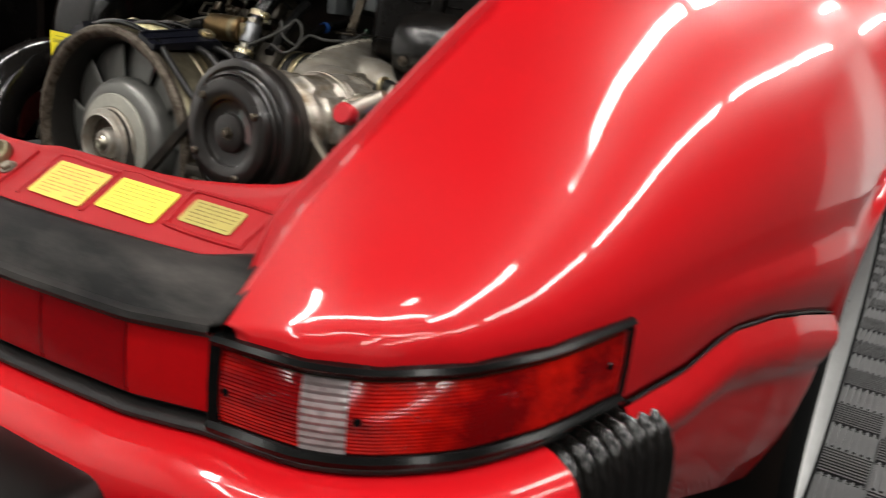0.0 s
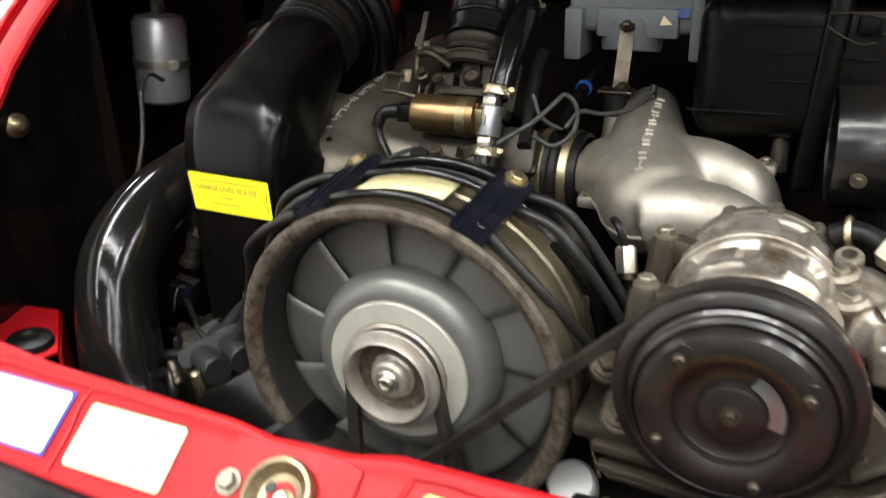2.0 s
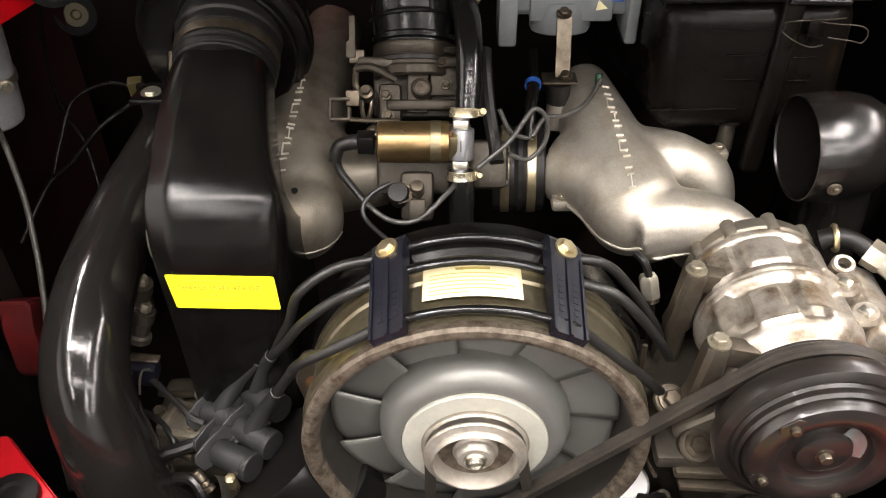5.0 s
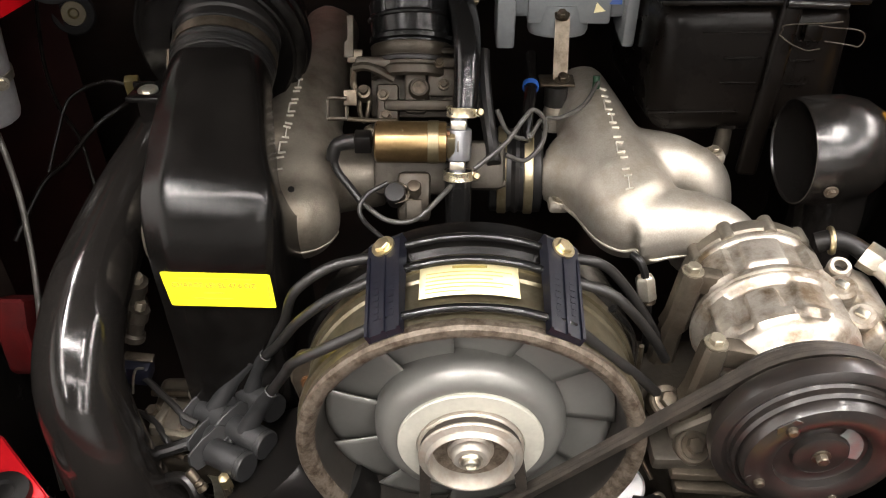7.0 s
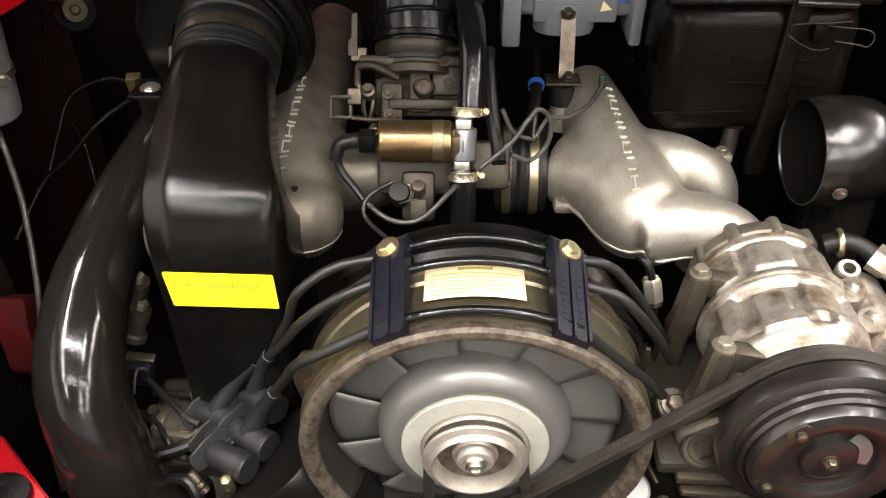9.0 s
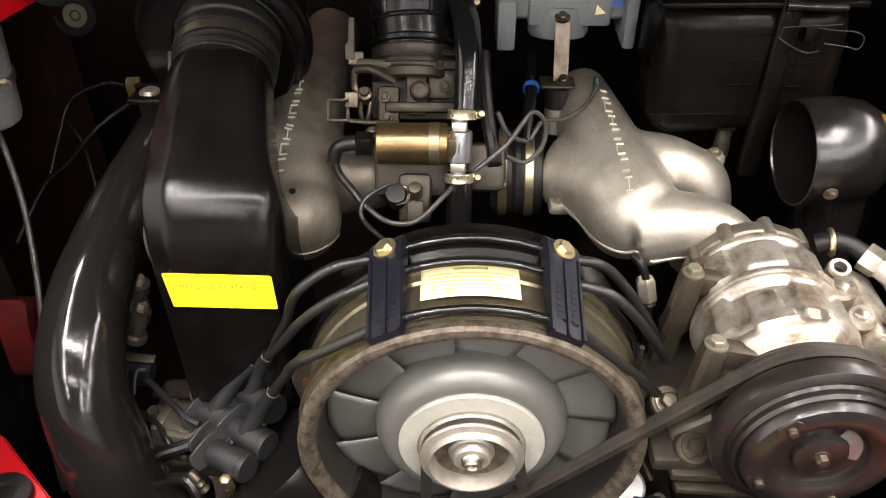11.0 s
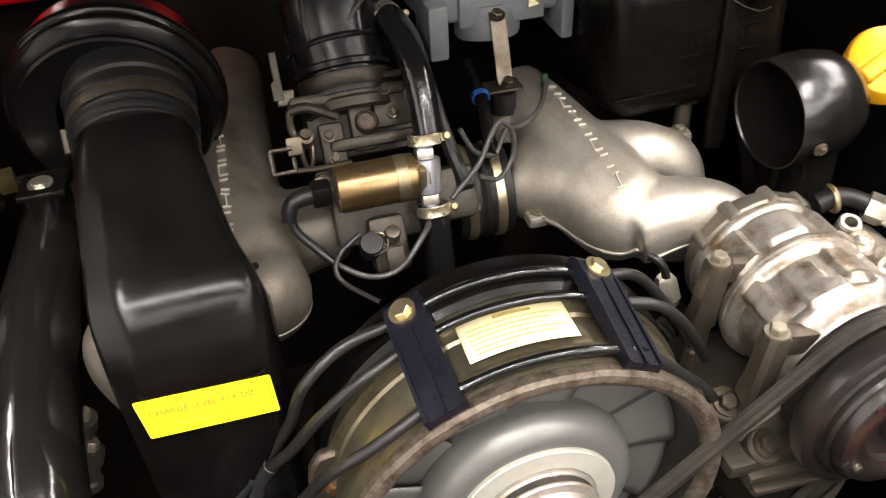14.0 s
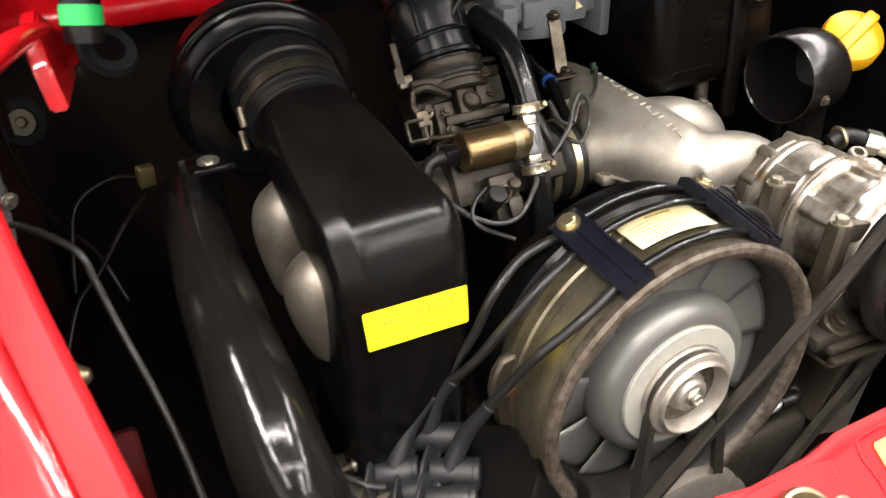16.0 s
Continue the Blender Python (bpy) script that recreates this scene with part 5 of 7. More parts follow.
def drive_belts():
    def loop(name, circles, y, w, label):
        """Belt round two pulleys (x, z, r) of one plane."""
        (x0, z0, r0), (x1, z1, r1) = circles
        d = math.hypot(x1 - x0, z1 - z0); a = math.atan2(z1 - z0, x1 - x0); b = math.acos((r0 - r1) / d)
        pts = []
        for k in range(25):
            t = a + b + (2 * math.pi - 2 * b) * k / 24
            pts.append((x0 + r0 * math.cos(t), z0 + r0 * math.sin(t)))
        for k in range(25):
            t = a - b + 2 * b * k / 24
            pts.append((x1 + r1 * math.cos(t), z1 + r1 * math.sin(t)))
        belt = thing(name, label, "belt", at=(x0, y, z0))
        cx = lambda p, r, c: (c[0] + (p[0] - c[0]) * (r), c[1] + (p[1] - c[1]) * r)
        bm = bmesh.new()
        n = len(pts)
        rings = []
        for i, p in enumerate(pts):
            q0, q1 = pts[i - 1], pts[(i + 1) % n]
            t = Vector((q1[0] - q0[0], 0, q1[1] - q0[1])).normalized()
            nrm = Vector((t.z, 0, -t.x))
            P = Vector((p[0], y, p[1]))
            rings.append([P + nrm * 0.001 + Vector((0, -w, 0)), P + nrm * 0.001 + Vector((0, w, 0)), P - nrm * 0.0075 + Vector((0, w * 0.6, 0)), P - nrm * 0.0075 + Vector((0, -w * 0.6, 0))])
        vs = [[bm.verts.new(p) for p in r] for r in rings]
        for i in range(n):
            a_, b_ = vs[i], vs[(i + 1) % n]
            for k in range(4):
                bm.faces.new((a_[k], a_[(k + 1) % 4], b_[(k + 1) % 4], b_[k]))
        part("belt_band", bm, BELT, belt, "", 40)
        for k in (-0.5, 0.5):
            rib = bmesh.new()
            line = []
            for i, p in enumerate(pts):
                q0, q1 = pts[i - 1], pts[(i + 1) % n]
                t = Vector((q1[0] - q0[0], 0, q1[1] - q0[1])).normalized()
                nrm = Vector((t.z, 0, -t.x))
                P = Vector((p[0], y + k * w, p[1])) + nrm * 0.0012
                line.append([P + Vector((0, -w * 0.28, 0)), P + nrm * 0.0003, P + Vector((0, w * 0.28, 0)), P - nrm * 0.0006])
            vs = [[rib.verts.new(p) for p in r] for r in line]
            for i in range(n):
                a_, b_ = vs[i], vs[(i + 1) % n]
                for j in range(4):
                    rib.faces.new((a_[j], a_[(j + 1) % 4], b_[(j + 1) % 4], b_[j]))
            part("belt_rib", rib, BELT, belt, "", 40)
    crank = (0.018, 0.3975)
    loop("compressor_belt", ((crank[0], crank[1], 0.082), (CX, CZ, 0.0672)), -0.0905, 0.0058, "worn black drive belt running to the compressor")
    loop("fan_belt", ((crank[0], crank[1], 0.055), (FX, FZ, 0.0385)), -0.0875, 0.0050, "black V-belt running down from the fan pulley")
    cp = thing("crank_pulley", "grey double-groove crankshaft pulley", "pulley", at=(crank[0], -0.09, crank[1]))
    part("pulley_disc", turned([(0, 0.07), (0.062, 0.07), (0.062, 0.080), (0.053, 0.0835), (0.062, 0.0845), (0.086, 0.0845), (0.0755, 0.0905), (0.086, 0.0965), (0.080, 0.099), (0.03, 0.096), (0, 0.096)], (crank[0], 0, crank[1]), BACK, 60), PULLEY, cp)


drive_belts()


# ---- intake ----
def cast_blob(name, bm, voxel, material, parent, label="", smooth_n=6):
    ob = part(name, bm, material, parent, label, 180)
    r = ob.modifiers.new("fuse", "REMESH"); r.mode, r.voxel_size, r.use_smooth_shade = "VOXEL", voxel, True
    s = ob.modifiers.new("soften", "SMOOTH"); s.factor, s.iterations = 0.5, smooth_n
    return ob


def intake_manifold_right():
    man = thing("intake_manifold", "sand-cast silver intake manifold with raised lettering", "intake manifold", at=(0.15, 0.14, 0.66))
    bm = bmesh.new()
    sweep(bm, [(0.118, 0.285, 0.712), (0.125, 0.235, 0.702), (0.134, 0.188, 0.686), (0.145, 0.145, 0.674), (0.157, 0.114, 0.668), (0.168, 0.098, 0.665)], [0.026, 0.034, 0.043, 0.047, 0.044, 0.031], 24, 6)
    sweep(bm, [(0.088, 0.19, 0.670), (0.112, 0.175, 0.674), (0.14, 0.15, 0.677)], [0.034, 0.038, 0.043], 20)
    sweep(bm, [(0.158, 0.106, 0.666), (0.189, 0.100, 0.673), (0.216, 0.094, 0.673), (0.236, 0.085, 0.661), (0.245, 0.076, 0.63), (0.247, 0.068, 0.59)], [0.038, 0.031, 0.0275, 0.027, 0.027, 0.027], 20)
    sweep(bm, [(0.152, 0.188, 0.68), (0.182, 0.180, 0.686), (0.206, 0.172, 0.684), (0.226, 0.165, 0.671), (0.233, 0.16, 0.63), (0.234, 0.158, 0.58)], [0.034, 0.030, 0.0275, 0.027, 0.026, 0.026], 20)
    body = cast_blob("manifold_casting", bm, 0.0035, ALU, man, "sand-cast silver casting", 8)
    tree = surface_of(body)          # seam left by the mould
    rim = smooth_line([(0.02, 0.22, 0.668), (0.03, 0.12, 0.660), (0.08, 0.02, 0.655), (0.15, -0.02, 0.653), (0.2, -0.02, 0.657), (0.25, -0.02, 0.655)], 6)
    core = smooth_line([(0.125, 0.235, 0.668), (0.14, 0.17, 0.660), (0.15, 0.125, 0.655), (0.168, 0.10, 0.653), (0.20, 0.098, 0.657), (0.238, 0.084, 0.655)], 6)
    seam = []
    for o, e in zip(rim, core):
        p, n, _, _ = tree.ray_cast(o, (e - o).normalized())
        if p is not None and (p - o).length < 0.16:
            seam.append(p)
    if len(seam) > 3:
        part("parting_line", tube(seam[::2], 0.0019, 8, 4), ALU, man)
    # raised characters as plain strokes
    for k in range(7):
        t = k / 6
        x, y = 0.1343 + 0.0083 * t, 0.227 - 0.118 * t
        bm = bmesh.new()
        for x0, y0, x1, y1 in STROKES[k]:
            stroke_on(bm, tree, (x + (y0 - 0.5) * 0.0065, y - (x0 - 0.5) * 0.0125, 0.72), (x + (y1 - 0.5) * 0.0065, y - (x1 - 0.5) * 0.0125, 0.72))
        part("raised_character", bm, ALU_EDGE, man)
    for p in ((0.090, 0.150, 0.657), (0.236, 0.178, 0.694)):
        part("flange_lug", rbox((0.020, 0.018, 0.012), (*p,), 0.004), ALU, man)
        part("lug_bolt", hexbolt(bmesh.new(), Vector(p) + Vector((0, 0, 0.006)), (0, 0, 1), 0.0045, 0.004), ALU_DULL, man)
    part("vacuum_nipple", turned([(0, 0), (0.0035, 0), (0.0035, 0.012), (0, 0.012)], (0.127, 0.232, 0.736), (0, 0.3, 1), 14), GREEN, man)
    # rubber sleeve and bands to the throttle side
    c, d = (0.051, 0.197, 0.664), (1, -0.06, 0.03)
    part("rubber_sleeve", turned([(0.037, -0.026), (0.041, -0.024), (0.042, -0.009), (0.0405, -0.004), (0.043, 0.0), (0.0405, 0.004), (0.042, 0.009), (0.041, 0.024), (0.037, 0.026)], c, d, 40), RUBBER, man, "ribbed black rubber sleeve")
    for h in (-0.0130, 0.0125):
        part("clamp_band", turned([(0.042, h - 0.0045), (0.0432, h - 0.0036), (0.0432, h + 0.0036), (0.042, h + 0.0045)], c, d, 48), YZINC, man, "plated clamp band")


intake_manifold_right()


def intake_manifold_left():
    man = thing("intake_manifold", "sand-cast silver intake runners beside the black duct", "intake manifold", at=(-0.15, 0.12, 0.66))
    bm = bmesh.new()
    sweep(bm, [(-0.143, 0.37, 0.735), (-0.150, 0.31, 0.722), (-0.157, 0.25, 0.706), (-0.160, 0.19, 0.690), (-0.157, 0.145, 0.678), (-0.153, 0.118, 0.670)], [0.03, 0.034, 0.038, 0.041, 0.041, 0.037], 24)
    sweep(bm, [(-0.150, 0.165, 0.674), (-0.115, 0.182, 0.668), (-0.080, 0.194, 0.664)], [0.040, 0.037, 0.035], 20)
    for q, r in (((-0.152, 0.112, 0.668), 0.0395), ((-0.246, 0.070, 0.683), 0.0310), ((-0.243, 0.158, 0.701), 0.0315)):
        bmesh.ops.create_icosphere(bm, subdivisions=4, radius=r, matrix=Matrix.Translation(q))
    sweep(bm, [(-0.15, 0.105, 0.672), (-0.18, 0.090, 0.682), (-0.215, 0.078, 0.690), (-0.246, 0.070, 0.684), (-0.245, 0.068, 0.655), (-0.238, 0.068, 0.62)], [0.034, 0.031, 0.029, 0.030, 0.028, 0.022], 20)
    sweep(bm, [(-0.15, 0.185, 0.69), (-0.18, 0.172, 0.70), (-0.215, 0.165, 0.708), (-0.243, 0.158, 0.702), (-0.244, 0.156, 0.670), (-0.240, 0.155, 0.63)], [0.034, 0.032, 0.030, 0.031, 0.029, 0.024], 20)
    # Stained casting colour, also lowered to stand for shade over these runners.
    body = cast_blob("manifold_casting", bm, 0.0035, CAST_OLD, man, "sand-cast silver casting", 8)
    tree = surface_of(body)          # seam left by the mould round the bulb
    seam = []
    for k in range(13):
        a = radians(-175 + 14 * k)
        o = Vector((-0.152 + 0.09 * math.cos(a), 0.112 + 0.09 * math.sin(a), 0.655))
        p, n, _, _ = tree.ray_cast(o, (Vector((-0.152, 0.112, 0.655)) - o).normalized())
        if p is not None:
            seam.append(p)
    part("parting_line", tube(seam, 0.0013, 8, 4), CAST_OLD, man)
    for k in range(7):
        t = k / 6
        x, y = -0.1600 - 0.0050 * t, 0.2290 - 0.1000 * t
        bm = bmesh.new()
        for x0, y0, x1, y1 in STROKES[6 - k]:
            stroke_on(bm, tree, (x + (y0 - 0.5) * 0.0065, y - (x0 - 0.5) * 0.0115, 0.72), (x + (y1 - 0.5) * 0.0065, y - (x1 - 0.5) * 0.0115, 0.72))
        part("raised_character", bm, ALU_EDGE, man)
    part("blind_hole", turned([(0, 0), (0.003, 0), (0.003, 0.001), (0, 0.001)], (-0.151, 0.098, 0.7075), (0.1, -0.4, 1), 14), SATIN, man)


intake_manifold_left()


# ---- heater blower and ducts ----
def blower_duct():
    d = thing("heater_duct", "glossy black square heater duct bending down beside the fan", "air duct", at=(-0.2, 0.02, 0.6))
    # sections from the ring down to the foot: centre, half width, half height, direction, roundness
    secs = [((-0.216, 0.184, 0.781), 0.0425, 0.041, (0.02, -1, -0.42), 1.0), ((-0.214, 0.152, 0.770), 0.0435, 0.041, (0.02, -1, -0.42), 0.8),
            ((-0.210, 0.110, 0.753), 0.0455, 0.040, (0.02, -1, -0.42), 0.40), ((-0.206, 0.077, 0.740), 0.048, 0.040, (0.02, -1, -0.5), 0.24),
            ((-0.200, 0.048, 0.724), 0.0545, 0.042, (0.02, -0.9, -0.9), 0.34), ((-0.199, 0.040, 0.700), 0.0545, 0.041, (0.0, -0.25, -1), 0.36),
            ((-0.199, 0.041, 0.66), 0.0545, 0.041, (0, 0, -1), 0.36), ((-0.199, 0.042, 0.60), 0.054, 0.041, (0, 0, -1), 0.36), ((-0.199, 0.043, 0.53), 0.054, 0.041, (0, 0, -1), 0.36), ((-0.199, 0.044, 0.44), 0.054, 0.041, (0, 0, -1), 0.36)]
    deeper = (0, 0, 0, 0.004, 0.012, 0.022, 0.024, 0.024, 0.024, 0.024)
    n = 96
    rings = []
    for (c, w, h, dr, rnd), more in zip(secs, deeper):
        dv = Vector(dr).normalized()
        sx = Vector((1, 0, 0)); sx = (sx - dv * sx.dot(dv)).normalized()
        sy = sx.cross(dv).normalized()
        e = 2 + (1 - rnd) * 7
        c, h = Vector(c) + sy * more, h + more
        cut = 0.40 * w + 0.92 * h - 0.009 * min(1, (1 - rnd) * 1.6)      # flat chamfer along one edge
        ring = []
        for k in range(n):
            a = 2 * math.pi * k / n
            ca, sa = math.cos(a), math.sin(a)
            X, Y = w * math.copysign(abs(ca) ** (2 / e), ca), h * math.copysign(abs(sa) ** (2 / e), sa)
            over = -0.40 * X - 0.92 * Y - cut
            if over > 0 and X < 0 and Y < 0:
                X, Y = X + 0.40 * over / 1.006, Y + 0.92 * over / 1.006
            ring.append(c + sx * X + sy * Y)
        rings.append(ring)
    fine = []
    for i in range(n):
        col = smooth_line([r[i] for r in rings], 5)
        fine.append(col)
    rings2 = [[fine[i][k] for i in range(n)] for k in range(len(fine[0]))]
    part("duct_shell", loft(bmesh.new(), rings2), DUCT, d, "glossy black duct shell", 40)
    ax = Vector((-0.02, 1, 0.42)).normalized()
    c = Vector((-0.216, 0.182, 0.781))
    bell = [(0.040, -0.012), (0.0446, -0.011), (0.0452, -0.009), (0.0440, -0.0075), (0.0440, -0.006), (0.0455, -0.005), (0.0460, -0.0025), (0.0445, -0.001), (0.0445, 0.001), (0.0462, 0.002), (0.0468, 0.004), (0.0450, 0.006), (0.0450, 0.018), (0.0466, 0.019), (0.0472, 0.022), (0.0460, 0.025), (0.0460, 0.029), (0.0480, 0.031), (0.0485, 0.036), (0.047, 0.040), (0.047, 0.07)]
    part("rubber_boot", turned(bell, c, ax, 64), RUBBER, d, "ribbed rubber boot")
    part("boot_band", turned([(0.0455, 0.007), (0.0466, 0.007), (0.0470, 0.012), (0.0466, 0.017), (0.0455, 0.017)], c, ax, 64, close=True), DULL, d, "dull metal band")
    for k, rr in ((0.0, 0.007), (0.02, 0.006)):
        q = c + Vector((-0.047, 0.004 + k * 0.4, 0.006 - k * 1.2))
        part("clamp_screw", tube([q + Vector((0, -0.005, -0.008)), q + Vector((0, 0.005, 0.006))], rr * 0.55, 10), DULL, d)
    return d


blower_duct()


def blower():
    ax = Vector((0.03, 0.985, 0.14)).normalized()
    c = Vector((-0.2296, 0.1997, 0.7773))
    b = thing("heater_blower", "black round heater blower with a stepped flange", "blower", at=tuple(c))
    prof = [(0.044, 0.020), (0.064, 0.018), (0.0700, 0.0165), (0.0722, 0.0175), (0.0728, 0.0200), (0.0718, 0.0235), (0.0712, 0.027)]
    ring = [(0.0712, 0.027), (0.0775, 0.029), (0.0800, 0.0315), (0.0805, 0.036), (0.0795, 0.039), (0.0805, 0.0405), (0.0825, 0.0415), (0.0832, 0.044), (0.0825, 0.0475), (0.079, 0.050)]
    back = [(0.079, 0.050), (0.074, 0.08), (0.052, 0.105), (0, 0.11)]
    part("blower_face", turned(prof, c, ax, 96), DUCT, b)
    part("blower_rim", turned(ring, c, ax, 96), DUCT, b, "rolled black rim")
    part("blower_back", turned(back, c, ax, 96), DUCT, b)


blower()


def charge_label():
    lab = thing("charge_label", "bright yellow sticker with printed charge level on the black duct", "label", at=(-0.197, -0.001, 0.678))
    m = pose(-0.1965, -0.0012, 0.677, 90, 0, 0)
    sheet = plate([(-0.0433, 0.0198), (-0.0430, 0.0207), (-0.0420, 0.0212), (0.0410, 0.0192), (0.0421, 0.0188), (0.0426, 0.0178), (0.0437, -0.0146), (0.0434, -0.0156), (0.0424, -0.0160), (-0.0390, -0.0142), (-0.0400, -0.0138), (-0.0405, -0.0128)], 0.0005, m)
    part("sticker", sheet, YELLOW, lab)
    tilt = pose(0, 0.0015, 0.0007, 0, 0, -0.8)
    letters("CHARGE LEVEL 47.6 OZ", 0.0068, m @ tilt @ Matrix.Translation((-0.0365, 0.0040, 0)), OPRINT, lab, squeeze=0.93)
    for x, y, w in ((-0.03, 0.0125, 0.058), (-0.012, -0.0025, 0.016), (-0.02, -0.0085, 0.03)):
        part("text_bar", plate([(x, y), (x + w, y), (x + w, y + 0.0013), (x, y + 0.0013)], 0.0002, m @ tilt), YPRINT, lab)
    part("text_bar", plate([(0.0395, -0.012), (0.0405, -0.012), (0.0405, 0.01), (0.0395, 0.01)], 0.0002, m @ tilt), YPRINT, lab)


charge_label()


def hot_air_pipe():
    p = thing("hot_air_pipe", "thick glossy black hot air pipe curving down beside the blower", "pipe", at=(-0.32, 0.05, 0.6))
    pts = [(-0.306, 0.28, 0.676), (-0.312, 0.205, 0.669), (-0.318, 0.1417, 0.662), (-0.3204, 0.0771, 0.6535), (-0.321, 0.0184, 0.6386), (-0.3185, -0.0283, 0.6054), (-0.3055, -0.0556, 0.5537), (-0.287, -0.0731, 0.5021), (-0.2554, -0.0779, 0.4603), (-0.2181, -0.0697, 0.428), (-0.16, -0.05, 0.40)]
    part("pipe_tube", tube(pts, [0.031, 0.031, 0.032, 0.033, 0.0345, 0.036, 0.0375, 0.0385, 0.0395, 0.040, 0.040], 40, 8), GLOSS, p, "", 60)
    part("seam_line", tube([Vector(q) + Vector((-0.006, -0.4, 0.9)).normalized() * (r - 0.0003) for q, r in zip(pts[3:9], (0.033, 0.0345, 0.036, 0.0375, 0.0385, 0.0395))], 0.0009, 6, 8), GLOSS, p)
    part("bracket_web", rbox((0.036, 0.005, 0.05), (-0.300, 0.222, 0.720), 0.002), GLOSS, p)
    part("mounting_tab", rbox((0.036, 0.050, 0.006), (-0.294, 0.206, 0.7435, -8, 0, 0), 0.002), DUCT, p)
    part("tab_bolt", hexbolt(bmesh.new(), (-0.295, 0.198, 0.748), (0, -0.1, 1), 0.0065, 0.004), STEEL, p)
    part("drain_hole", turned([(0, 0), (0.0035, 0), (0.003, 0.0006), (0, 0.0006)], (-0.3335, 0.045, 0.6765), (-0.3, -0.25, 1), 14), SATIN, p)


hot_air_pipe()


# ---- throttle and idle valve ----
def throttle_body():
    t = thing("throttle_body", "grimy cast throttle body with linkage and screws", "throttle body", at=(-0.05, 0.2, 0.7))
    lean = -32
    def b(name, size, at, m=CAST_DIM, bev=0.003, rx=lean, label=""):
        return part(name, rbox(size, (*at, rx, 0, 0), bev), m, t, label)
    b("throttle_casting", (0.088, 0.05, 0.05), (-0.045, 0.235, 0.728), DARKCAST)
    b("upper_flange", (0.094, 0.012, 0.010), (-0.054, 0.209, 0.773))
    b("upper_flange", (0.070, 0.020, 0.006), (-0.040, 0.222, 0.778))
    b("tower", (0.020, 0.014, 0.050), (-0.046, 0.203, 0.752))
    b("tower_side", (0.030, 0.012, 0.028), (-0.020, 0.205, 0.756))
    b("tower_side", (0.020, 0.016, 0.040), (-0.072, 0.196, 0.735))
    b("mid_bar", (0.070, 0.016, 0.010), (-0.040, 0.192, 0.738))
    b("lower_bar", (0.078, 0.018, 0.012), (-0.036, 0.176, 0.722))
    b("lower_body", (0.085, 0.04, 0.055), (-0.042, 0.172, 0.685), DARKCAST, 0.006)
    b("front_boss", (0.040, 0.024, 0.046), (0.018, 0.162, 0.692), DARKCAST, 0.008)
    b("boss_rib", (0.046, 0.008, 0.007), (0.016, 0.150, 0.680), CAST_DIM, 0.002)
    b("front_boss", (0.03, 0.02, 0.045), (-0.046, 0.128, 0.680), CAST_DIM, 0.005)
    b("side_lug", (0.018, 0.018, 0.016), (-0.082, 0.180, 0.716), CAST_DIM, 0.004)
    c = Vector((-0.0495, 0.2367, 0.7653)); ax = Vector((0, 0.62, 0.78)).normalized()
    part("inlet_clamp", turned([(0.0385, -0.0055), (0.040, -0.0055), (0.0405, -0.0045), (0.040, -0.0035), (0.040, 0.0055), (0.0405, 0.0065), (0.040, 0.0075), (0.0385, 0.0075)], c, ax, 48, close=True), CAST_DIM, t, "tarnished clamp band")
    part("throat", turned([(0.036, -0.024), (0.0395, -0.022), (0.0395, -0.015), (0.0380, -0.013), (0.0380, -0.007), (0.0385, -0.0055)], c, ax, 48), CAST_DIM, t)
    part("throat_seal", turned([(0.0380, -0.010), (0.0412, -0.010), (0.0412, -0.0062), (0.0380, -0.0062)], c, ax, 48, close=True), RUBBER, t)
    part("clamp_barrel", tube([(-0.024, 0.2045, 0.7525), (-0.010, 0.2105, 0.7565)], 0.005, 12), DULL, t)
    for (x, y, z, r) in ((-0.0425, 0.1945, 0.755, 0.0098), (-0.048, 0.165, 0.725, 0.0088)):
        part("idle_screw_boss", turned([(0, -0.02), (r, -0.02), (r, 0.0), (r * 0.86, 0.002), (r * 0.66, 0.002), (r * 0.6, -0.003), (0, -0.003)], (x, y, z), (0.03, -0.62, 0.78), 28), CAST_DIM, t)
        part("idle_screw", hexbolt(bmesh.new(), Vector((x, y, z)) + Vector((0, 0.0015, -0.002)), (0.03, -0.62, 0.78), r * 0.5, 0.004, False), RIM, t) if r < 0.009 else part("idle_plug", turned([(0, -0.002), (r * 0.68, -0.002), (r * 0.66, 0.0008), (0, 0.0012)], (x, y, z), (0.03, -0.62, 0.78), 24), RIM, t)
    for q in ((-0.075, 0.186, 0.752), (-0.020, 0.197, 0.757), (-0.073, 0.178, 0.735), (-0.024, 0.205, 0.775), (-0.070, 0.166, 0.722), (-0.088, 0.172, 0.722), (-0.05, 0.115, 0.69)):
        part("body_screw", hexbolt(bmesh.new(), q, (0, -0.62, 0.78), 0.0038, 0.004), DULL, t)
    # linkage at the left
    part("linkage_arm", tube([(-0.102, 0.200, 0.772), (-0.088, 0.198, 0.774), (-0.066, 0.198, 0.762)], 0.0042, 8), CAST_DIM, t)
    part("linkage_arm", tube([(-0.102, 0.200, 0.772), (-0.103, 0.196, 0.758), (-0.098, 0.190, 0.748)], 0.0032, 8), DULL, t)
    part("linkage_pivot", turned([(0, 0), (0.0065, 0), (0.0065, 0.012), (0.004, 0.013), (0.004, 0.018), (0, 0.018)], (-0.093, 0.196, 0.745), (0, -0.62, 0.78), 20), DULL, t)
    part("return_spring", tube([(-0.097, 0.196, 0.748), (-0.098, 0.188, 0.735), (-0.094, 0.186, 0.724), (-0.090, 0.188, 0.735), (-0.088, 0.196, 0.748)], 0.0022, 8), DULL, t)
    bm = bmesh.new()
    x0, x1, y0, z0, y1, z1 = -0.1235, -0.1065, 0.170, 0.757, 0.160, 0.742
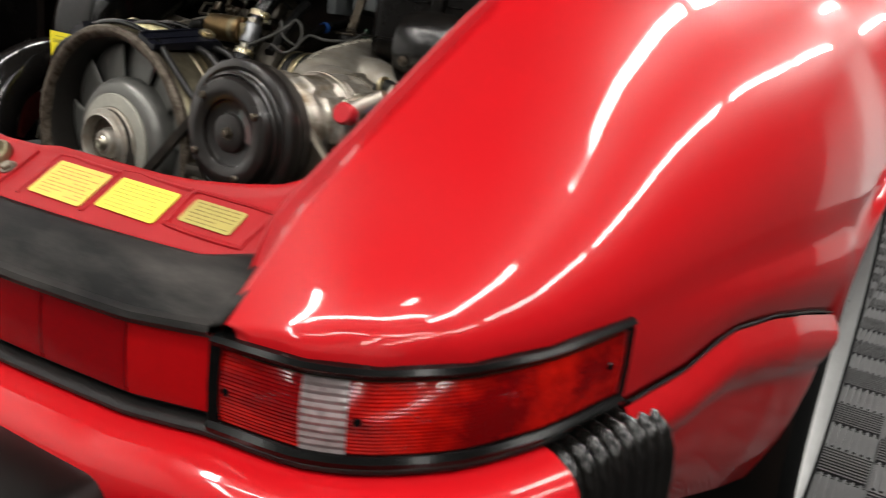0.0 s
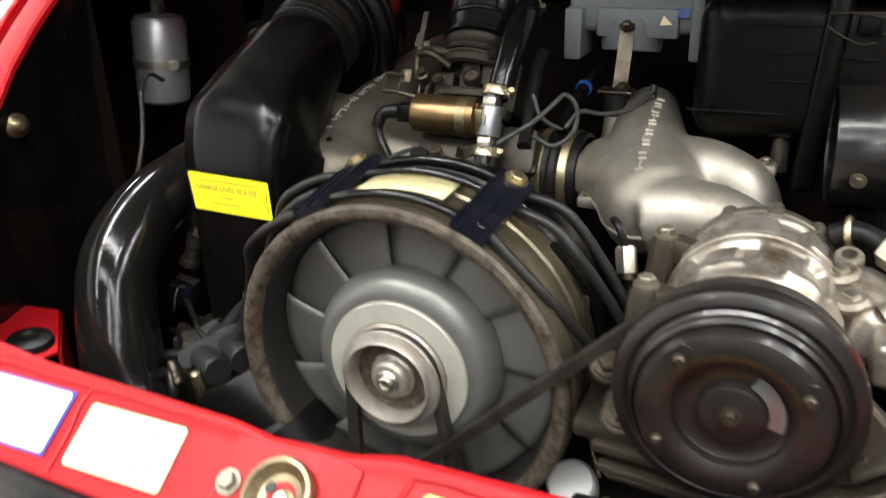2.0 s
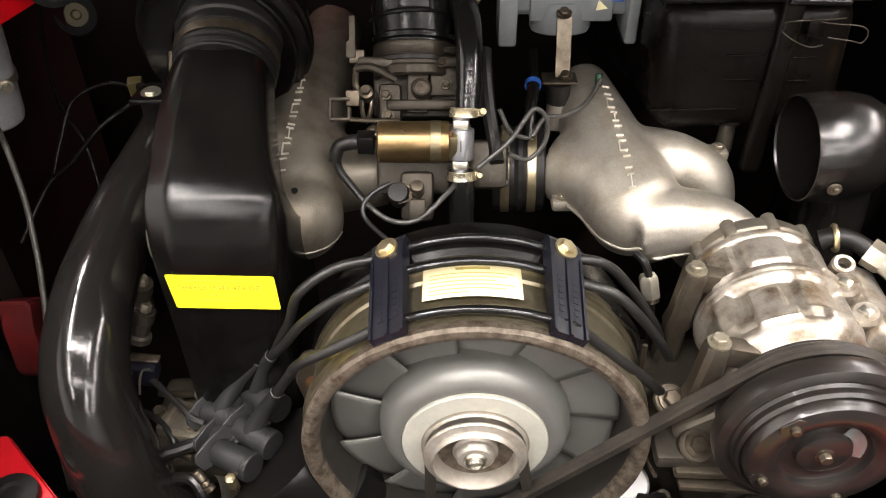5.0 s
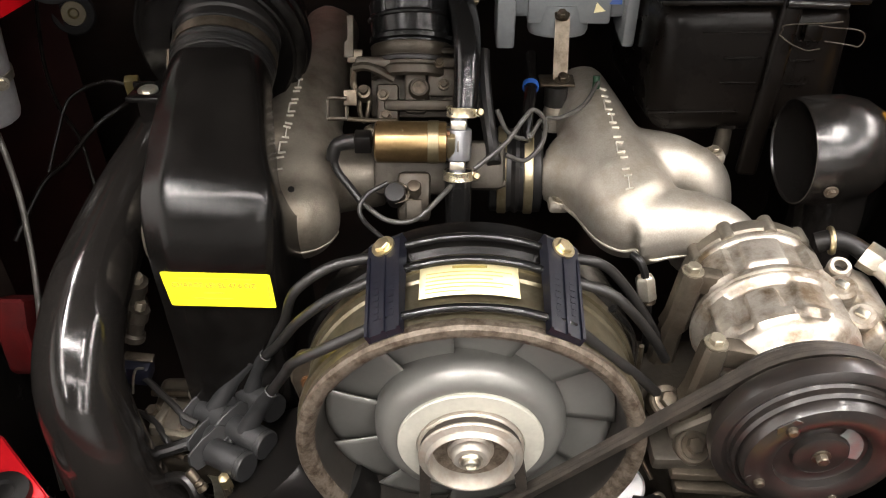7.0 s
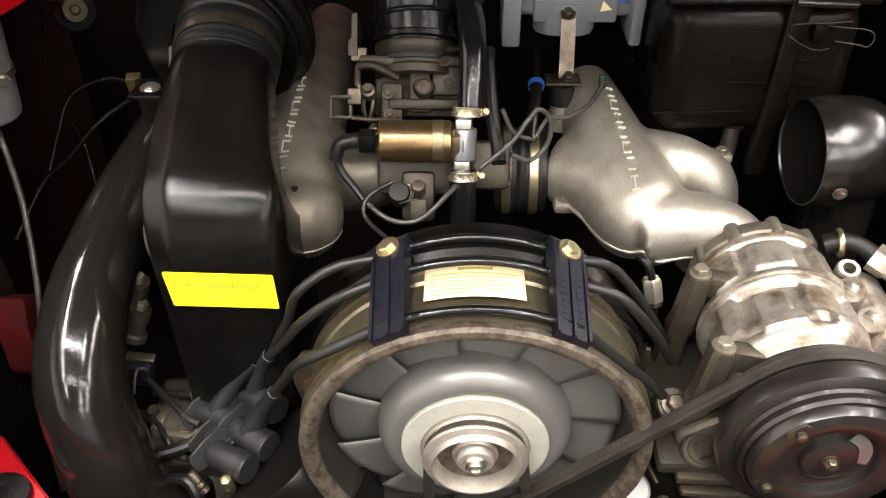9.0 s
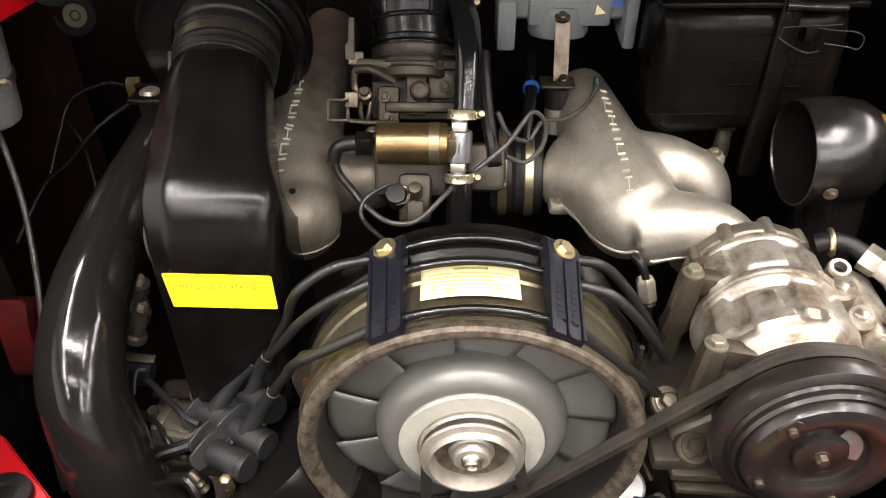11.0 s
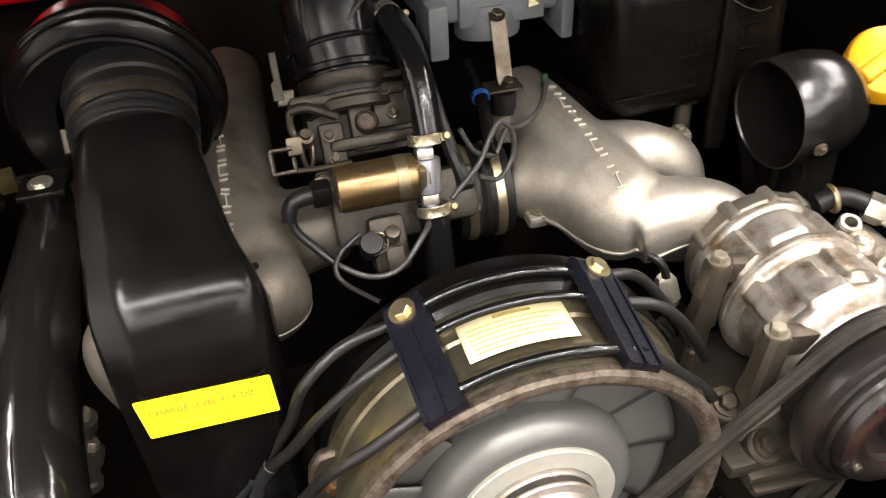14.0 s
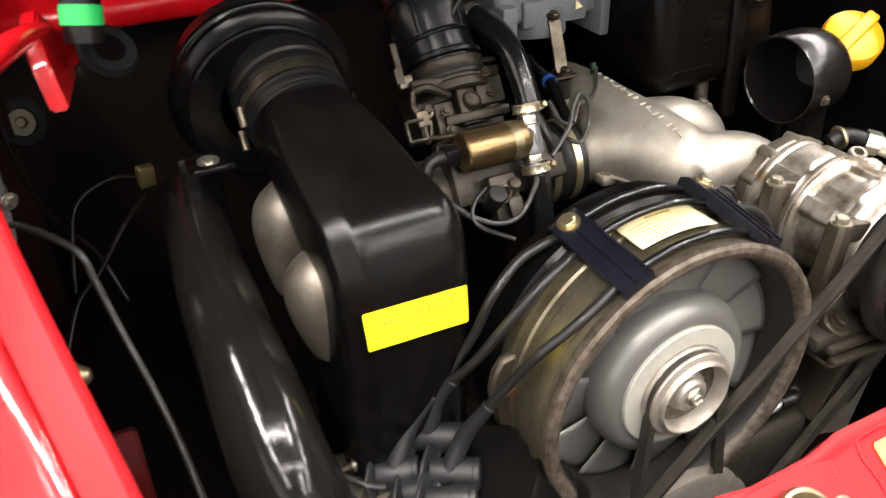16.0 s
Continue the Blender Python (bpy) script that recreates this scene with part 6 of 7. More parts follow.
    for p0, p1 in (((x0, y0, z0), (x1, y0, z0)), ((x0, y0, z0), (x0, y1, z1)), ((x0, y1, z1), (x1, y1, z1)), ((x1, y0 - 0.004, z0 - 0.006), (x1, y1, z1))):
        sweep(bm, [p0, p1], 0.0019, 6)
    part("linkage_frame", bm, CAST_DIM, t)
    part("link_rod", tube([(-0.106, 0.160, 0.742), (-0.085, 0.166, 0.737), (-0.062, 0.17, 0.735)], 0.0022, 8), DULL, t)
    part("link_plate", rbox((0.012, 0.003, 0.014), (-0.104, 0.175, 0.755, lean, 0, 0), 0.001), DULL, t)
    bm = plate([(-0.006, -0.022), (0.003, -0.022), (0.003, 0.016), (-0.003, 0.016), (-0.003, -0.006), (-0.006, -0.008)], 0.003, pose(-0.106, 0.225, 0.794, 58, 0, 0), 0.0006)
    part("bracket_tab", bm, CAST_DIM, t)
    part("bracket_foot", rbox((0.014, 0.006, 0.012), (-0.102, 0.215, 0.776, lean, 0, 0), 0.001), DULL, t)
    part("spring_screw", turned([(0, 0), (0.005, 0), (0.005, 0.004), (0.0065, 0.005), (0.005, 0.008), (0.0065, 0.010), (0.005, 0.012), (0.0065, 0.015), (0.0055, 0.018), (0, 0.019)], (-0.045, 0.118, 0.690), (0, -0.5, 0.86), 20), DULL, t)
    part("spring_wire", tube([(-0.062, 0.118, 0.702), (-0.054, 0.113, 0.703), (-0.05, 0.11, 0.699), (-0.052, 0.106, 0.692), (-0.062, 0.104, 0.69)], 0.0012, 6), DULL, t)
    part("lower_tab", rbox((0.014, 0.004, 0.018), (-0.045, 0.105, 0.682, lean, 0, 0), 0.001), CAST_DIM, t)
    part("rubber_plug", turned([(0, -0.02), (0.0085, -0.02), (0.0095, 0.0), (0.0085, 0.002), (0, 0.0025)], (-0.0622, 0.110, 0.697), (0, -0.6, 0.8), 24), RUBBER, t)




throttle_body()


def intake_boot():
    b = thing("intake_boot", "moulded black rubber intake boot above the throttle", "rubber boot", at=(-0.05, 0.3, 0.82))
    ax = Vector((0, 0.75, 0.66))
    pts = [(-0.0495, 0.235, 0.763), (-0.0500, 0.246, 0.777), (-0.0520, 0.260, 0.795), (-0.0505, 0.278, 0.818), (-0.042, 0.304, 0.838), (-0.012, 0.335, 0.850), (0.04, 0.345, 0.852)]
    part("boot_body", tube(pts, [0.0375, 0.0375, 0.0385, 0.0405, 0.043, 0.044, 0.044], 40, 8), BOOTBLACK, b, "", 60)
    part("boot_lip", turned([(0.0375, 0.0), (0.0408, 0.001), (0.0408, 0.005), (0.0385, 0.007)], (-0.0498, 0.2425, 0.7735), (0, 0.62, 0.78), 48), BOOTBLACK, b)
    line = smooth_line(pts, 8)
    rad = [float(np.interp(i / (len(line) - 1) * 6, range(7), [0.0375, 0.0375, 0.0385, 0.0405, 0.043, 0.044, 0.044])) for i in range(len(line))]
    def on_boot(i, deg):
        t = (line[min(i + 1, len(line) - 1)] - line[max(i - 1, 0)]).normalized()
        side = Vector((1, 0, 0)); side = (side - t * side.dot(t)).normalized()
        front = side.cross(t).normalized()
        if front.y > 0:
            front = -front
        return line[i] + (front * math.cos(radians(deg)) + side * math.sin(radians(deg))) * rad[i]
    for i in (15, 24, 31):
        part("boot_rib", tube([on_boot(i, d) for d in range(-110, 111, 20)], 0.0026, 8, 3), BOOTBLACK, b)
    for d in (-38, 30):
        part("boot_rib", tube([on_boot(i, d) for i in range(15, 40, 3)], 0.0024, 8, 3), BOOTBLACK, b)


intake_boot()


def idle_valve():
    v = thing("idle_valve", "brass-coloured idle valve with an aluminium hose cross", "valve", at=(-0.045, 0.146, 0.726))
    a = Vector((-0.0805, 0.146, 0.727)); d = Vector((1, 0.0, 0.0))
    prof = [(0, 0), (0.0170, 0), (0.0184, 0.0015), (0.0186, 0.004), (0.0186, 0.0615), (0.0180, 0.0635), (0, 0.0635)]
    part("valve_body", turned(prof, a, d, 48), BRASS, v, "iridescent brass-plated can")
    part("valve_band", turned([(0.0185, 0.0), (0.0191, 0.0004), (0.0191, 0.0096), (0.0185, 0.010)], a + d * 0.047, d, 48, close=True), LATCH, v, "dull olive band")
    part("end_flange", rbox((0.008, 0.022, 0.022), a + d * 0.0675, 0.0015), YZINC, v)
    for k in (-1, 1):
        part("flange_screw", hexbolt(bmesh.new(), a + d * 0.064 + Vector((0, -0.006, 0.0125 * k)), (1, 0, 0), 0.0028, 0.0025, False), RUSTY, v)
    m = Vector((-0.0065, 0.148, 0.7235)); up = Vector((0.02, 0.38, 0.92)).normalized()
    part("cross_body", turned([(0, -0.0145), (0.0105, -0.0145), (0.0118, -0.0135), (0.0120, -0.0125), (0.0120, 0.0125), (0.0118, 0.0135), (0.0105, 0.0145), (0, 0.0145)], m, up, 40), CROSS, v, "bright aluminium cross fitting")
    part("side_port", turned([(0, -0.006), (0.0118, -0.006), (0.0118, 0.003), (0.0105, 0.005), (0, 0.005)], m + Vector((-0.008, 0, 0)), (-1, 0, 0), 32), CROSS, v)
    part("cast_mark", rbox((0.0012, 0.001, 0.010), axis_to(m + Vector((0.0, -0.0112, 0.0046)), up), 0.0003), DULL, v)
    for k in (-1, 1):
        part("wrench_flat", rbox((0.0135, 0.0160, 0.0085), axis_to(m + up * (0.0180 * k), up), 0.0012), STEEL, v, "bright wrench flats")
    part("cross_neck", turned([(0, -0.03), (0.0075, -0.03), (0.0075, 0.03), (0, 0.03)], m, up, 24), CROSS, v)
    part("plug", rbox((0.015, 0.015, 0.017), (-0.0915, 0.146, 0.727), 0.0015), SATIN, v, "black electrical plug")
    part("plug_boot", tube([(-0.098, 0.146, 0.727), (-0.106, 0.145, 0.727), (-0.116, 0.142, 0.724), (-0.120, 0.138, 0.712)], [0.0072, 0.0072, 0.0062, 0.0050], 16, ribs=0.0006, rib_n=14), RUBBER, v)
    part("cable", tube([(-0.118, 0.14, 0.722), (-0.116, 0.135, 0.7048), (-0.1028, 0.125, 0.6903), (-0.0923, 0.115, 0.682), (-0.0689, 0.1, 0.6734), (-0.0438, 0.1, 0.6749), (-0.019, 0.115, 0.6921), (-0.012, 0.125, 0.695)], 0.0024, 10), GREYLINE, v)
    part("cable_sleeve", tube([(-0.118, 0.14, 0.722), (-0.116, 0.135, 0.7048), (-0.1028, 0.125, 0.6903), (-0.0923, 0.115, 0.682)], 0.0036, 10), RUBBER, v)
    part("cable", tube([(-0.0691, 0.12, 0.7003), (-0.0862, 0.11, 0.6949), (-0.0932, 0.1, 0.6868), (-0.0879, 0.09, 0.6789), (-0.0668, 0.07, 0.672)], 0.0021, 10), WIRE, v)
    return v


idle_valve()


def idle_hose():
    h = thing("idle_hose", "shiny black rubber hose on the idle valve", "hose", "idle valve hoses", at=(0, 0.2, 0.78))
    part("hose", tube([(0.0, 0.160, 0.752), (0.001, 0.176, 0.772), (0.001, 0.198, 0.793), (-0.001, 0.228, 0.807), (-0.006, 0.257, 0.811), (-0.018, 0.285, 0.812)], [0.0120, 0.0120, 0.0122, 0.0128, 0.0130, 0.0128], 24, 8), HOSE, h)
    h2 = thing("idle_hose", "short black rubber hose below the idle valve", "hose", "idle valve hoses", at=(0, 0.13, 0.68))
    part("hose", tube([(-0.006, 0.137, 0.702), (-0.006, 0.130, 0.684), (-0.006, 0.122, 0.655), (-0.004, 0.118, 0.62)], 0.0125, 24), HOSE, h2)
    for p, d, ob in (((-0.0035, 0.160, 0.7500), (0.02, 0.40, 0.92), h), ((-0.006, 0.1358, 0.6985), (0, 0.38, 0.92), h2), ((-0.007, 0.261, 0.811), (-0.3, 1, 0.1), h)):
        part("hose_clamp", turned([(0.0126, -0.0044), (0.0134, -0.0044), (0.0137, -0.0038), (0.0134, -0.003), (0.0134, 0.003), (0.0137, 0.0038), (0.0134, 0.0044), (0.0126, 0.0044)], p, d, 36, close=True), PALEZINC if ob != h or p[1] < 0.2 else STEEL, ob, "plated hose clamp")
        q = Vector(p) + Vector((0.0160, -0.003, 0.001))
        part("clamp_ear", rbox((0.006, 0.003, 0.0075), axis_to(q + Vector((-0.002, 0, 0)), d), 0.0008), PALEZINC, ob)
        part("clamp_screw", turned([(0, -0.004), (0.0030, -0.004), (0.0034, -0.003), (0.0034, 0.003), (0.0026, 0.0042), (0, 0.0042)], q, (0.2, -0.75, 0.62), 12), LATCH, ob)


idle_hose()


# ---- control unit bracket, air cleaner, filler ----
def flow_meter():
    g = thing("air_flow_meter", "blue-grey cast air flow meter housing", "air flow meter", at=(0.1, 0.32, 0.82))
    part("meter_body", rbox((0.135, 0.11, 0.12), (0.097, 0.335, 0.842, -6, 0, 0), 0.008, 3), GREYBOX, g)
    part("left_foot", rbox((0.018, 0.05, 0.05), (0.039, 0.286, 0.787), 0.003), GREYBOX, g)
    part("corner_post", rbox((0.012, 0.06, 0.07), (0.158, 0.290, 0.80), 0.003), GREYBOX, g)
    part("lower_boss", turned([(0, 0), (0.028, 0), (0.03, 0.004), (0.03, 0.03), (0, 0.03)], (0.092, 0.29, 0.768), (0, 0.2, 1), 32), GREYBOX, g)
    part("lower_rib", rbox((0.08, 0.012, 0.028), (0.1, 0.276, 0.798), 0.003), GREYBOX, g)
    part("tag", plate([(-0.01, -0.006), (0.008, -0.006), (0.010, 0.004), (-0.004, 0.008)], 0.001, pose(0.131, 0.272, 0.803, 70, 0, 20)), STICK_C, g, "torn cream tag")
    part("tag", plate([(-0.006, -0.004), (0.006, -0.004), (0.006, 0.004), (-0.006, 0.005)], 0.001, pose(0.143, 0.272, 0.808, 70, 0, 0)), BLUECAP, g)
    b = thing("support_bracket", "plated steel support strip bolted to a black rubber mount", "bracket", at=(0.095, 0.25, 0.76))
    bm = bmesh.new()
    loft(bm, [[Vector((x, y + dy, z)) for x, dy in ((0.086, 0), (0.1, 0), (0.1, 0.0025), (0.086, 0.0025))] for y, z in ((0.268, 0.800), (0.262, 0.79), (0.248, 0.757), (0.243, 0.744), (0.24, 0.741))])
    part("strip", bm, DULL, b)
    part("foot_plate", rbox((0.034, 0.022, 0.003), (0.09, 0.243, 0.738), 0.001), DULL, b)
    part("rubber_mount", turned([(0, 0), (0.0115, 0), (0.0115, 0.02), (0, 0.02)], (0.09, 0.238, 0.715), (0, 0.1, 1), 24), RUBBER, b)
    part("mount_base", turned([(0, 0), (0.013, 0), (0.011, 0.03), (0, 0.03)], (0.091, 0.238, 0.688), (0, 0.1, 1), 24), ALU, b)
    for p in ((0.0955, 0.242, 0.741), (0.092, 0.2635, 0.796)):
        part("bracket_bolt", hexbolt(bmesh.new(), p, (0, -0.35, 0.93), 0.0050, 0.005), DULL, b)


flow_meter()


def air_cleaner():
    a = thing("air_cleaner", "black ribbed plastic air cleaner box with wire clips", "air cleaner", at=(0.28, 0.28, 0.78))
    T = pose(0, 0, 0, -8, 0, 2)
    o = Matrix.Translation((0.285, 0.29, 0.806)) @ T
    W, D, H = 0.172, 0.20, 0.124
    b = o @ pose(-0.034, 0, -0.042)
    part("box_body", box(bmesh.new(), (W, D, H), b, 0.024, 5), CLEANER, a)
    part("box_lid", box(bmesh.new(), (W + 0.004, D + 0.004, 0.056), b @ pose(0, 0, H / 2 + 0.029), 0.012, 4), CLEANER, a)
    part("lid_rim", box(bmesh.new(), (W + 0.008, D + 0.008, 0.005), b @ pose(0, 0, H / 2), 0.002), CLEANER, a)
    part("foot_rim", box(bmesh.new(), (0.082, 0.006, 0.0022), o @ pose(-0.082, -D / 2 + 0.0005, -0.0785), 0.0008), CLEANER, a)
    for x0, x1, z in ((-0.084, -0.024, -0.0062), (-0.062, -0.028, -0.0285), (-0.062, -0.029, -0.051), (-0.004, 0.0186, -0.0315), (-0.004, 0.0170, -0.053)):
        part("front_rib", box(bmesh.new(), (x1 - x0, 0.003, 0.0014), o @ pose((x0 + x1) / 2, -D / 2 - 0.0008, z), 0.0005), CLEANER, a)
    part("corner_rib", box(bmesh.new(), (0.019, 0.012, H + 0.05), o @ pose(-0.0165, -D / 2 - 0.001, -0.055, 0, 4, 0), 0.005, 3), CLEANER, a)
    clips = ([(-0.0208, -0.109, -0.0059), (-0.020, -0.112, -0.001), (-0.0182, -0.113, 0.0037), (0.0148, -0.113, 0.0050), (0.030, -0.113, 0.0060)],
             [(0.010, -0.113, 0.0030), (0.025, -0.113, 0.0008), (0.0417, -0.113, -0.0006), (0.050, -0.113, -0.0040), (0.052, -0.113, -0.0100), (0.0480, -0.113, -0.0158), (0.040, -0.113, -0.0140), (0.0187, -0.112, -0.0109)],
             [(-0.0208, -0.109, -0.0059), (-0.012, -0.112, -0.0120), (0.0, -0.112, -0.0175), (0.0066, -0.112, -0.019), (0.0156, -0.112, -0.0174)])
    for q in clips:
        part("wire_clip", tube([o @ Vector(p) for p in q], 0.0006, 8), CAST_DIM, a, "spring wire clip")
    part("clip_plate", box(bmesh.new(), (0.016, 0.008, 0.015), o @ pose(0.010, -D / 2 - 0.004, -0.005), 0.0015), CLEANER, a)
    part("hinge_pin", tube([o @ Vector((-0.006, -0.106, 0.0195)), o @ Vector((0.034, -0.106, 0.0180))], 0.0038, 12), GLOSS, a)
    part("hinge_knuckle", tube([o @ Vector((-0.019, -0.107, 0.0205)), o @ Vector((-0.006, -0.107, 0.0200))], 0.0046, 12), GLOSS, a)
    part("flange_tab", plate([(-0.010, -0.007), (0.006, -0.009), (0.022, 0.010), (0.022, 0.03), (-0.010, 0.03)], 0.003, pose(0.2453, 0.1894, 0.7205, -10, 0, 0)), CLEANER, a)
    part("flange_post", turned([(0, 0), (0.007, 0), (0.008, -0.03), (0, -0.03)], (0.246, 0.193, 0.7195), (0, 0.05, 1), 20), DARKCAST, a)
    part("flange_bolt", hexbolt(bmesh.new(), (0.2453, 0.1894, 0.7235), (0, -0.2, 1), 0.0040, 0.006), DULL, a)


air_cleaner()


def oil_filler():
    f = thing("blower_elbow", "glossy black cup-shaped elbow with an open mouth", "duct elbow", at=(0.32, 0.15, 0.71))
    c = Vector((0.283, 0.124, 0.734)); d = Vector((0.99, 0.06, 0.02)).normalized()
    part("elbow_shell", turned([(0.0435, 0.002), (0.0445, 0.0), (0.0458, 0.0), (0.0465, 0.002), (0.0475, 0.025), (0.047, 0.042), (0.0435, 0.058), (0.036, 0.070), (0.024, 0.078), (0.0, 0.081)], c, d, 64), WORN, f)
    part("elbow_inside", turned([(0.0445, 0.0), (0.0445, 0.03), (0.041, 0.052), (0.032, 0.066), (0, 0.074)], c, d, 48), GLOSS, f)
    part("elbow_pipe", tube([c + d * 0.045 + Vector((0, 0.005, -0.03)), c + d * 0.055 + Vector((0.0, 0.01, -0.08)), c + d * 0.06 + Vector((0.0, 0.01, -0.2))], 0.032, 24), GLOSS, f)
    part("shell_screw", hexbolt(bmesh.new(), c + Vector((0.020, -0.0465, -0.010)), (-0.05, -0.97, -0.2), 0.004, 0.004), RIM, f)
    o = thing("oil_filler_cap", "orange-yellow ribbed oil filler cap on a black neck", "oil cap", at=(0.4207, 0.155, 0.745))
    cc = Vector((0.400, 0.136, 0.756)); up = Vector((-0.32, -0.55, 0.77)).normalized()
    bm = bmesh.new()
    lathe(bm, [(0.032, -0.014), (0.0335, -0.012), (0.0335, 0.002), (0.031, 0.007), (0.024, 0.0105), (0.012, 0.012), (0, 0.0125)], cc, up, 48)
    part("cap_disc", bm, ORANGE, o)
    part("grip_bar", rbox((0.015, 0.060, 0.012), axis_to(cc + up * 0.0125, up) @ pose(0, 0, 0, 0, 0, -45), 0.0035, 3), ORANGE, o)
    part("filler_neck", turned([(0.028, -0.12), (0.028, -0.01), (0.033, -0.012), (0.033, -0.02)], cc, up, 32), GLOSS, o)


oil_filler()


def oil_filter():
    f = thing("oil_filter", "silver screw-on filter canister with illegible print", "filter", at=(-0.488, 0.255, 0.73))
    c = (-0.490, 0.252, 0.684)
    part("canister", turned([(0, 0), (0.026, 0.0), (0.031, 0.004), (0.0325, 0.01), (0.0325, 0.045), (0.034, 0.047), (0.034, 0.052), (0.0325, 0.054), (0.0325, 0.098), (0.028, 0.106), (0.012, 0.109), (0, 0.109)], c, (0.06, 0.06, 1), 48), CANISTER, f)
    part("support_band", turned([(0.0326, 0.046), (0.0345, 0.046), (0.0345, 0.055), (0.0326, 0.055)], c, (0.06, 0.06, 1), 48, close=True), STEEL, f)
    part("top_union", turned([(0, 0.105), (0.009, 0.105), (0.009, 0.122), (0.006, 0.125), (0.006, 0.14), (0, 0.14)], c, (0.06, 0.06, 1), 6), STEEL, f)
    for k, (h, w) in enumerate(((0.074, 50), (0.066, 44))):
        bm = grid(lambda u, v: axis_to(c, (0.06, 0.06, 1)) @ Vector((0.0328 * math.cos(radians(-60 + w * (u - 0.5))), 0.0328 * math.sin(radians(-60 + w * (u - 0.5))), h + 0.004 * v)), 10, 1)
        part("text_bar", bm, INK, f)
    part("band_screw", hexbolt(bmesh.new(), (-0.452, 0.235, 0.735), (0.6, -0.8, 0), 0.005, 0.005), STEEL, f)


oil_filter()


def plug_boots():
    up = Vector((0.8, 0.4, 0.4)).normalized()
    for s0, e0, collar in (
            ((-0.1955, 0.008, 0.547), (-0.165, -0.016, 0.5527), [(-0.190, 0.003, 0.549), (-0.1800, 0.006, 0.582), (-0.1685, -0.002, 0.606)]),
            ((-0.1985, -0.028, 0.5405), (-0.1675, -0.048, 0.5425), [(-0.1915, -0.036, 0.541), (-0.1735, -0.031, 0.571), (-0.157, -0.042, 0.606)]),
            ((-0.213, -0.050, 0.536), (-0.1815, -0.068, 0.5392), [(-0.203, -0.055, 0.540), (-0.214, -0.052, 0.532), (-0.232, -0.047, 0.524)]),
            ((-0.235, 0.000, 0.528), (-0.206, -0.014, 0.533), [(-0.224, -0.003, 0.536), (-0.206, 0.006, 0.562), (-0.184, 0.006, 0.590)]),
            ((-0.222, -0.026, 0.525), (-0.196, -0.036, 0.530), [(-0.214, -0.022, 0.531), (-0.224, -0.020, 0.527), (-0.246, -0.032, 0.5225)])):
        p, q = Vector(s0), Vector(e0)
        d = (q - p).normalized()
        n = (q - p).length
        b = thing("plug_connector", "dark grey angled spark plug wire connector", "connector", "distributor connectors", at=s0)
        part("connector_body", turned([(0, -0.004), (0.0108, -0.004), (0.0118, -0.002), (0.0118, n * 0.45), (0.0130, n * 0.46), (0.0132, n - 0.0012), (0.0122, n), (0, n)], p, d, 28), BOOT, b)
        part("end_seam", turned([(0.0130, n - 0.006), (0.0135, n - 0.0052), (0.0130, n - 0.0044)], p, d, 28), RUBBER, b)
        part("wire_collar", tube(collar, [0.0088, 0.0072, 0.0052], 16), BOOT, b)
        part("collar_ring", turned([(0.0050, -0.002), (0.0058, -0.0015), (0.0058, 0.0015), (0.0050, 0.002)], collar[2], Vector(collar[2]) - Vector(collar[1]), 20), BOOT, b)
        face = (d + Vector((0.25, -0.62, 0.74))).normalized()      # the paddle leans off the barrel's axis
        v = (up - face * up.dot(face)).normalized()
        h = v.cross(face).normalized()
        m = Matrix((h, v, face)).transposed().to_4x4()
        m.translation = p - d * 0.005
        part("grip_tab", plate([(-0.013, -0.017), (-0.006, -0.021), (0.003, -0.020), (0.005, -0.014), (0.005, 0.012), (0.001, 0.020), (-0.007, 0.0225), (-0.0135, 0.018), (-0.0150, 0.0)], 0.0034, m, 0.0008), BOOT, b)
        part("tab_rib", box(bmesh.new(), (0.003, 0.03, 0.004), m @ pose(0, 0.004, 0.0055), 0.001), BOOT, b)
    dist = thing("distributor", "black distributor cap under the plug connectors", "distributor", at=(-0.17, -0.02, 0.5))
    part("cap", turned([(0.0, 0.0), (0.05, 0.0), (0.052, -0.006), (0.05, -0.05), (0.056, -0.055), (0.056, -0.09), (0, -0.09)], (-0.165, -0.05, 0.535), (-0.55, 0.1, 0.8), 40), SATIN, dist)
    part("clip", rbox((0.006, 0.014, 0.05), (-0.118, -0.08, 0.50, 0, 20, 0), 0.002), STEEL, dist)


plug_boots()


# ---- labels and latch on the slam panel ----
def panel_matrix(x, y, lift=0.0):
    ny = Vector((0, 1, 0.68)).normalized()
    nx = Vector((1, 0, 0)); nz = nx.cross(ny)
    m = Matrix((nx, ny, nz)).transposed().to_4x4()
    return Matrix.Translation(Vector((x, y, panel_z(y))) + nz * lift) @ m


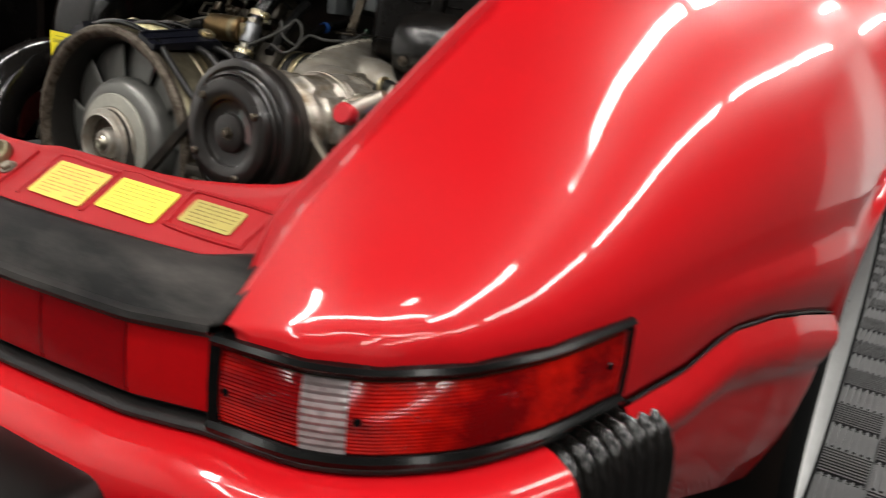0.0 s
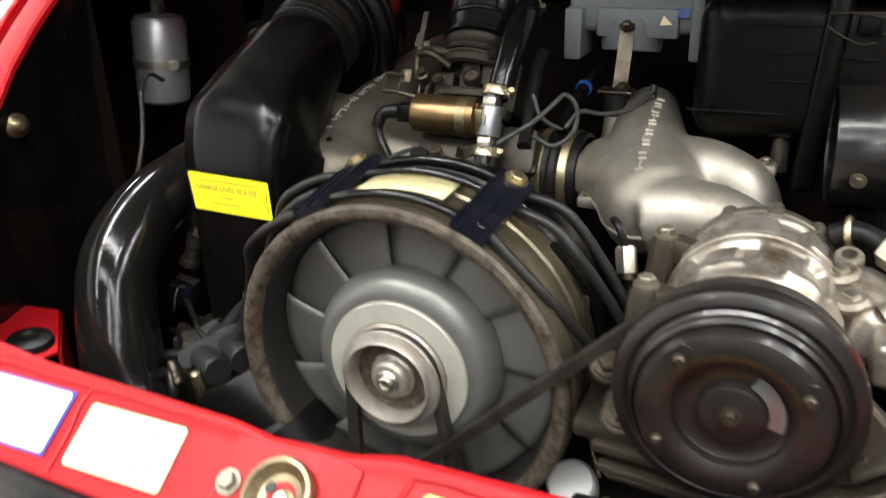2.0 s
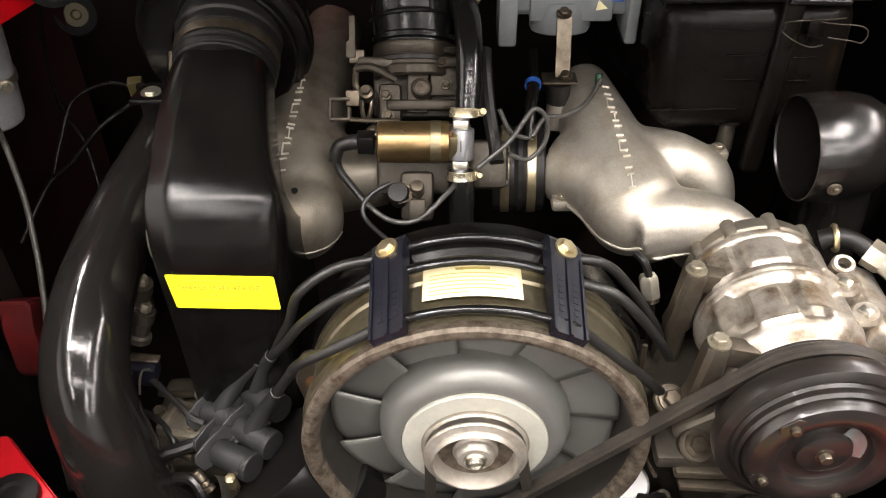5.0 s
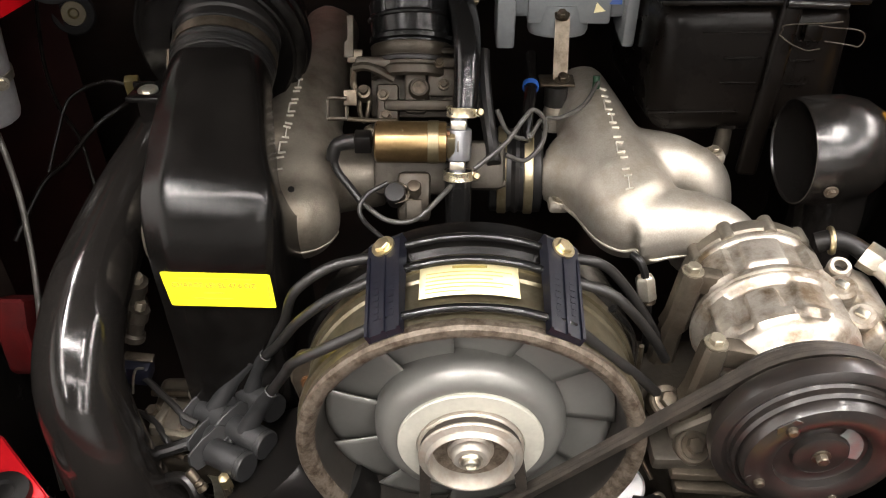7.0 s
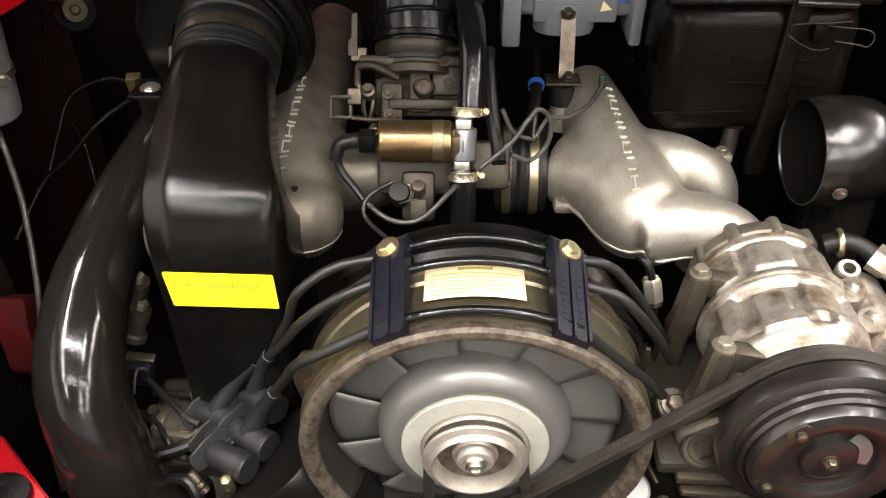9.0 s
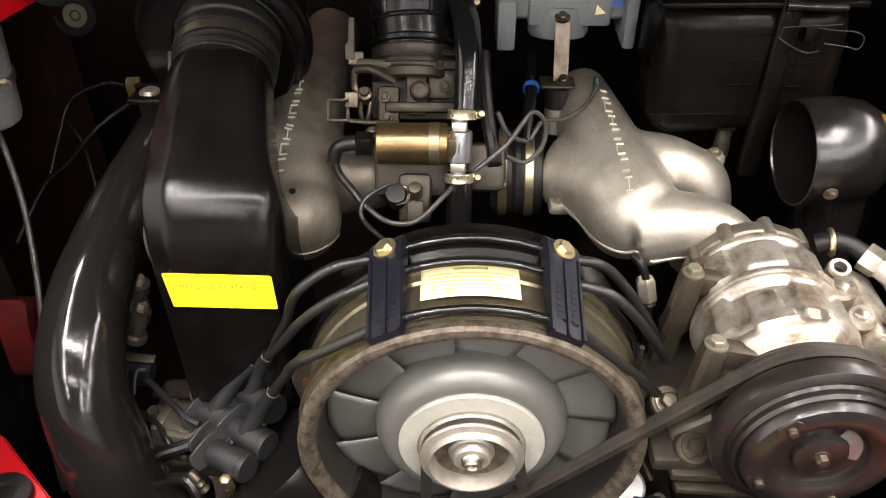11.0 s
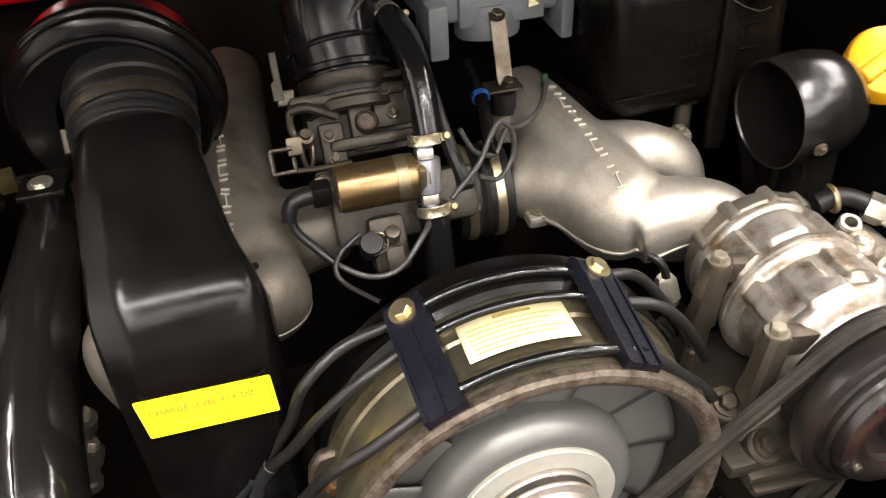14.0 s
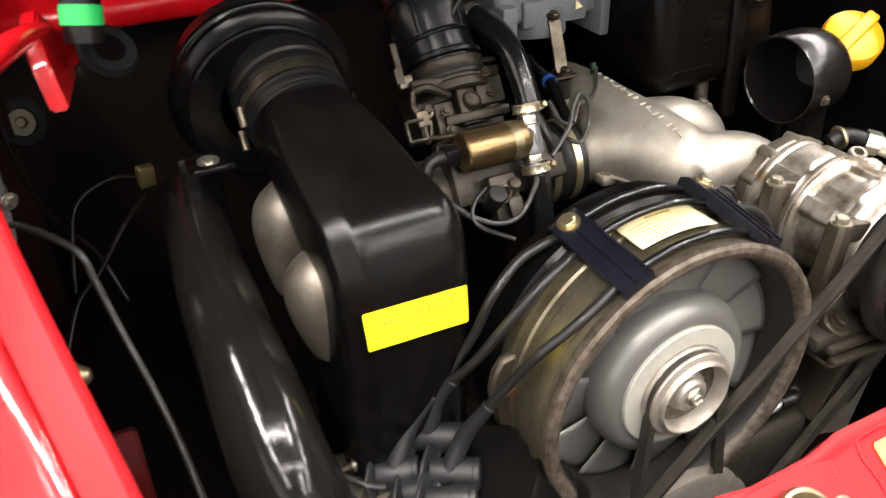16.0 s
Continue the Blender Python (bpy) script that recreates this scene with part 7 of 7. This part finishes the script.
def panel_label(x0, x1, y0, y1, material, label, bars, ink=PRINT, border=None, skew=0.0):
    cx, cy = (x0 + x1) / 2, (y0 + y1) / 2
    k = math.sqrt(1 + 0.68 ** 2)
    w, h = (x1 - x0) / 2, (y0 - y1) / 2 * k
    lab = thing("warning_label", label, "label", "labels on the slam panel", at=tuple(panel_matrix(cx, cy).translation))
    m = panel_matrix(cx, cy, 0.0012)
    c = 0.0022
    if border:
        part("label_border", plate([(-w - 0.002, -h - 0.002), (w + 0.002, -h - 0.002), (w + 0.002, h + 0.002), (-w - 0.002, h + 0.002)], 0.0004, m), border, lab)
        m = panel_matrix(cx, cy, 0.002)
    part("label_sheet", plate([(-w + c, -h), (w - c, -h), (w, -h + c), (w, h - c), (w - c, h), (-w + c, h), (-w, h - c), (-w, -h + c)], 0.0005, m), material, lab)
    m2 = m @ Matrix.Translation((0, 0, 0.0006))
    random.seed(int(x0 * 1000) + 7)
    for i in range(bars):
        y = h * (0.72 - 1.5 * i / max(1, bars - 1))
        a = -w * 0.85 + (w * 0.1 if i % 3 else 0)
        while a < w * 0.75:
            b = min(w * 0.86, a + random.uniform(0.005, 0.016))
            part("text_bar", plate([(a, y), (b, y), (b, y + 0.0011), (a, y + 0.0011)], 0.00015, m2), ink, lab)
            a = b + 0.002 + (0.02 if random.random() < 0.12 else 0)


panel_label(-0.2865, -0.200, -0.1985, -0.2365, PAPER, "white printed label with a blue border on the red panel", 8, BLUE_INK, BLUE_INK)
panel_label(-0.180, -0.0935, -0.200, -0.2385, STICK_C, "pale cream printed label on the red panel", 8, STICK_O)
panel_label(0.0848, 0.1668, -0.1995, -0.238, STICK_Y, "aged yellow printed warning label on the red panel", 9, WASHED_RED)
panel_label(0.181, 0.2635, -0.1978, -0.2315, STICK_G, "lemon yellow printed label on the red panel", 8, WASHED_OLIVE)
panel_label(0.284, 0.3485, -0.1972, -0.2205, STICK_O, "olive gold printed label on the red panel", 6, PRINT)


def lid_latch():
    l = thing("lid_latch", "brass-coloured round lid latch bolted on a red plate", "latch", at=tuple(panel_matrix(-0.006, -0.2215).translation))
    m = panel_matrix(-0.006, -0.2215, 0.0)
    nz = (m.to_3x3() @ Vector((0, 0, 1)))
    part("latch_plate", plate([(-0.05, -0.030), (0.045, -0.030), (0.048, 0.030), (0.03, 0.034), (-0.03, 0.034), (-0.048, 0.030)], 0.0025, m, 0.0008), RED_IN, l)
    p = m.translation + nz * 0.0025
    part("latch_cup", turned([(0.0245, 0), (0.025, 0.005), (0.0235, 0.0085), (0.0205, 0.009), (0.0185, 0.006), (0.015, 0.001), (0.006, -0.001), (0.0, -0.001)], p, nz, 48), LATCH, l, "tarnished brass-coloured cup")
    part("latch_pin", turned([(0, 0), (0.007, 0), (0.0075, 0.003), (0.0045, 0.006), (0.0045, 0.009), (0, 0.0095)], p + m.to_3x3() @ Vector((0.004, -0.002, -0.001)), nz, 24), STEEL, l)
    part("pin_hole", turned([(0, 0), (0.004, 0), (0.004, 0.0006), (0, 0.0006)], p + m.to_3x3() @ Vector((-0.009, 0.004, 0.0005)), nz, 14), INK, l)
    for x, y in ((-0.0395, 0.0), (0.037, -0.003)):
        part("latch_bolt", hexbolt(bmesh.new(), m @ Vector((x, y, 0.0027)), nz, 0.0062, 0.006), ALU_DULL, l, "dull hex bolt")


lid_latch()


# ---- cables ----
BRAID = mat("braided_cable_sleeve", (0.055, 0.052, 0.046), 0.35, 0.5, grain=900, vary=0.6, stain=120, stain_amt=0.7, stain_col=(0.03, 0.028, 0.025), bump=0.6)
def cable(name, label, pts, r, m=WIRE, group=""):
    c = thing(name, label, "cable", group, at=tuple(pts[0]))
    part("cable_run", tube(pts, r, 10, 8), m, c)
    return c


cable("vacuum_line", "thin grey vacuum line looping to the manifold", [(0.1286, 0.232, 0.7427), (0.1137, 0.21, 0.7305), (0.0905, 0.19, 0.7279), (0.071, 0.18, 0.7312), (0.0583, 0.17, 0.7173), (0.0394, 0.165, 0.7262), (0.0284, 0.17, 0.7465)], 0.0022, GREYLINE)
cable("vacuum_line", "thin grey vacuum line tied in a loop", [(0.0084, 0.13, 0.7093), (0.0358, 0.145, 0.7266), (0.0509, 0.16, 0.741), (0.0607, 0.165, 0.7496), (0.0717, 0.165, 0.7382), (0.0704, 0.16, 0.7176), (0.0551, 0.15, 0.7057), (0.0364, 0.145, 0.7148)], 0.0022, GREYLINE)
cable("sensor_lead", "grey sensor lead with a blue sleeve beside the throttle", [(0.066, 0.27, 0.752), (0.0647, 0.25, 0.748), (0.0628, 0.22, 0.7426), (0.059, 0.195, 0.73), (0.0559, 0.17, 0.7143)], 0.0058, DUCT)
part("blue_tie", turned([(0.0068, -0.0028), (0.0078, -0.0028), (0.0078, 0.0028), (0.0068, 0.0028)], (0.0628, 0.222, 0.7428), (0.1, 0.9, 0.2), 24, close=True), BLUECAP, bpy.data.objects["sensor_lead"], "blue cable tie")
cable("sensor_lead", "black sensor plug lead beside the idle hose", [(0.0167, 0.235, 0.772), (0.0167, 0.22, 0.7627), (0.02, 0.19, 0.735), (0.025, 0.165, 0.712), (0.027, 0.15, 0.702)], 0.0068, RUBBER)
cable("bay_cable", "thin silver-braided cable hanging along the bay side", [(-0.47, 0.235, 0.715), (-0.445, 0.185, 0.735), (-0.4122, 0.136, 0.7296), (-0.4053, 0.124, 0.707), (-0.4, 0.112, 0.681), (-0.3936, 0.093, 0.6555), (-0.387, 0.072, 0.633), (-0.3795, 0.04, 0.600), (-0.374, 0.0, 0.565), (-0.365, -0.03, 0.53), (-0.36, -0.05, 0.48)], 0.0028, BRAID)
cable("bay_cable", "thin dark cable in the bay corner", [(-0.45, 0.36, 0.80), (-0.443, 0.31, 0.73), (-0.425, 0.275, 0.69), (-0.40, 0.25, 0.66), (-0.385, 0.22, 0.62)], 0.0022, CLEANER)
cable("bay_cable", "dark cable in the bay corner", [(-0.452, 0.16, 0.598), (-0.427, 0.20, 0.640), (-0.402, 0.215, 0.659), (-0.372, 0.235, 0.688), (-0.345, 0.26, 0.70)], 0.0026, CLEANER)
cable("bay_cable", "thin dark cable in the bay corner", [(-0.425, 0.215, 0.645), (-0.418, 0.24, 0.672), (-0.405, 0.265, 0.703), (-0.372, 0.28, 0.714), (-0.343, 0.277, 0.710)], 0.0020, CLEANER)
cable("fuel_line", "short black fuel line behind the fan", [(0.1375, 0.040, 0.6860), (0.1425, 0.034, 0.6845), (0.1460, 0.031, 0.6790), (0.1493, 0.030, 0.669), (0.1548, 0.027, 0.645), (0.16, 0.02, 0.58)], 0.0034, RUBBER)


cable("vacuum_line", "thin grey vacuum line over the rubber boot", [(0.010, 0.285, 0.838), (-0.006, 0.262, 0.838), (-0.026, 0.246, 0.836), (-0.042, 0.236, 0.824), (-0.046, 0.230, 0.808), (-0.0435, 0.224, 0.793), (-0.041, 0.222, 0.782)], 0.0017, GREYLINE)


def line_nut():
    n = thing("line_nut", "bright zinc hex nut on a fuel line", "nut", at=(0.154, 0.031, 0.66))
    ax = (-0.2, 0.35, 1)
    part("hex", turned([(0, -0.010), (0.0085, -0.010), (0.0085, 0.008), (0.0065, 0.011), (0, 0.011)], (0.1512, 0.0295, 0.6585), ax, 6), STEEL, n)
    part("ferrule", turned([(0, 0), (0.0068, 0), (0.006, 0.009), (0, 0.009)], (0.1545, 0.0265, 0.6440), ax, 20), DULL, n)


line_nut()


# ---- small parts low in the bay ----
def low_clutter():
    for pts, r, m, label in (
        ([(-0.300, 0.030, 0.543), (-0.289, 0.022, 0.5445), (-0.277, 0.012, 0.542), (-0.262, 0.0, 0.538), (-0.250, -0.0095, 0.5335), (-0.238, -0.014, 0.530)], 0.0032, WIRE, "bent grey lead beside the distributor"),
        ([(-0.308, 0.012, 0.513), (-0.296, 0.006, 0.518), (-0.281, -0.006, 0.5205), (-0.268, -0.020, 0.516), (-0.262, -0.028, 0.508)], 0.0032, WIRE, "bent grey lead beside the distributor"),
        ([(-0.300, -0.052, 0.512), (-0.2737, -0.042, 0.5205), (-0.258, -0.037, 0.522), (-0.244, -0.031, 0.523)], 0.0058, RUBBER, "black lead beside the distributor"),
        ([(-0.292, 0.028, 0.522), (-0.2655, 0.023, 0.527), (-0.244, 0.020, 0.531), (-0.21, 0.016, 0.536)], 0.0034, DULL, "thin steel rod behind the connectors"),
        ([(-0.295, -0.012, 0.503), (-0.27, -0.028, 0.508), (-0.245, -0.04, 0.514)], 0.0030, DULL, "thin steel rod behind the connectors"),
        ([(-0.262, -0.062, 0.512), (-0.244, -0.067, 0.523), (-0.232, -0.073, 0.526), (-0.224, -0.082, 0.515), (-0.222, -0.088, 0.49)], 0.0055, SATIN, "black hose beside the worm clamp"),
    ):
        cable("engine_lead", label, pts, r, m, "leads beside the distributor")
    fr = thing("rod_ferrule", "bright steel ferrule on a thin rod", "ferrule", at=(-0.2447, 0.02, 0.531))
    for k in range(3):
        part("ferrule_ring", turned([(0, 0), (0.0058, 0), (0.0062, 0.001), (0.0062, 0.0045), (0.0058, 0.0055), (0, 0.0055)], (-0.2525 + 0.0068 * k, 0.0215 - 0.0008 * k, 0.529 + 0.0014 * k), (0.95, -0.13, 0.2), 16), STEEL, fr)
    s = thing("sensor_block", "small black sensor block beside the pipe", "sensor", at=(-0.300, 0.032, 0.548))
    part("block", rbox((0.026, 0.022, 0.022), (-0.302, 0.034, 0.548, 0, 8, 0), 0.003), NAVY, s)
    part("wire_clip", tube([(-0.304, 0.016, 0.535), (-0.3005, 0.018, 0.552), (-0.297, 0.022, 0.5605), (-0.290, 0.022, 0.562)], 0.0012, 8), STEEL, s, "thin steel clip")
    part("top_plate", rbox((0.026, 0.009, 0.003), (-0.298, 0.036, 0.562, 10, 8, 0), 0.001), DULL, s, "bent steel plate")
    for q, d, r in (((-0.294, 0.056, 0.604), (-0.35, -0.2, -1), 0.0095), ((-0.292, 0.062, 0.632), (-0.3, 0.1, -1), 0.010)):
        f = thing("coolant_plug", "oily metal plug between pipe and duct", "plug", "plugs beside the duct", at=q)
        part("plug_body", turned([(0, 0), (r, 0), (r, 0.012), (r * 0.8, 0.014), (r * 0.8, 0.026), (r * 1.1, 0.028), (r * 1.1, 0.034), (0, 0.034)], q, d, 20), DARKCAST, f)
        part("plug_tip", hexbolt(bmesh.new(), Vector(q), tuple(-x for x in d), r * 0.55, 0.008, False), ALU_DULL, f)
    e = thing("engine_case", "grimy cast engine case low in the bay", "engine case", at=(-0.2, 0.0, 0.5))
    part("case_block", rbox((0.13, 0.09, 0.05), (-0.225, 0.01, 0.490, 10, 0, 0), 0.008, 3), GRIME, e)
    part("case_face", rbox((0.050, 0.034, 0.010), (-0.252, 0.0, 0.514, 12, 0, -14), 0.003), CAST_OLD, e)
    part("case_rib", rbox((0.046, 0.008, 0.016), (-0.252, -0.018, 0.512, 0, 0, -10), 0.002), ALU_DULL, e)
    part("case_rib", rbox((0.010, 0.040, 0.020), (-0.277, 0.006, 0.512, 0, 0, -12), 0.003), CAST_OLD, e)
    part("case_stud", hexbolt(bmesh.new(), (-0.2855, 0.006, 0.520), (0, -0.3, 1), 0.0055, 0.008), DULL, e)
    part("case_stud", hexbolt(bmesh.new(), (-0.252, -0.010, 0.520), (0, -0.3, 1), 0.0045, 0.005), RIM, e)
    part("lower_case", rbox((0.34, 0.20, 0.10), (0.03, 0.02, 0.42), 0.02, 3), DARKCAST, e)
    h = thing("hose_clip", "steel hose clamp on the lower end of the hot air pipe", "hose clamp", at=(-0.235, -0.06, 0.455))
    part("band", turned([(0.0378, -0.006), (0.0392, -0.006), (0.0392, 0.006), (0.0378, 0.006)], (-0.236, -0.0615, 0.453), (-0.8, -0.25, 0.55), 40, close=True), STEEL, h)
    part("worm_screw", turned([(0, -0.011), (0.0036, -0.011), (0.0042, -0.009), (0.0042, -0.001), (0.0032, 0.0), (0.0042, 0.001), (0.0045, 0.004), (0.0032, 0.005), (0.0048, 0.006), (0.0048, 0.010), (0, 0.011)], (-0.2225, -0.078, 0.5345), (0.55, -0.35, -0.75), 14), DULL, h)
    u = thing("brass_union", "small brass hex union beside the clamp", "union", at=(-0.222, -0.03, 0.455))
    part("hex", turned([(0, -0.01), (0.0056, -0.01), (0.0056, 0.003), (0.0048, 0.005), (0.0048, 0.008), (0.003, 0.009), (0, 0.009)], (-0.1995, -0.076, 0.531), (0, -0.2, 1), 6), LATCH, u)
    part("union_pipe", tube([(-0.1995, -0.076, 0.526), (-0.2, -0.072, 0.49), (-0.202, -0.06, 0.44)], 0.0045, 10), DULL, u)
    t = thing("marker_tab", "small orange plastic tab low in the bay", "tab", at=(-0.185, -0.03, 0.447))
    part("tab", rbox((0.010, 0.006, 0.006), (-0.162, -0.078, 0.519, 0, 20, 0), 0.0015), ORANGE, t)
    part("tab_stem", tube([(-0.164, -0.078, 0.517), (-0.175, -0.07, 0.50), (-0.18, -0.05, 0.47)], 0.003, 8), DULL, t)
    c = thing("filler_plug", "cream round plug with a black hose below the fan", "plug", at=(0.1389, -0.0586, 0.51))
    part("plug_cap", turned([(0, -0.01), (0.0185, -0.01), (0.0195, -0.004), (0.0195, 0.004), (0.017, 0.008), (0.006, 0.009), (0, 0.009)], (0.1385, -0.0586, 0.505), (-0.1, -0.55, 0.8), 32), PAPER, c)
    part("plug_hose", tube([(0.146, -0.075, 0.505), (0.156, -0.078, 0.508), (0.166, -0.07, 0.50), (0.172, -0.05, 0.47)], 0.0065, 12), RUBBER, c)
    cable("earth_strap", "thin bare steel wire behind the fan rim", [(0.137, -0.035, 0.655), (0.139, -0.032, 0.62), (0.138, -0.035, 0.58), (0.150, -0.05, 0.54), (0.160, -0.065, 0.525)], 0.0020, DULL)
    cable("engine_lead", "thin grey rod beside the compressor bracket", [(0.331, -0.058, 0.672), (0.3373, -0.06, 0.6542), (0.3512, -0.06, 0.6198), (0.3637, -0.06, 0.5842), (0.369, -0.06, 0.565)], 0.0028, GREYLINE)


low_clutter()


# Ochre dimmed in its base colour for the shaded upper left of the bay.
OCHRE = mat("dirty_ochre_darkened_for_shade", (0.06, 0.046, 0.014), 0.5, grain=300, vary=0.2, stain=60, stain_amt=0.6, bump=0.1)
STRUT = (Vector((-0.368, 0.165, 0.873)), Vector((-0.354, 0.19, 0.965)))


def strut_and_hinge():
    s = thing("gas_strut", "dark gas strut with a green band at the lid hinge", "gas strut", at=(-0.364, 0.165, 0.872))
    a, b = STRUT
    ax = (b - a).normalized()
    part("strut_tube", turned([(0, 0), (0.0135, 0), (0.0135, 0.22), (0, 0.22)], a, ax, 24), SATIN, s)
    part("green_band", turned([(0.0136, 0.012), (0.0148, 0.012), (0.0148, 0.026), (0.0136, 0.026)], a, ax, 24, close=True), GREEN_BAND, s, "bright green band")
    part("rubber_grommet", turned([(0.012, 0), (0.020, -0.002), (0.0225, 0.004), (0.020, 0.010), (0.012, 0.010)], a + Vector((0.014, 0.03, -0.02)), (0.3, -0.6, 0.7), 32, close=True), TYRE, s)
    h = new("hinge_bracket"); h.parent = car
    tagged(h, "red painted lid hinge bracket")
    part("bracket_arm", tube([(-0.46, 0.10, 0.865), (-0.425, 0.14, 0.880), (-0.402, 0.185, 0.875), (-0.383, 0.225, 0.850), (-0.381, 0.236, 0.838)], [0.024, 0.022, 0.018, 0.013, 0.010], 16, flat=0.45), RED, h, "", 50)
    bm = bmesh.new()
    loft(bm, [[Vector((x + dx, y, z)) for x, y, z in ((-0.3955, 0.142, 0.835), (-0.3815, 0.238, 0.829), (-0.384, 0.245, 0.862), (-0.398, 0.205, 0.890), (-0.402, 0.165, 0.885), (-0.400, 0.150, 0.862))] for dx in (-0.006, 0.006)])
    bmesh.ops.bevel(bm, geom=bm.edges[:], offset=0.002, segments=2, affect="EDGES")
    part("bracket_tab", bm, RED, h, "", 40)
    part("hinge_bolt", hexbolt(bmesh.new(), (-0.374, 0.233, 0.832), (0.8, -0.6, 0.2), 0.004, 0.004), DULL, h)
    p = thing("cable_grommet", "yellowish cable grommet in a dark ring", "grommet", at=(-0.433, 0.38, 0.743))
    part("ring", turned([(0.014, 0), (0.022, 0), (0.024, 0.004), (0.022, 0.008), (0.014, 0.008)], (-0.433, 0.385, 0.743), (0.3, -0.9, 0.3), 32, close=True), TYRE, p)
    part("core", turned([(0, 0), (0.014, 0), (0.013, 0.005), (0.006, 0.005), (0.004, 0.001), (0, 0.001)], (-0.433, 0.385, 0.743), (0.3, -0.9, 0.3), 24), OCHRE, p)
    c = thing("cable_connector", "tan plastic cable connector beside the blower", "connector", at=(-0.3408, 0.2754, 0.712))
    part("connector_shell", rbox((0.015, 0.012, 0.020), (-0.3408, 0.2754, 0.712, 10, 0, 10), 0.002), OCHRE, c)


strut_and_hinge()
